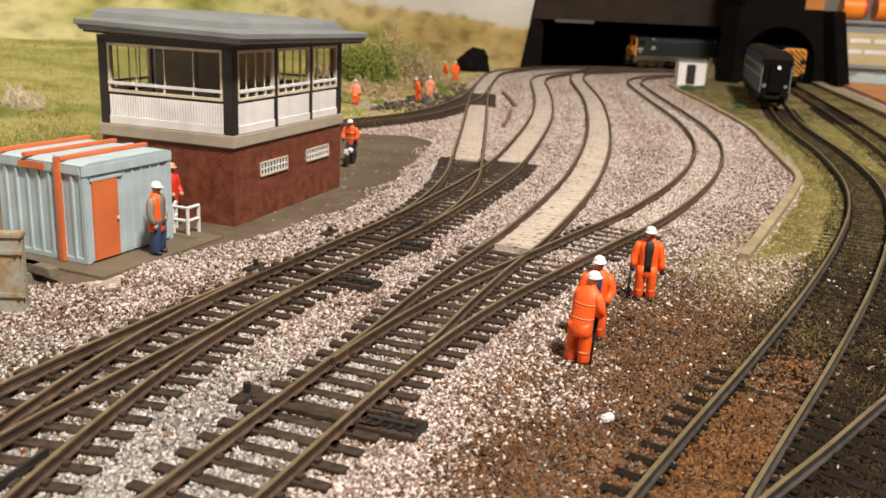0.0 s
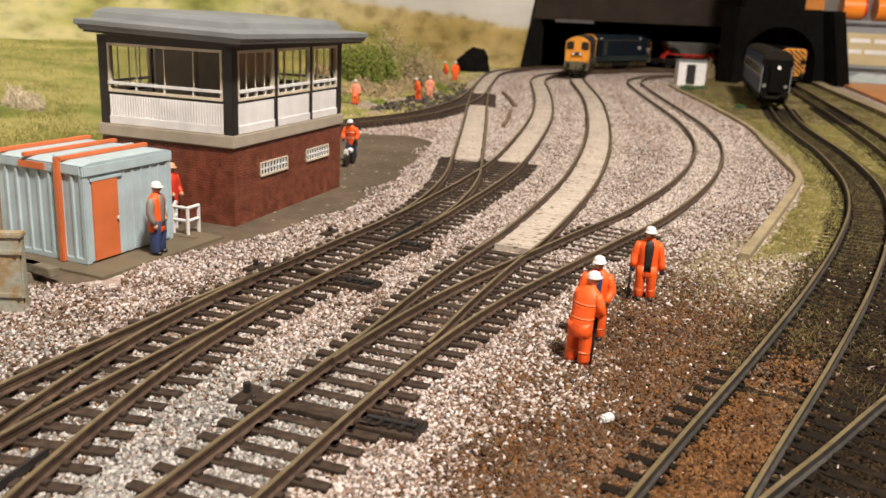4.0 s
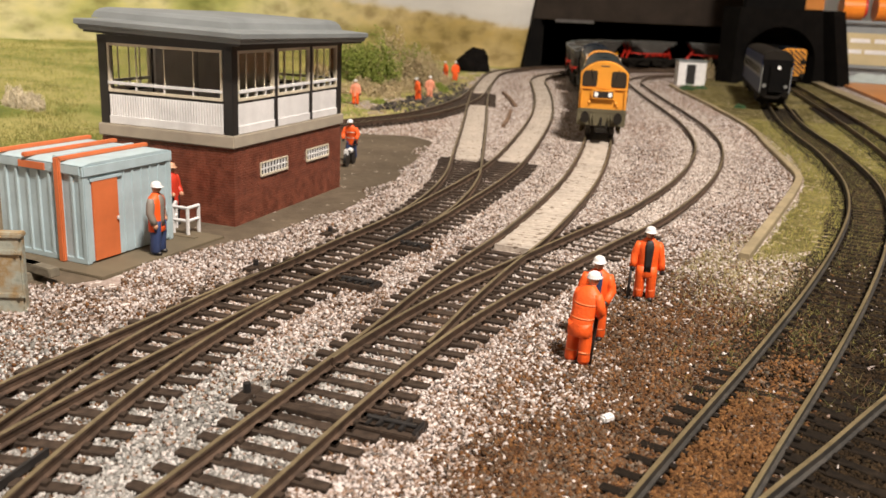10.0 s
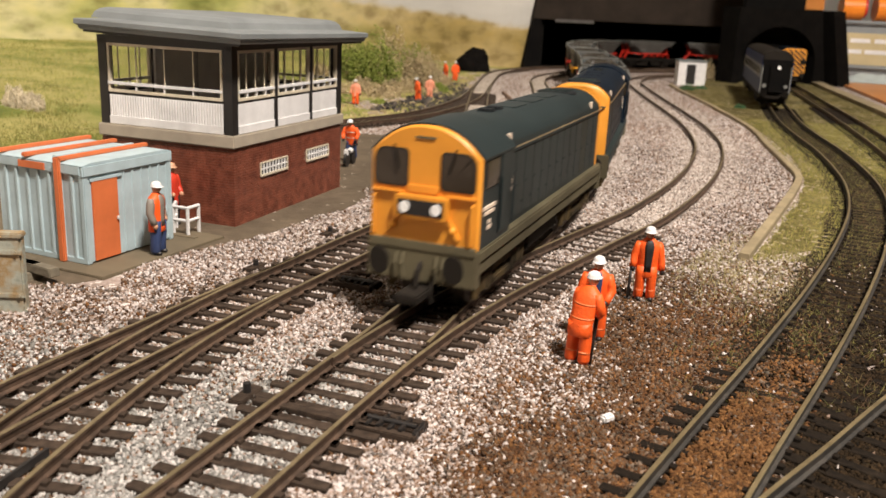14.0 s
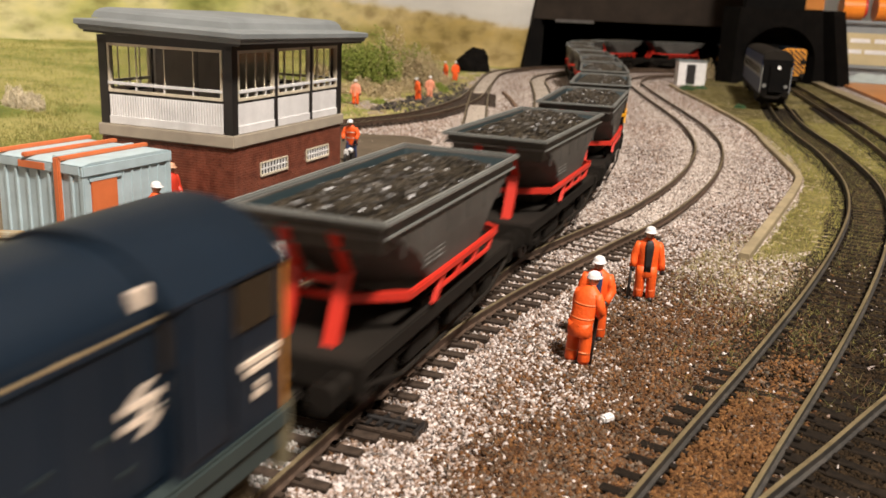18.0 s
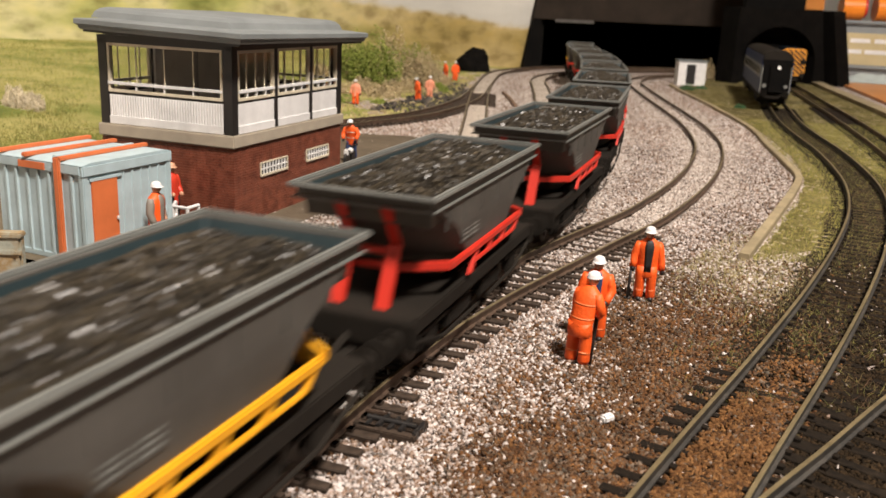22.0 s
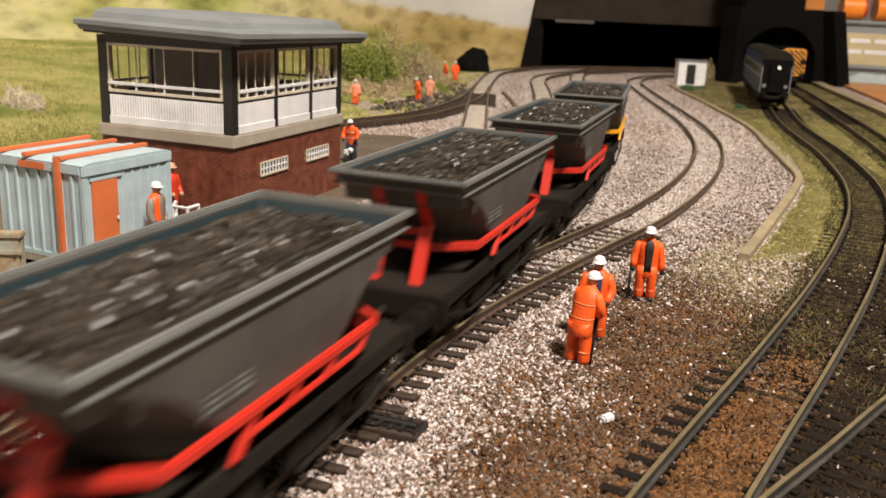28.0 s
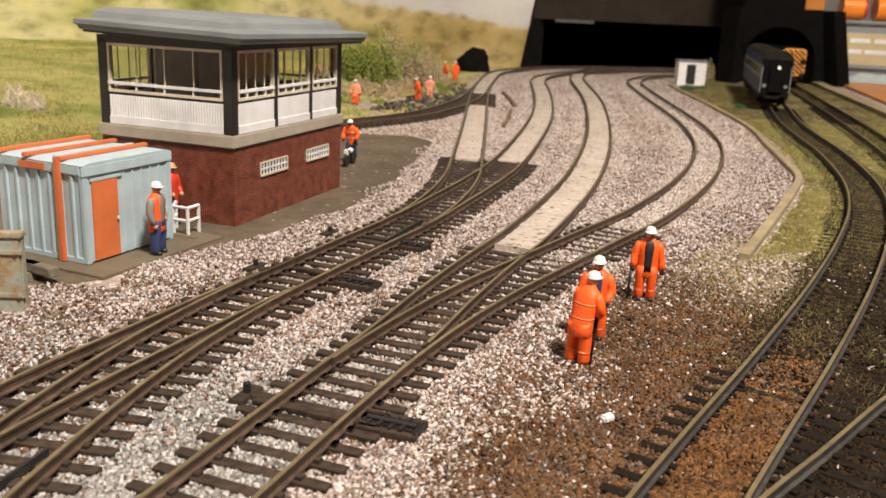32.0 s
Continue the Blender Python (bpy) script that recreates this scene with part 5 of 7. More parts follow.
            bm = bmesh.new()
            add_tube(bm, [(e * 46, s * 14.6, 9.6), (e * 30, s * 14.9, 5.6), (e * 4, s * 14.9, 5.2)], 0.5, 6)
            part("brake_lever", bm, M_UNDER, o)
    wheelset(6.3, o, -34)
    wheelset(6.3, o, 34)
    return o


# distance along the train's line of the leading end, by seconds
LINE_S = np.r_[0, np.cumsum(np.linalg.norm(np.diff(TRAIN_LINE, axis=0), axis=1))]


def on_line(d):
    return Vector((np.interp(d, LINE_S, TRAIN_LINE[:, 0]), np.interp(d, LINE_S, TRAIN_LINE[:, 1])))


def s_of(y):
    """Distance along the line where it reaches that far from the eye."""
    k = int(np.argmin(abs(TRAIN_LINE[:900, 1] - y)))
    return LINE_S[k]


S0 = s_of(300.0)
# the first wagon rides a little further behind, on a long coupling
HEAD = [(0.0, 1106.0), (1.0, 1041.0), (2.0, 974.0), (3.0, 898.0), (4.5, 757.0), (6.0, 610.0), (7.0, 513.0), (8.0, 422.0), (9.0, 338.0), (10.0, 258.0), (11.0, 178.0), (12.0, 91.0), (13.0, -3.0), (14.0, -100.0), (14.5, -149.0), (16.5, -352.0), (18.5, -576.0), (20.5, -800.0), (22.0, -968.0), (24.0, -1193.0), (26.0, -1423.0), (28.0, -1657.0), (30.0, -1891.0), (32.0, -2120.0)]
HEAD_T, HEAD_D = (np.array(c) for c in zip(*HEAD))
HEAD_V = np.gradient(HEAD_D, HEAD_T)


def head_at(t):
    """Distance of the train's leading end beyond the reference point, mm."""
    k = int(np.clip(np.searchsorted(HEAD_T, t, "right") - 1, 0, len(HEAD_T) - 2))
    w = HEAD_T[k + 1] - HEAD_T[k]
    u = (t - HEAD_T[k]) / w
    a, b, c, d = 2 * u**3 - 3 * u**2 + 1, (u**3 - 2 * u**2 + u) * w, 3 * u**2 - 2 * u**3, (u**3 - u**2) * w
    return float(a * HEAD_D[k] + b * HEAD_V[k] + c * HEAD_D[k + 1] + d * HEAD_V[k + 1]) + S0


LOCO_LONG, HOPPER_LONG = 173.0, 118.0
HOPPER_COUNT = 13
YELLOW = (4, 13)


def vehicle_pose(centre, half, back):
    a, b = on_line(centre - half), on_line(centre + half)
    d = (a - b) if not back else (b - a)
    m = (a + b) / 2
    return at_mm(m.x, m.y, 0.0, math.degrees(math.atan2(d.y, d.x)))


TRAIN = []
COAL_LOADS = []


def build_train():
    first = locomotive(M_LBLUE_WORN, M_VALANCE_WORN, "faded blue diesel locomotive with a yellow cab end, muddy below")
    second = locomotive(M_LBLUE, M_VALANCE, "dark blue diesel locomotive with a yellow nose end, weathered")
    COAL_LOADS.extend(coal_mesh(k) for k in (3, 8, 14))
    red, yellow = hopper(M_RED, "red"), hopper(M_CYEL, "yellow")
    TRAIN.append((first, LOCO_LONG / 2, 46, False, 7.0))
    TRAIN.append((second, LOCO_LONG * 1.5, 46, True, 7.0))
    used = {"red": False, "yellow": False}
    for k in range(1, HOPPER_COUNT + 1):
        key = "yellow" if k in YELLOW else "red"
        src = yellow if key == "yellow" else red
        ob = copy_thing(src, Matrix()) if used[key] else src
        used[key] = True
        for child in ob.children:
            if child.name.startswith("coal_load"):
                child.data = COAL_LOADS[k % 3]
        TRAIN.append((ob, LOCO_LONG * 2 + 5.0 + HOPPER_LONG * (k - 0.5), 34, False, 6.3))


build_train()

# ---- ground cover ----
M_WOODSTRIP = material("weathered_wood_strip", [(0.19, 0.15, 0.085), (0.34, 0.275, 0.165)], 120, 0.8, bump=0.12, bump_scale=500, spread=0.2)
M_SCRUB = material("dry_scrub", [(0.15, 0.115, 0.05), (0.30, 0.225, 0.11), (0.46, 0.35, 0.19), (0.22, 0.20, 0.07), (0.55, 0.43, 0.26)], 900, 0.95, island=True, spread=0.2)
M_TANBUSH = material("pale_lichen", [(0.26, 0.19, 0.09), (0.46, 0.35, 0.19), (0.62, 0.50, 0.31), (0.30, 0.26, 0.11)], 900, 0.95, island=True, spread=0.2)
M_BUSH = material("green_bush", [(0.1, 0.1375, 0.0187), (0.2125, 0.2625, 0.0438), (0.325, 0.35, 0.0813)], 900, 0.95, island=True, spread=0.2)
M_DARKROCK = material("dark_rubble", [(0.02, 0.018, 0.015), (0.06, 0.052, 0.045), (0.12, 0.10, 0.08)], 500, 0.85, island=True, spread=0.2, spec=0.15)
M_BLADE = material("grass_blade", [(0.095, 0.10, 0.014), (0.20, 0.185, 0.036), (0.31, 0.255, 0.085), (0.13, 0.125, 0.024)], 900, 0.9, island=True, spread=0.3)
M_HILL = material("hill_grass", [(0.08, 0.11, 0.015), (0.19, 0.215, 0.04), (0.40, 0.35, 0.12), (0.25, 0.255, 0.055)], 22, 0.95, bump=0.9, bump_scale=900, spread=0.3)
M_TABLE = material("orange_table_wood", [(0.42, 0.156, 0.0385), (0.644, 0.26, 0.066)], 14, 0.4, spread=0.15)
# dark siding soil tone, deepened to stand for dimmer light at lower right
M_DARKCINDER = material("near_black_cinder", [(0.007, 0.0056, 0.0042), (0.0245, 0.0168, 0.0098), (0.042, 0.0266, 0.014), (0.0154, 0.0112, 0.0077)], 900, 0.9, island=True, spread=0.2, spec=0.06)
M_CREAMBUSH = material("bleached_lichen", [(0.46, 0.38, 0.24), (0.66, 0.57, 0.40), (0.76, 0.68, 0.52)], 900, 0.95, island=True, spread=0.15)
M_MOSS = material("moss_flock", [(0.045, 0.042, 0.010), (0.115, 0.105, 0.022), (0.19, 0.17, 0.038), (0.075, 0.052, 0.018), (0.24, 0.195, 0.08), (0.10, 0.045, 0.022)], 900, 0.95, island=True, spread=0.3)
M_WEED = material("weed_strand", [(0.051, 0.0527, 0.0102), (0.1105, 0.1062, 0.0221), (0.1785, 0.153, 0.0425), (0.085, 0.03825, 0.017), (0.03825, 0.034, 0.0119), (0.1445, 0.085, 0.02975)], 900, 0.9, island=True, spread=0.3)
M_DRYBLADE = material("dry_straw_blade", [(0.2108, 0.1674, 0.0682), (0.31, 0.2542, 0.124), (0.1488, 0.1302, 0.0403), (0.3596, 0.31, 0.186)], 900, 0.9, island=True, spread=0.3)
M_STONE_TAN = material("brown_stained_ballast_stone", [(0.11, 0.07, 0.05), (0.25, 0.175, 0.135), (0.33, 0.235, 0.185), (0.17, 0.115, 0.085), (0.45, 0.365, 0.315), (0.22, 0.145, 0.10)], 900, 0.85, island=True, spread=0.12)
rng = np.random.default_rng(7)


def dist_to(key, xy):
    """Signed sideways distance from a track's centre line (plus on the right, looking away) and the plain distance."""
    line = LINES[key]
    line = line[(line[:, 1] > 20) & (line[:, 1] < 1300)][::2]
    nm = normals(line)
    best = np.full(len(xy), 1e9)
    side = np.zeros(len(xy))
    for a in range(0, len(xy), 20000):
        q = xy[a:a + 20000]
        d2 = (q[:, None, 0] - line[None, :, 0]) ** 2 + (q[:, None, 1] - line[None, :, 1]) ** 2
        i = d2.argmin(1)
        best[a:a + 20000] = np.sqrt(d2[np.arange(len(q)), i])
        side[a:a + 20000] = -((q - line[i]) * nm[i]).sum(1)
    return side, best


def ripple(xy, scale, seed):
    """Smooth random field between -1 and 1."""
    r = np.random.default_rng(seed)
    out = np.zeros(len(xy))
    for _ in range(7):
        k = r.normal(size=2) * scale
        out += np.sin(xy @ k + r.uniform(0, 6.28))
    return out / 4.0


OCTA = np.array([(1, 0, 0), (-1, 0, 0), (0, 1, 0), (0, -1, 0), (0, 0, 1), (0, 0, -1)], float)
OCTA_FACES = np.array([(0, 2, 4), (2, 1, 4), (1, 3, 4), (3, 0, 4), (2, 0, 5), (1, 2, 5), (3, 1, 5), (0, 3, 5)])
CUBE = np.array([(-1, -1, -1), (1, -1, -1), (1, 1, -1), (-1, 1, -1), (-1, -1, 1), (1, -1, 1), (1, 1, 1), (-1, 1, 1)], float)
CUBE_FACES = np.array([(3, 2, 1, 0), (4, 5, 6, 7), (0, 1, 5, 4), (1, 2, 6, 5), (2, 3, 7, 6), (3, 0, 4, 7)])


def scatter(name, mat, places, size, label, category, flat=0.75, squeeze=0.55, fine=False):
    """Loose lumps at places (x, y, z): each a bent block turned at random, all in one mesh."""
    n = len(places)
    shape, faces = (OCTA, OCTA_FACES) if fine else (CUBE, CUBE_FACES)
    r = size * rng.uniform(0.6, 1.4, (n, 1, 3)) * np.array((1, 0.85, flat))
    v = shape[None] * rng.uniform(squeeze, 1.0, (n, len(shape), 3)) * r
    if fine:
        v += rng.normal(size=v.shape) * size * 0.16
    q = rng.normal(size=(n, 4))
    q[:, 1:3] *= 0.7
    q /= np.linalg.norm(q, axis=1)[:, None]
    w, x, y, z = q.T
    rot = np.stack([1 - 2 * (y * y + z * z), 2 * (x * y - z * w), 2 * (x * z + y * w), 2 * (x * y + z * w), 1 - 2 * (x * x + z * z), 2 * (y * z - x * w), 2 * (x * z - y * w), 2 * (y * z + x * w), 1 - 2 * (x * x + y * y)], 1).reshape(n, 3, 3)
    v = np.einsum("nij,nkj->nki", rot, v) + places[:, None, :]
    me = bpy.data.meshes.new(name)
    me.vertices.add(n * len(shape))
    me.vertices.foreach_set("co", (v.reshape(-1) * MM).astype(np.float32))
    f = (faces[None] + (np.arange(n) * len(shape))[:, None, None]).reshape(-1)
    me.loops.add(len(f))
    me.loops.foreach_set("vertex_index", f.astype(np.int32))
    me.polygons.add(n * len(faces))
    me.polygons.foreach_set("loop_start", np.arange(0, len(f), faces.shape[1], dtype=np.int32))
    me.update(calc_edges=True)
    me.materials.append(mat)
    return tagged(new(name, me), label, category, kind="stuff")


def blades(name, mat, places, tall, label, sway=0.45, width=0.16):
    """Fine upright tufts: three-sided spikes at places."""
    n = len(places)
    a = rng.uniform(0, 6.28, n)
    h = tall * rng.uniform(0.5, 1.4, n)
    lean = rng.normal(size=(n, 2)) * sway
    base = width * tall ** 0.4
    v = np.zeros((n, 4, 3))
    for k in range(3):
        v[:, k, 0] = base * np.cos(a + k * 2.094)
        v[:, k, 1] = base * np.sin(a + k * 2.094)
    v[:, 3, 0], v[:, 3, 1], v[:, 3, 2] = lean[:, 0] * h, lean[:, 1] * h, h
    v += places[:, None, :]
    me = bpy.data.meshes.new(name)
    me.vertices.add(n * 4)
    me.vertices.foreach_set("co", (v.reshape(-1) * MM).astype(np.float32))
    f = (np.array([(0, 1, 3), (1, 2, 3), (2, 0, 3)])[None] + (np.arange(n) * 4)[:, None, None]).reshape(-1)
    me.loops.add(len(f))
    me.loops.foreach_set("vertex_index", f.astype(np.int32))
    me.polygons.add(n * 3)
    me.polygons.foreach_set("loop_start", np.arange(0, len(f), 3, dtype=np.int32))
    me.update(calc_edges=True)
    me.materials.append(mat)
    return tagged(new(name, me), label, "grass", kind="stuff")


# wooden edging strip that parts the gravel from the grass
KERB = spline([(106, 296), (139, 360), (172, 425), (190, 465), (199, 504), (216, 590), (233, 672), (250, 840), (262, 1015), (270, 1090)], 6)


def kerb():
    nm = normals(KERB)
    bm = bmesh.new()
    add_loft(bm, [[(KERB[i, 0] + nm[i, 0] * u, KERB[i, 1] + nm[i, 1] * u, zz) for u, zz in ((-1.9, -4.4), (-1.9, -1.6), (-1.5, -1.2), (1.5, -1.2), (1.9, -1.6), (1.9, -4.4))] for i in range(len(KERB))])
    tagged(part("edging_strip", bm, M_WOODSTRIP), "weathered wooden edging strip between gravel and grass", "edging", kind="structure")


kerb()


def kerb_side(xy):
    """Plus on the grass side of the edging strip."""
    y = xy[:, 1]
    return xy[:, 0] - np.interp(y, KERB[:, 1], KERB[:, 0], left=np.nan, right=np.nan)


def flat_patch(name, mat, outline, z, label, category, smooth_pts=6):
    """A thin sheet with a softly uneven outline."""
    pts = spline(outline + [outline[0]], smooth_pts)
    bm = bmesh.new()
    top = [bm.verts.new((x + random.uniform(-.8, .8), y + random.uniform(-.8, .8), z)) for x, y in pts]
    low = [bm.verts.new((v.co.x, v.co.y, -4.4)) for v in top]
    bm.faces.new(top)
    for i in range(len(top)):
        j = (i + 1) % len(top)
        bm.faces.new((low[i], low[j], top[j], top[i]))
    return tagged(part(name, bm, mat), label, category, kind="structure")


flat_patch("yard", M_YARD, [(-118, 225), (-86, 262), (-66, 300), (-40, 350), (-26, 400), (-22, 440), (-14, 500), (-12, 545), (-30, 562), (-70, 556), (-110, 500), (-150, 430), (-190, 300), (-150, 250)], -3.9, "dark worn tarmac yard round the signal box", "yard")
flat_patch("grass_patch", M_GRASS, [(112, 302), (140, 352), (178, 428), (206, 504), (240, 672), (256, 840), (270, 1010), (290, 1095), (330, 1190), (420, 1310), (520, 1330), (470, 1080), (410, 830), (340, 560), (300, 440), (240, 420), (200, 400), (160, 330)], -3.7, "short olive-green static grass beside the sidings", "grass")


def soil_band(key, lo, hi, half, z):
    line = span(LINES[key], lo, hi)
    nm = normals(line)
    bm = bmesh.new()
    rings = []
    for i in range(len(line)):
        a = half + 4 * math.sin(i * 0.21) + random.uniform(-1.2, 1.2)
        b = half + 4 * math.sin(i * 0.17 + 2) + random.uniform(-1.2, 1.2)
        rings.append([(line[i, 0] + nm[i, 0] * u, line[i, 1] + nm[i, 1] * u, zz) for u, zz in ((-b, -4.4), (-b, z), (a, z), (a, -4.4))])
    add_loft(bm, rings)
    tagged(part("soil", bm, M_SOIL), "dark damp soil along the siding", "ground", kind="structure")


soil_band("five", 186, 640, 15, -3.6)
soil_band("six", 150, 260, 20, -3.7)
soil_band("seven", 480, 1150, 9, -3.65)


# far and left: rising grass hill in front of the painted backscene
def hill_height(x, y):
    line = LINES["branch"][::3]
    far = LINES["one"][(LINES["one"][:, 1] > 960) & (LINES["one"][:, 1] < 1500)][::3]
    d = min(np.min((line[:, 0] - x) ** 2 + (line[:, 1] - y) ** 2), np.min((far[:, 0] - x) ** 2 + (far[:, 1] - y) ** 2)) ** 0.5 - 16
    if d <= 0:
        return -4.6
    up = max(0.0, d - 75)
    return -4.1 + 30 * (1 - math.exp(-up / 110)) + min(d, 60) / 60 * 1.6 * noise.noise(Vector((x / 40, y / 40, 3)))


def hill_keep(x, y):
    line = LINES["branch"]
    if y < 200 or y > 1420:
        return False
    if y <= 960:
        k = int(np.argmin(abs(line[:, 1] - y)))
        return x < line[k, 0] - 12
    one = LINES["one"]
    k = int(np.argmin(abs(one[:600, 1] - y)))
    return x < one[k, 0] - 12


tagged(sheet_from("grass_hill", M_HILL, np.linspace(-900, 100, 110), np.linspace(200, 1420, 120), hill_height, hill_keep), "rough grass hillside rising to the backscene", "hill", kind="structure")


# ---- bushes, rubble and scrub on the bank ----
def clump(name, mat, x, y, z, r, h, label, n=2600):
    t = rng.normal(size=(n, 3))
    t /= np.linalg.norm(t, axis=1)[:, None]
    t *= rng.uniform(0.45, 1.08, (n, 1)) ** 0.6
    t[:, 2] = np.abs(t[:, 2])
    lump = 1 + 0.3 * np.sin(t[:, 0] * 5 + x) * np.cos(t[:, 1] * 6 + y)
    places = np.stack([x + t[:, 0] * r * lump, y + t[:, 1] * r * lump, z + t[:, 2] * h * lump], 1)
    ob = scatter(name, mat, places, 0.4 + 0.032 * r, label, "bush", 0.8, 0.7, True)
    ob["kind"] = "thing"
    return ob


for x, y, r, h, kind_of in ((-74, 860, 26, 46, 0), (-100, 880, 22, 40, 0), (-52, 850, 16, 14, 1), (-35, 900, 20, 38, 1), (-18, 905, 14, 18, 1), (-62, 800, 15, 12, 1), (-104, 775, 12, 8, 1), (-40, 930, 16, 42, 0), (-10, 930, 10, 14, 1), (-256.5, 536, 6.5, 11, 2), (-267, 535, 7, 12, 2), (-66, 965, 24, 48, 1), (-92, 905, 20, 26, 1), (-30, 1010, 20, 30, 1), (-82, 812, 13, 13, 1), (-20, 845, 9, 9, 1), (-128, 850, 14, 12, 1), (-60, 745, 7, 5, 0), (-95, 735, 7, 5, 0), (-12, 870, 9, 10, 0)):
    if kind_of == 2:
        clump("lichen_bush", M_CREAMBUSH, x, y, hill_height(x, y) - 2, r, h, "bleached cream lichen bush on the grass slope")
    elif kind_of:
        clump("dry_bush", M_TANBUSH, x, y, hill_height(x, y) - 2, r, h, "pale dry bush of teased lichen on the grass bank")
    else:
        clump("green_bush", M_BUSH, x, y, hill_height(x, y) - 2, r, h, "dull green foliage bush on the grass bank")

pts = np.stack([rng.uniform(-100, 20, 900), rng.uniform(690, 960, 900)], 1)
side, dd = dist_to("branch", pts)
pts = pts[(side < -12) & (dd < 55)]
scatter("rubble", M_DARKROCK, np.column_stack([pts, [hill_height(a, b) + 0.3 for a, b in pts]]), 2.2, "dark rubble and spoil beside the branch line", "rubble")
pts = np.stack([rng.uniform(-110, 40, 2600), rng.uniform(640, 1150, 2600)], 1)
side, dd = dist_to("branch", pts)
pts = pts[(side < -11) & (dd < 130)]
scatter("scrub", M_SCRUB, np.column_stack([pts, [hill_height(a, b) + 0.2 for a, b in pts]]), 1.05, "dry tan scrub scattered over the bank", "scrub")


# dark rock near the far line
def rock():
    bm = bmesh.new()
    made = bmesh.ops.create_icosphere(bm, subdivisions=4, radius=1.0)["verts"]
    for v in made:
        f = 1 + 0.22 * noise.noise(v.co * 1.7) + 0.08 * noise.noise(v.co * 5)
        v.co = Vector((v.co.x * 24 * f, v.co.y * 20 * f, max(-0.2, v.co.z) * 30 * f))
    tagged(part("rock", bm, M_DARKSTONE, at=at_mm(30, 1190, -4, 20)), "dark grey rock outcrop beside the far line", "rock")


# darkened far below plain stone: the tunnel mouth's gloom is in this colour
M_DARKSTONE = material("near_black_stone", [(0.003, 0.0028, 0.0026), (0.008, 0.0068, 0.0058)], 90, 0.95, bump=0.8, bump_scale=120, spread=0.3, spec=0.06)
rock()


# ---- ballast ----
def far_ballast():
    n = 62000
    y = 560 + 640 * rng.uniform(0, 1, n) ** 1.2
    x = rng.uniform(-1, 1, n) * 0.34 * y + 0.03 * y
    xy = np.stack([x, y], 1)
    s1, d1 = dist_to("one", xy)
    sb, db = dist_to("branch", xy)
    ks = kerb_side(xy)
    ok = (np.where(np.isnan(ks), xy[:, 0] < 280, ks < -2)) & ((sb > 2) | (xy[:, 1] > 820)) & ((s1 > -14) | (xy[:, 1] < 820))
    for key in ("one", "two", "three"):
        ok &= np.abs(dist_to(key, xy)[1]) > 9.4
    ok &= np.abs(dist_to("four", xy)[1] - RAIL_HALF) > 1.2
    q = xy[ok]
    near_rail = np.minimum.reduce([dist_to(k, q)[1] for k in ("one", "two", "three", "four")])
    dusty = rng.uniform(0, 1, len(q)) < np.clip(1.15 - (near_rail - 9) / 22, 0.3, 0.95) + 0.25 * ripple(q, 0.03, 21)
    scatter("dusty_far_ballast", M_STONE_PALE, np.column_stack([q[dusty], np.full(dusty.sum(), -4.0)]), 1.15, "pale dusty ballast stones beside the far rails", "gravel", fine=True, squeeze=0.7)
    q = q[~dusty]
    stained = rng.uniform(0, 1, len(q)) < 0.42 + 0.45 * ripple(q, 0.022, 25)
    scatter("stained_far_ballast", M_STONE_TAN, np.column_stack([q[stained], np.full(stained.sum(), -4.0)]), 1.15, "brown-stained ballast stones between the far lines", "gravel", fine=True, squeeze=0.7)
    q = q[~stained]
    scatter("far_ballast_stones", M_STONE, np.column_stack([q, np.full(len(q), -4.0)]), 1.15, "loose pinkish ballast stones round the far lines", "gravel", fine=True, squeeze=0.7)


far_ballast()


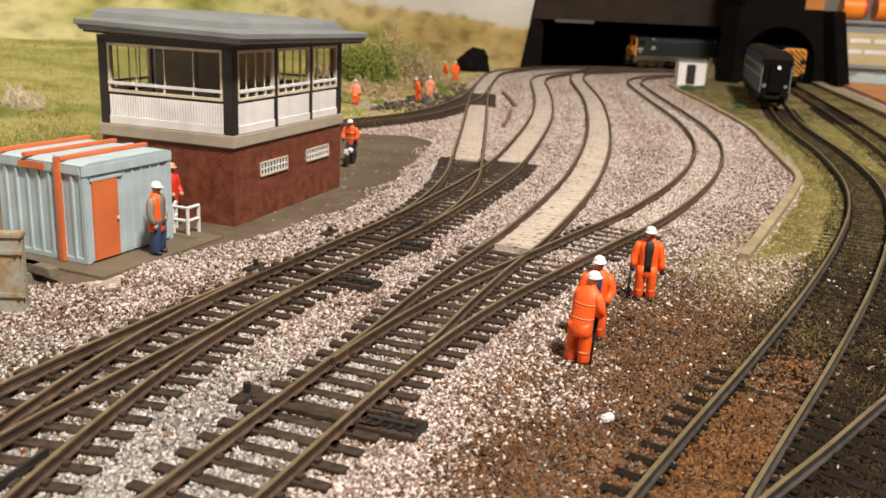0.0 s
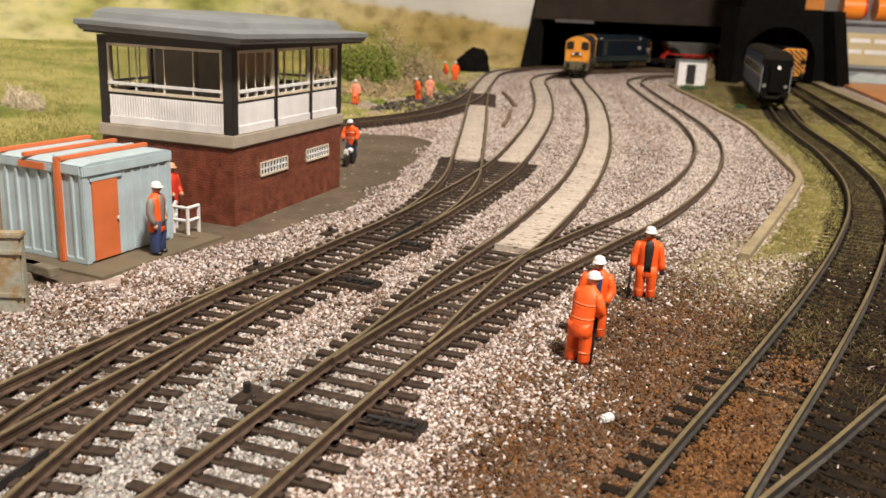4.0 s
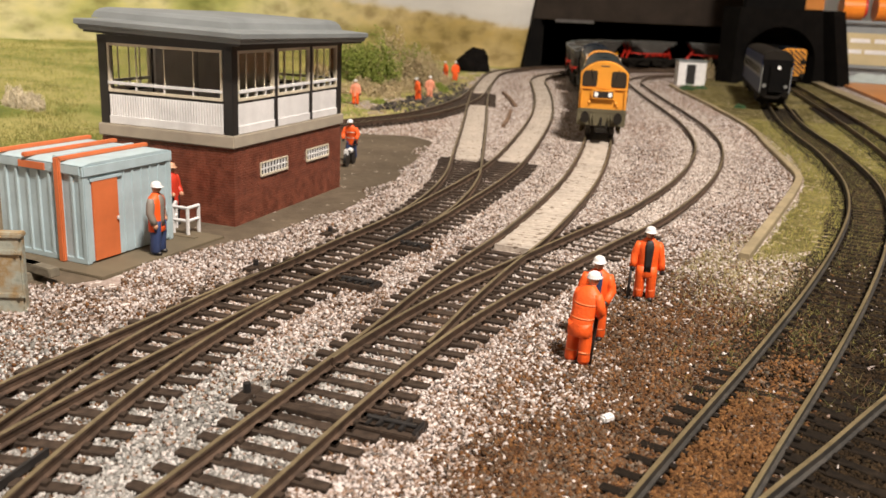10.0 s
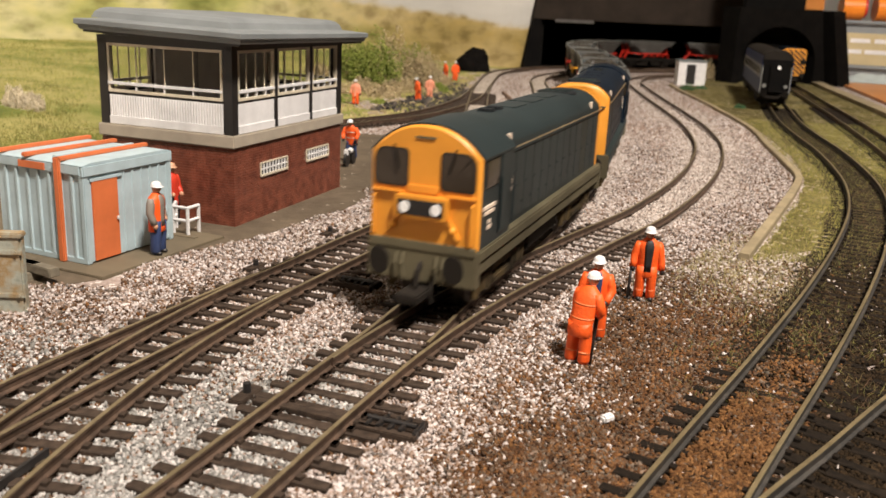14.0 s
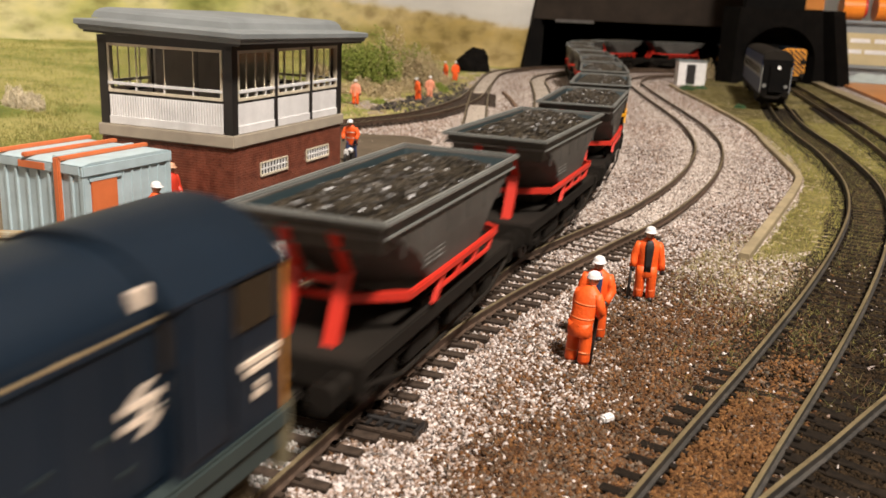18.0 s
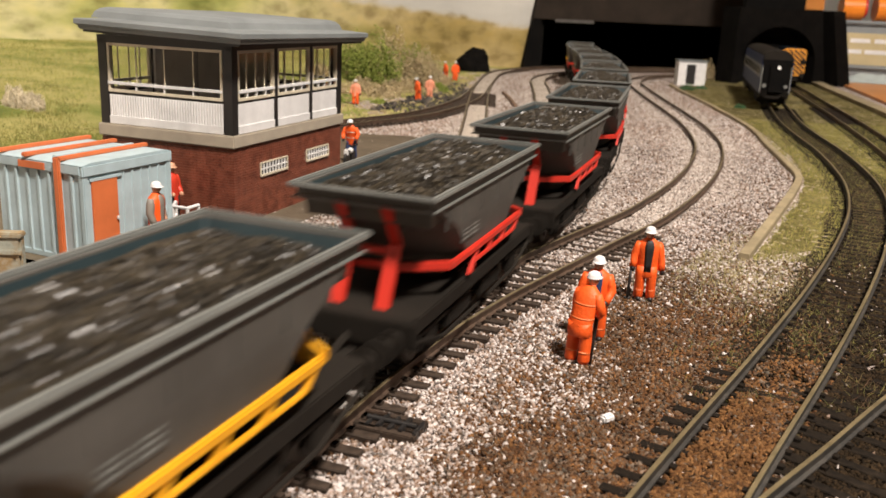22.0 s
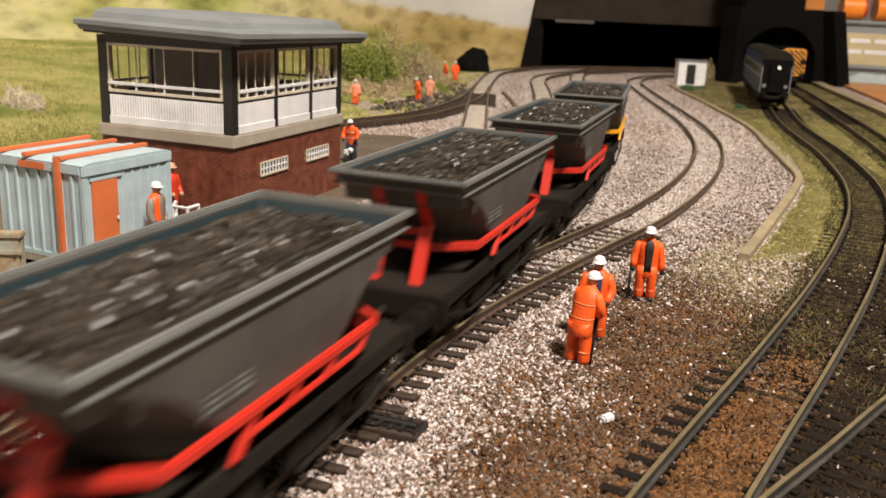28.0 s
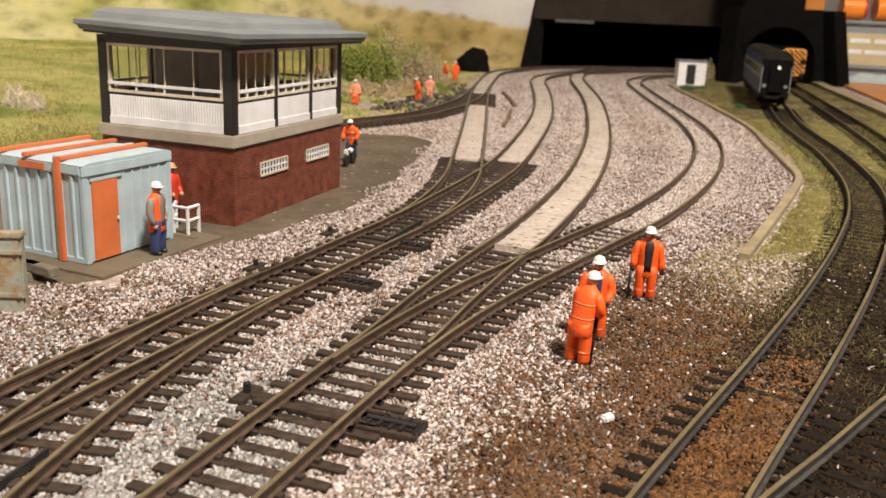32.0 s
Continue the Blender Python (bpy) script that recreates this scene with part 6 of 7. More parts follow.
def ballast():
    n = 235000
    y = 118 + (600 - 118) * rng.uniform(0, 1, n) ** 1.35
    x = rng.uniform(-1, 1, n) * (0.53 * y + 18) + 0.01 * y
    xy = np.stack([x, y], 1)
    xy = xy[xy[:, 0] > -165]
    s3, d3 = dist_to("three", xy)
    s4, d4 = dist_to("four", xy)
    s1, d1 = dist_to("one", xy)
    s2, d2 = dist_to("two", xy)
    s5, d5 = dist_to("five", xy)
    clear = np.ones(len(xy), bool)
    for d in (d1, d2, d3, d4, d5):
        clear &= np.abs(d - RAIL_HALF) > 1.2
    ks = kerb_side(xy)
    on_grass = np.where(np.isnan(ks), False, ks > -2)
    # yard edge, with a ragged spill of stones
    edge = np.interp(xy[:, 1], [200, 240, 262, 300, 350, 400, 440, 500, 560], [-96, -92, -82, -62, -36, -22, -18, -10, -8]) - 3 + 5 * ripple(xy, 0.12, 2)
    in_yard = (xy[:, 0] < edge - 2) & (xy[:, 1] > 235)
    in_yard |= (xy[:, 0] < edge + 8) & (rng.uniform(0, 1, len(xy)) < 0.5) & (xy[:, 1] > 300)
    right = np.minimum(s3, s4)
    infield = (d3 < 7.4) & (xy[:, 1] > 290)
    wob = ripple(xy, 0.05, 3) * 9 + ripple(xy, 0.16, 4) * 5
    to_five = -s5
    brown = np.clip((right + wob - 13) / 34, 0, 0.985) * np.clip((430 - xy[:, 1]) / 150, 0.36, 1)
    brown = np.maximum(brown, 0.15 + 0.13 * ripple(xy, 0.06, 6))
    brown *= 1 - 0.55 * np.exp(-((xy[:, 0] - 104) / 26) ** 2 - ((xy[:, 1] - 284) / 40) ** 2)
    brown = np.where((xy[:, 0] < -62) & (xy[:, 1] < 250), np.maximum(brown, 0.30 + 0.18 * ripple(xy, 0.08, 14)), brown)
    brown = np.where(to_five < 14, 0.993, brown)
    u = rng.uniform(0, 1, len(xy))
    is_brown = u < brown
    near_rail = np.minimum.reduce([d1, d2, d3, d4])
    dusty = (d4 < 7.6) & (xy[:, 1] > 330) | (xy[:, 1] > 250) & (rng.uniform(0, 1, len(xy)) < (np.clip(1.1 - (near_rail - 9) / 18, 0.15, 0.9) + 0.3 * ripple(xy, 0.04, 22)) * np.clip((xy[:, 1] - 250) / 150, 0, 1))
    grey = ((xy[:, 1] < 212 + wob) & (right < 6) & (rng.uniform(0, 1, len(xy)) < np.clip((214 - xy[:, 1]) / 60, 0, 0.85)))
    ok = clear & ~on_grass & ~in_yard & ~infield
    rusty = (d5 < 7.6) & (rng.uniform(0, 1, len(xy)) < 0.85 * np.clip((182 + 2.2 * wob - xy[:, 1]) / 22, 0, 1))
    # dark soil along the siding; right of it the light's fall-off is painted too
    dark = (rng.uniform(0, 1, len(xy)) < np.clip((22 - to_five) / 12, 0, 1) * np.clip((xy[:, 1] - 190 + 2 * wob) / 60, 0, 0.95)) | (to_five < -10)
    dark &= ~rusty
    bed5 = (to_five < 9)
    thin = rng.uniform(0, 1, len(xy)) < np.where(bed5, np.clip((300 - xy[:, 1]) / 110, 0.55, 1.0), 1.0)
    ok &= thin
    z = -4.0 + 0.35 * rng.uniform(0, 1, len(xy)) + 0.25 * ripple(xy, 0.2, 8)
    z = np.where(d4 < 7.5, -2.9, z)
    z = np.where(to_five < 30, np.maximum(z, -3.6), z)
    z = np.where((d5 < 7.2) & (xy[:, 1] < 205 + wob), -3.0 + 0.6 * ripple(xy, 0.12, 9), z)
    z = np.where((d3 < 15) | (d2 < 15) | (d1 < 15) | (d4 < 15) & (xy[:, 1] < 330), np.minimum(z, np.where(xy[:, 1] > 270, -3.1, -3.6)), z)
    for name, mat, pick, size, label in (("dusty_ballast_stones", M_STONE_PALE, ok & dusty, 0.80, "pale dusty ballast stones between the rails"),
                                         ("ballast_stones", M_STONE, ok & ~dusty & ~is_brown & ~grey, 0.80, "loose pinkish-white ballast stones round the tracks"),
                                         ("grey_ballast_stones", M_STONE_GREY, ok & ~dusty & ~is_brown & grey, 0.86, "loose grey-white ballast stones between the main lines"),
                                         ("dark_cinder_stones", M_DARKCINDER, ok & ~dusty & is_brown & dark, 0.72, "loose near-black cinders along the siding"),
                                         ("rusty_cinder_stones", M_RUSTCINDER, ok & ~dusty & is_brown & rusty, 0.76, "loose orange-brown cinders between the siding rails"),
                                         ("cinder_stones", M_CINDER, ok & ~dusty & is_brown & ~dark & ~rusty, 0.72, "loose rust-brown cinders between the main line and siding")):
        scatter(name, mat, np.column_stack([xy[pick], z[pick]]), size, label, "gravel", fine=True, squeeze=0.7)


ballast()

# tufts on the grass patch and in the sidings
def tufts():
    n = 130000
    y = 120 + 620 * rng.uniform(0, 1, n) ** 1.4
    x = 40 + rng.uniform(0, 1, n) * 330
    xy = np.stack([x, y], 1)
    xy = xy[np.abs(xy[:, 0]) < 0.58 * xy[:, 1] + 20]
    s5, d5 = dist_to("five", xy)
    s6, d6 = dist_to("six", xy)
    ks = kerb_side(xy)
    f = ripple(xy, 0.05, 11) + 0.6 * ripple(xy, 0.17, 12)
    grassy = np.where(np.isnan(ks), False, ks > 3) & (s5 < -10) | (s5 > 12) & (xy[:, 1] > 330)
    weedy = (xy[:, 1] > 176 + 12 * ripple(xy, 0.1, 13)) & ((np.abs(s5 + 17) < 11) & (f > 0.3) & (rng.uniform(0, 1, len(xy)) < 0.22) | (s5 > -14) & (s5 < 34) & (f > 0.0 - (xy[:, 1] - 230) / 150) & (rng.uniform(0, 1, len(xy)) < 0.55))
    ok = (grassy | weedy) & (np.abs(d5 - RAIL_HALF) > 1.3) & (np.abs(d6 - RAIL_HALF) > 1.3)
    strands = weedy & ~grassy
    q = xy[ok & ~strands]
    w = xy[ok & strands]
    blades("weeds", M_WEED, np.column_stack([w, np.full(len(w), -3.5)]), 1.8, "fine tangled olive and rust-red weeds over the siding", 1.1, 0.10)
    m = xy[(grassy & (rng.uniform(0, 1, len(xy)) < 0.3) | (s5 > -16) & (s5 < 34) & (f > 0.35 - (xy[:, 1] - 230) / 250) & (xy[:, 1] > 185) & (rng.uniform(0, 1, len(xy)) < 0.16)) & (np.abs(d5 - RAIL_HALF) > 1.1) & (np.abs(d6 - RAIL_HALF) > 1.1)]
    scatter("moss", M_MOSS, np.column_stack([m, np.full(len(m), -3.6)]), 0.55, "soft yellow-green moss flock over soil and sleepers", "moss", 0.5, 0.6, True)
    n = 5200
    dry = np.stack([rng.normal(104, 17, n), rng.normal(284, 30, n)], 1)
    k2 = kerb_side(dry)
    dry = dry[(np.isnan(k2) | (np.abs(k2) > 3.5)) & (dist_to("five", dry)[0] < -11) & (dist_to("four", dry)[0] > 34)]
    blades("dry_grass", M_DRYBLADE, np.column_stack([dry, np.full(len(dry), -3.9)]), 1.3, "short bleached straw-coloured grass round the end of the edging")
    blades("grass_tufts", M_BLADE, np.column_stack([q, np.full(len(q), -3.9)]), 1.5, "short straggly yellow-green grass and weeds")


tufts()


# rough grass on the hillside
def hill_tufts():
    xy = np.stack([rng.uniform(-420, 10, 26000), rng.uniform(430, 1080, 26000)], 1)
    keep = np.array([hill_keep(a, b) for a, b in xy]) & (np.abs(xy[:, 0]) < 0.56 * xy[:, 1])
    q = xy[keep]
    f = ripple(q, 0.03, 31) + 0.7 * ripple(q, 0.1, 32)
    q = q[f > -0.5]
    blades("hill_grass_tufts", M_HILLBLADE, np.column_stack([q, [hill_height(a, b) - 0.3 for a, b in q]]), 3.4, "rough yellow-green grass tufts over the hillside")
    xy = np.stack([rng.uniform(-345, -150, 26000), rng.uniform(410, 640, 26000)], 1)
    xy = xy[np.array([hill_keep(a, b) for a, b in xy])]
    f = ripple(xy, 0.06, 41) + 0.8 * ripple(xy, 0.17, 42) - (xy[:, 1] - 535) / 55
    q = xy[f > rng.uniform(-0.6, 0.9, len(xy))]
    blades("hill_turf", M_HILLTURF, np.column_stack([q, [hill_height(a, b) - 0.3 for a, b in q]]), 2.6, "darker olive-green turf low on the hillside")
    for x, y, r, h in ((277, 1036, 9, 6), (279, 846, 6, 3.5), (300, 1060, 6, 4)):
        clump("green_clump", M_DEEPGREEN, x, y, -4.2, r, h, "small deep-green foliage clump beside the hut", 500)
    for x, y, r, h in ((352, 1225, 14, 26), (318, 1200, 9, 12)):
        clump("dry_bush", M_TANBUSH, x, y, -4.2, r, h, "dry tan bush beside the tunnel mouth", 900)
    for x0, y0, x1, y1 in ((53, 885, 57, 760), (50, 718, 39, 624)):
        bm = bmesh.new()
        add_tube(bm, [(x0, y0, -2.6), ((x0 + x1) / 2 + 0.8, (y0 + y1) / 2, -2.4), (x1, y1, -2.6)], 1.7, 7)
        tagged(part("rusty_pipe", bm, M_PIPE), "rusty brown pipe lying on the ballast", "pipe", "loose pipes")


M_PIPE = material("rusty_pipe_metal", [(0.13, 0.075, 0.045), (0.24, 0.15, 0.095)], 200, 0.8, spread=0.3)
M_HILLBLADE = material("hill_grass_blade", [(0.13, 0.15, 0.02), (0.27, 0.27, 0.05), (0.44, 0.38, 0.13), (0.20, 0.21, 0.035)], 900, 0.9, island=True, spread=0.3)
M_HILLTURF = material("olive_turf_blade", [(0.070, 0.085, 0.010), (0.14, 0.15, 0.022), (0.24, 0.20, 0.05), (0.10, 0.115, 0.016)], 900, 0.9, island=True, spread=0.3)
M_DEEPGREEN = material("deep_green_foam", [(0.02, 0.06, 0.02), (0.05, 0.12, 0.045), (0.09, 0.17, 0.07)], 900, 0.95, island=True, spread=0.2)
hill_tufts()


# ---- right-hand tunnel, coach and shunter ----
M_COACHBLUE = plain("coach_blue", (0.022, 0.034, 0.085), 0.5, 0.15, 60, spec=0.25)
M_COACHGREY = plain("coach_grey", (0.195, 0.195, 0.18), 0.45, 0.15, 60)


def stone_tunnel():
    t = thing("stone_tunnel", "dark stone tunnel mouth over the sidings, gloom put into its colour", "tunnel", kind="structure", at=at_mm(470, 1215, -4.2, 20))
    bm = bmesh.new()
    arch = [(-92 + 0.0, 0)] + [(-31 - 61 * math.cos(a), 28 + 48 * math.sin(a)) for a in (math.pi * k / 14 for k in range(15))] + [(30, 0)]
    outer = [(-104, 0)] + [(-104 + 164 * k / 14.0, 99) for k in range(15)] + [(61, 0)]
    rows = []
    for y in (0, 34):
        rows.append(([bm.verts.new((x, y, z)) for x, z in arch], [bm.verts.new((x, y, z)) for x, z in outer]))
    (a0, o0), (a1, o1) = rows
    for i in range(len(arch) - 1):
        bm.faces.new((a0[i], a0[i + 1], o0[i + 1], o0[i]))
        bm.faces.new((a1[i], o1[i], o1[i + 1], a1[i + 1]))
        bm.faces.new((a0[i], a1[i], a1[i + 1], a0[i + 1]))
        bm.faces.new((o0[i], o0[i + 1], o1[i + 1], o1[i]))
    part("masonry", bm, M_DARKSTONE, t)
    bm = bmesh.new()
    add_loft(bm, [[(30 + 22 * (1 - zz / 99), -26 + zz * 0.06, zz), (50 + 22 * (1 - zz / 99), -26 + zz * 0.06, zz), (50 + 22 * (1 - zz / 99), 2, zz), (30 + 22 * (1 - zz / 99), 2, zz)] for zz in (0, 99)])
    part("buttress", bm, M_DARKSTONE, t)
    # black sheet closing the arch stands in for the unlit depth behind it
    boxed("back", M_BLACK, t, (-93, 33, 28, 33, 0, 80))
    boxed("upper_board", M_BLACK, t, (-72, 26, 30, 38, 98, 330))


stone_tunnel()


def coach():
    a, b = np.array((302.0, 826.0)), np.array((368.0, 1078.0))
    d = b - a
    o = thing("passenger_coach", "dark blue and grey passenger coach, end towards the yard", "coach", at=at_mm(a[0], a[1], 0, math.degrees(math.atan2(d[1], d[0]))))
    L = 255.0
    bm = bmesh.new()
    add_loft(bm, [roof_ring(x, 13.9, 43, 52, 13) for x in (0.6, L)])
    part("body", bm, M_COACHBLUE, o, "dark blue body", smooth=True)
    bm = bmesh.new()
    add_loft(bm, [roof_ring(x, 13.7, 43.4, 52.3, 42.6) for x in (0.3, L)])
    part("roof", bm, M_UNDER, o, smooth=True)
    boxed("end_panel", M_BLACK, o, (-0.4, 0.7, -13.4, 13.4, 13, 44), 0.3, "black end panel")
    boxed("gangway", M_BLACK, o, (-3.2, -0.3, -6, 6, 14, 41), 0.6, "black gangway connection")
    for s in (-1, 1):
        y0, y1 = sorted((s * 13.8, s * 14.2))
        boxed("grey_band", M_COACHGREY, o, (2, L, y0, y1, 27, 38.5), 0.1)
        for k in range(10):
            ya, yb = sorted((s * 13.9, s * 14.35))
            boxed("window", M_DARKGLASS, o, (10 + k * 24, 26 + k * 24, ya, yb, 29, 36.5), 0.2)
        y0, y1 = sorted((s * 12.5, s * 13.45))
        boxed("corner_strip", M_COACHGREY, o, (-0.7, 0.2, y0, y1, 14, 38), 0.1)
        buffers(o, -0.3, -1, 13.5, 9.6)
        bm = bmesh.new()
        add_disc(bm, (-1.0, s * 9.5, 20), (1, 0, 0), 1.8, 0.8, 12)
        part("fitting", bm, M_COACHGREY, o)
    bm = bmesh.new()
    add_disc(bm, (-3.6, -1.5, 37), (1, 0, 0), 1.6, 0.8, 12)
    part("lamp", bm, M_LAMP, o, "small white tail lamp")
    boxed("underframe", M_UNDER, o, (0, L, -13, 13, 8, 13), 0.4)
    for x in (40, L - 40):
        boxed("bogie", M_UNDER, o, (x - 24, x + 24, -13, 13, 3, 9), 0.6)
        wheelset(6.5, o, x - 16)
        wheelset(6.5, o, x + 16)


coach()


def shunter():
    o = thing("shunting_locomotive", "orange-yellow shunter with black diagonal warning stripes", "locomotive", at=at_mm(436, 1140, 0, 75))
    boxed("body", M_LBLUE, o, (0.5, 110, -14.5, 14.5, 12, 46), 3.0)
    bm = bmesh.new()
    plate_x(bm, rounded([(-14.6, 12), (14.6, 12), (14.6, 46), (-14.6, 46)], 5.0), -0.4, 0.6)
    end = part("end_panel", bm, M_LYEL, o, "orange-yellow end panel")
    for k in range(-4, 7):
        cut = []
        for y in (-13.8, 13.8):
            z0 = 16.0 + k * 5.4 + (y + 13.8) * 0.85
            cut.append((y, z0))
        (ya, za), (yb, zb) = cut
        lo, hi = 14.0, 44.0
        ua, ub = max(0.0, (lo - za) / (zb - za)), min(1.0, (hi - za) / (zb - za))
        if ub - ua < 0.05:
            continue
        p0, p1 = (ya + (yb - ya) * ua, za + (zb - za) * ua), (ya + (yb - ya) * ub, za + (zb - za) * ub)
        bm = bmesh.new()
        plate_x(bm, [(p0[0], p0[1] - 1.3), (p1[0], p1[1] - 1.3), (p1[0], p1[1] + 1.3), (p0[0], p0[1] + 1.3)], -0.8, -0.35)
        part("stripe", bm, M_BLACKP, end)
    for s in (-1, 1):
        bm = bmesh.new()
        add_disc(bm, (-0.9, s * 11.5, 30), (1, 0, 0), 3.4, 0.8, 16)
        part("lamp_housing", bm, M_UNDER, end, "dark round lamp housing")
    boxed("underframe", M_UNDER, o, (0, 110, -13, 13, 6, 12), 0.4)
    for x in (20, 55, 90):
        wheelset(8.0, o, x)
    buffers(o, 0, -1)


shunter()


# ---- board edge and clutter beyond it ----
def board_edge():
    line = spline([(330, 470), (372, 650), (414, 831), (470, 1080), (530, 1340)], 10)
    nm = normals(line)
    bm = bmesh.new()
    add_loft(bm, [[(line[i, 0] + nm[i, 0] * u, line[i, 1] + nm[i, 1] * u, zz) for u, zz in ((-9, -4.4), (-9, 0.5), (5, 0.5), (5, -4.4))] for i in range(len(line))])
    tagged(part("board_edge", bm, M_WOODSTRIP), "pale wooden edge of the railway board", "edging", kind="structure")
    t = thing("table", "orange-brown wooden table beside the railway board", "table", at=at_mm(770, 1100, -4.2, 76))
    for k in range(7):
        boxed("plank", M_TABLE, t, (-420, 420, -270 + k * 75, -197 + k * 75, 0.0, 3.4), 0.4)


board_edge()

M_TUB = plain("cloudy_plastic", (0.255, 0.2775, 0.285), 0.3, 0.1, 20)
M_LABEL = plain("cream_paper", (0.54, 0.45, 0.255), 0.7, 0.12, 30)
M_CLOTH = plain("pale_teal_cloth", (0.44, 0.496, 0.48), 0.9, 0.2, 60)
M_ORANGEP = plain("orange_plastic", (0.85, 0.25, 0.02), 0.35, 0.1, 30)


def clutter():
    crate = thing("wooden_crate", "orange-brown wooden crate end above the tunnel", "crate", at=at_mm(496.0, 1272.4, 94.8, 20))
    boxed("side", M_TABLE, crate, (-18, 18, -12, 12, 0, 90), 1.5)
    boxed("lid", M_TABLE, crate, (-19, 19, -13, 13, 90, 94), 1.0)
    tub = thing("storage_tub", "cloudy plastic storage tub with a cream paper label", "storage box", at=at_mm(580, 1352, -0.8, -14))
    boxed("body", M_TUB, tub, (-6, 150, 0, 110, 14, 80), 3)
    boxed("lid", M_TUB, tub, (-9, 153, -3, 113, 80, 86), 2)
    boxed("foot", M_TUB, tub, (0, 144, 6, 104, 0, 14), 2)
    lab = boxed("label", M_LABEL, tub, (6, 90, -0.6, 0.2, 22, 68), 0.1, "cream paper label with faded lettering")
    for x0, x1, z0 in ((16, 44, 54), (50, 66, 54), (14, 34, 38), (38, 74, 38)):
        boxed("bar", M_WHITE, lab, (x0, x1, -0.9, -0.5, z0, z0 + 6))
    for i in range(2):
        box = thing("orange_reel", "orange plastic reel lying on the storage tub", "reel", "reels on the tub", at=at_mm(598 + i * 46, 1368 - i * 11, 85.2, -14))
        bm = bmesh.new()
        add_disc(bm, (0, 0, 18), (1, 0.1, 0), 18, 30, 24)
        part("drum", bm, M_ORANGEP, box, smooth=True)
        bm = bmesh.new()
        add_disc(bm, (17, 1.7, 18), (1, 0.1, 0), 14, 6, 24)
        part("hub", bm, M_RED, box, "dark red hub")
    # crumpled cloth in front of the tub
    bm = bmesh.new()
    grid = {}
    for i in range(21):
        for j in range(13):
            x, y = i * 6.0, j * 5.0
            e = min(i, 20 - i, j, 12 - j) / 4.0
            z = min(1, e) * (9 + 7 * noise.noise(Vector((x / 17, y / 13, 1)))) + 0.5
            grid[i, j] = bm.verts.new((x, y, max(0.3, z)))
    for i in range(20):
        for j in range(12):
            bm.faces.new((grid[i, j], grid[i + 1, j], grid[i + 1, j + 1], grid[i, j + 1]))
    tagged(part("crumpled_cloth", bm, M_CLOTH, at=at_mm(560, 1268, -0.8, -14), smooth=True), "crumpled pale teal cloth lying on the table", "cloth")


clutter()


# ---- turnout fittings ----
def point_motor(x, y, rz, ribs=4):
    """Moulded point mechanism beside the rail: sleeper extensions carrying ribs, a tube and an end plate."""
    o = thing("point_motor", "black moulded point motor beside the turnout", "point motor", "turnout fittings", at=at_mm(x, y, -4.2, rz))
    for k in range(3):
        bm = bmesh.new()
        add_box(bm, -6.0, 6.5, -4.4 + k * 3.1, -2.4 + k * 3.1, 0, 2.1, 0.2)
        part("base", bm, M_SLEEPER, o)
    for k in range(ribs):
        boxed("rib", M_BLACKP, o, (-4.5 + k * 2.4, -3.6 + k * 2.4, -3.2, 2.4, 1.6, 2.5 + 0.3 * (k % 2)), 0.15)
    bm = bmesh.new()
    add_tube(bm, [(-5.0, -0.4, 2.5), (5.6, -0.4, 2.5)], 0.6, 10)
    part("rod", bm, M_BLACKP, o, smooth=True)
    boxed("end_plate", M_BLACKP, o, (5.6, 6.4, -3.4, 2.4, 0, 2.6), 0.25)
    boxed("crank", M_RAIL, o, (-6.4, -1.5, 1.2, 2.2, 2.2, 3.0), 0.2, "dull metal crank")


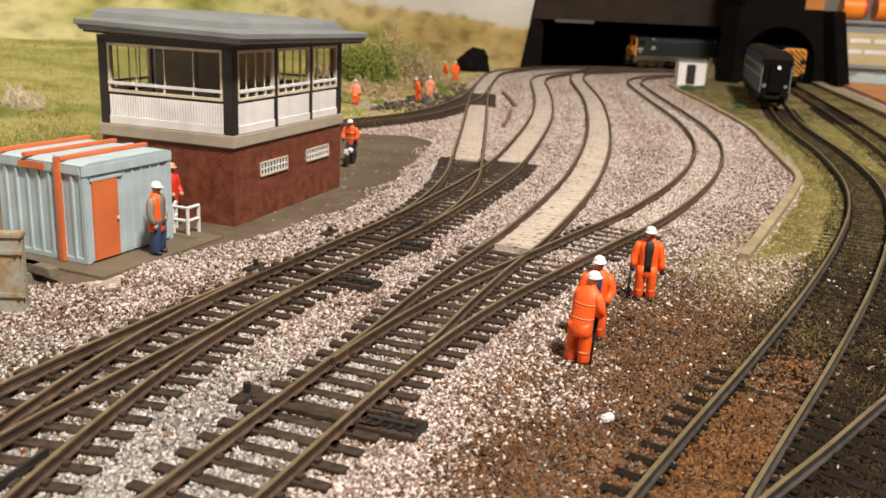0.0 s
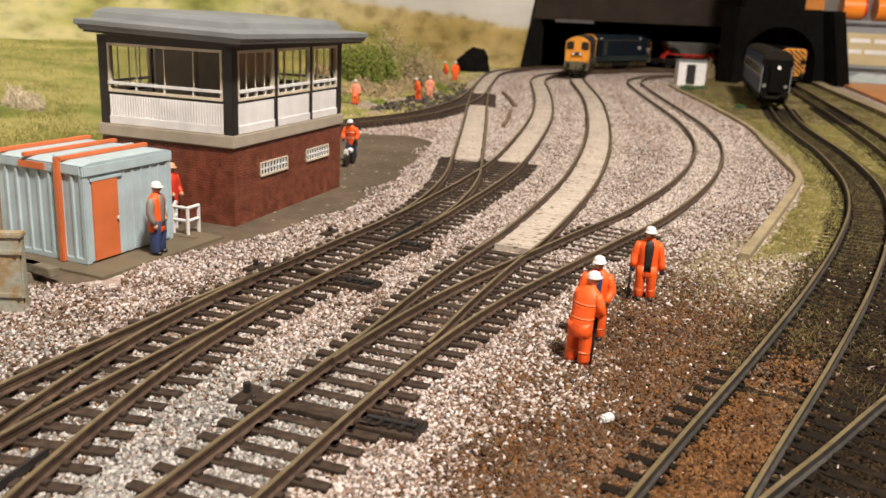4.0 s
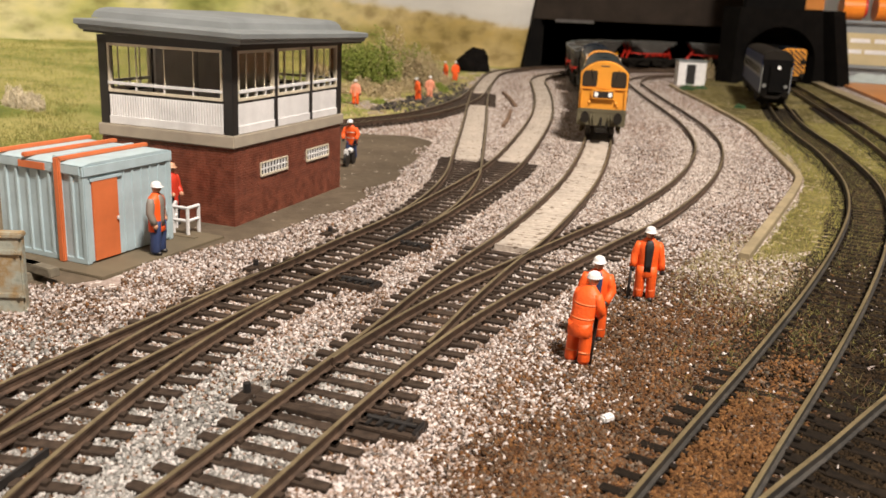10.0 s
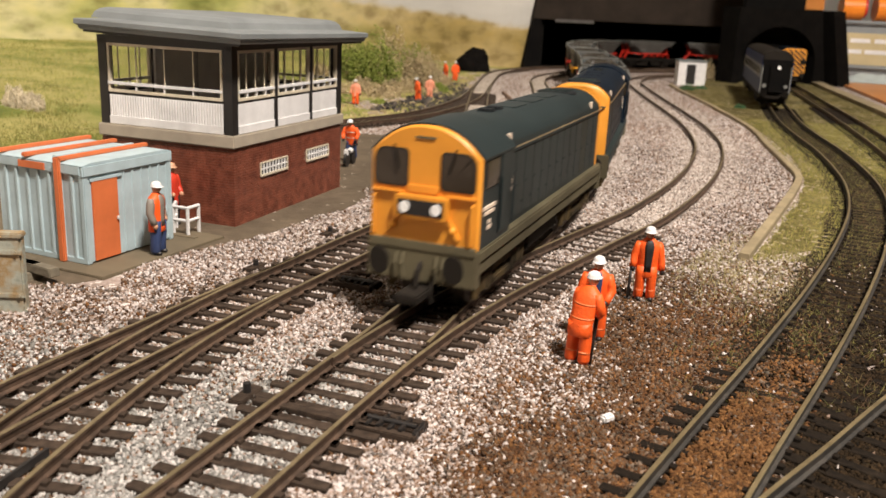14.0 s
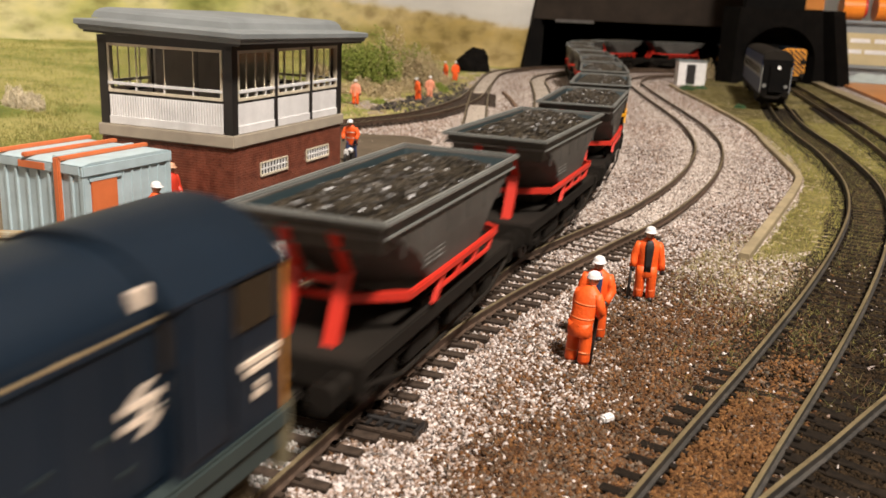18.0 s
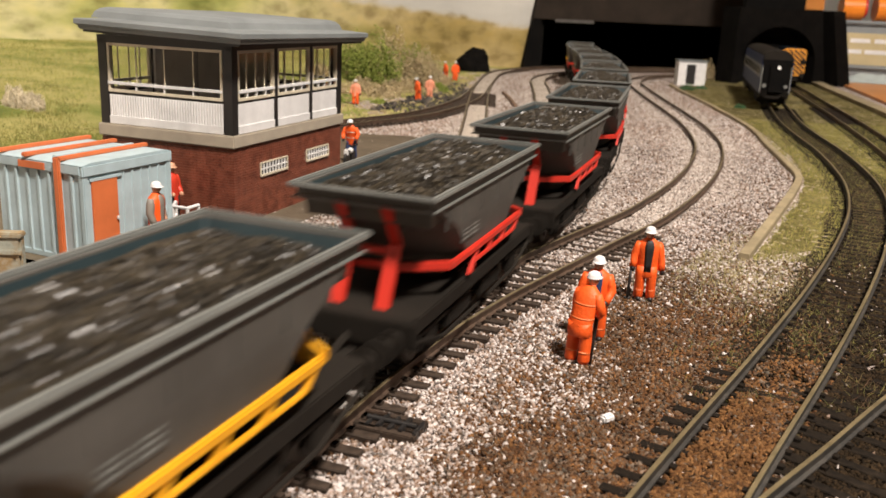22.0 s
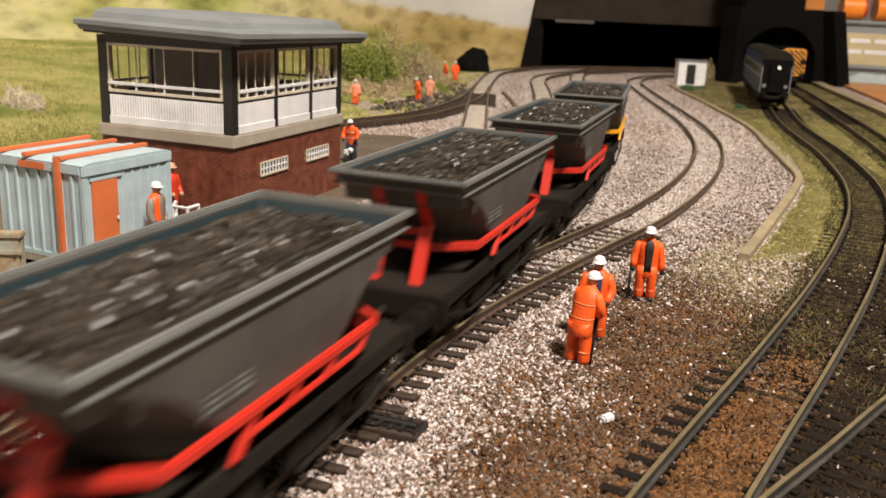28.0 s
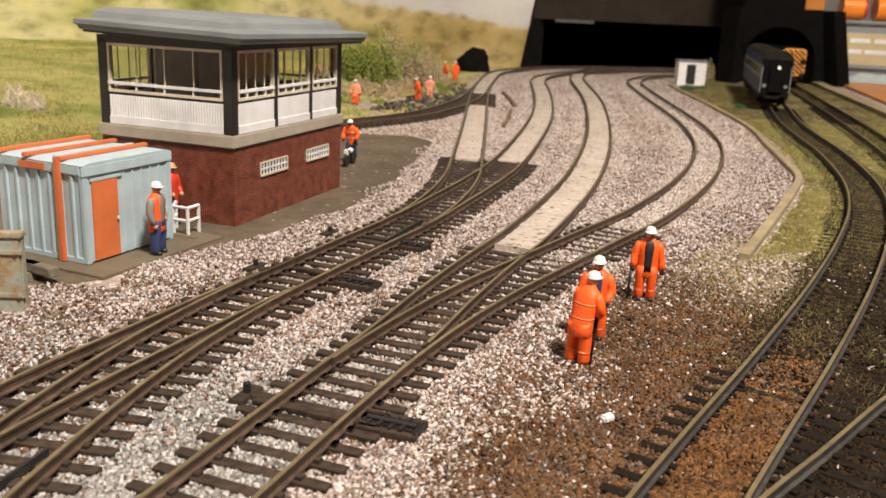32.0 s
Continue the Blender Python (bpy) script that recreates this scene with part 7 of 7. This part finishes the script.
def fittings():
    for x, y, rz in ((-8.6, 157.0, -20), (-25.0, 247.0, -24), (-11.6, 291.5, -26)):
        point_motor(x, y, rz)
    for x, y, rz, H in ((-40.2, 168.5, 70, 2.4), (-41.5, 305.5, 66, 2.0), (-58.4, 259.5, 66, 2.0)):
        o = thing("point_lever", "small black point lever between the tracks", "point lever", "turnout fittings", at=at_mm(x, y, -4.2, rz))
        boxed("base", M_SLEEPER, o, (-4.4, 4.4, -1.6, 1.6, 0, 1.5), 0.2)
        bm = bmesh.new()
        add_disc(bm, (0.4, 0, 1.2 + H / 2), (0, 0, 1), 0.85, H, 12)
        part("pin", bm, M_BLACKP, o, smooth=True)
    # black insulated rail lengths at the crossings
    for x0, y0, x1, y1 in ((-76.0, 111.0, -69.0, 139.3), (-20.1, 292.5, -8.6, 325.0)):
        o = thing("check_rail", "black plastic check rail beside the running rail", "rail", "turnout fittings")
        d = Vector((x1 - x0, y1 - y0, 0)).normalized()
        n = Vector((-d.y, d.x, 0))
        bm = bmesh.new()
        add_loft(bm, [[Vector((x, y, z)) + n * u for u, z in ((-0.45, -2.8), (0.45, -2.8), (0.35, -1.3), (-0.35, -1.3))] for x, y in ((x0, y0), (x1, y1))])
        part("bar", bm, M_BLACKP, o)
    # tie bars under the switch blades
    for x, y, rz in ((-24.5, 160, -20), (-32.0, 252, -24), (-20.5, 296, -24)):
        o = thing("tie_bar", "thin dark tie bar under the switch blades", "tie bar", "turnout fittings", at=at_mm(x, y, -2.6, rz))
        boxed("bar", M_SLEEPER, o, (-14, 14, -1.0, 1.0, -0.6, 0.5), 0.15)
    # one stray pale chip and a few loose stones on the cinders
    bm = bmesh.new()
    add_box(bm, -1.6, 1.6, -0.9, 0.9, 0, 1.6, 0.4)
    tagged(part("white_chip", bm, M_WHITE, at=at_mm(35.7, 164.8, -3.6, 40)), "stray white plaster chip on the cinders", "stone")


fittings()


# ---- keyed movement ----
def motions():
    walk(cam, [(0.0, CAM_POSE), (SECONDS, CAM_POSE)], EXPOSURE)
    for ob, behind, half, back, r in TRAIN:
        rows, t = [], 0.0
        while t < SECONDS + 1e-6:
            rows.append((t, vehicle_pose(head_at(t) + behind, half, back)))
            t += 0.2
        walk(ob, rows)
        # wheels roll with the distance run
        steps = [min(SECONDS, k * 0.0667) for k in range(int(SECONDS / 0.0667) + 2)]
        for w in ob.children:
            if w.name.startswith("wheelset"):
                place = w.matrix_basis.translation.copy()
                turn = [(head_at(0.0) - head_at(q)) / r * (-1 if back else 1) for q in steps]
                walk(w, [(q, Matrix.Translation(place) @ Matrix.Rotation(a, 4, "Y")) for q, a in zip(steps, turn)])


motions()
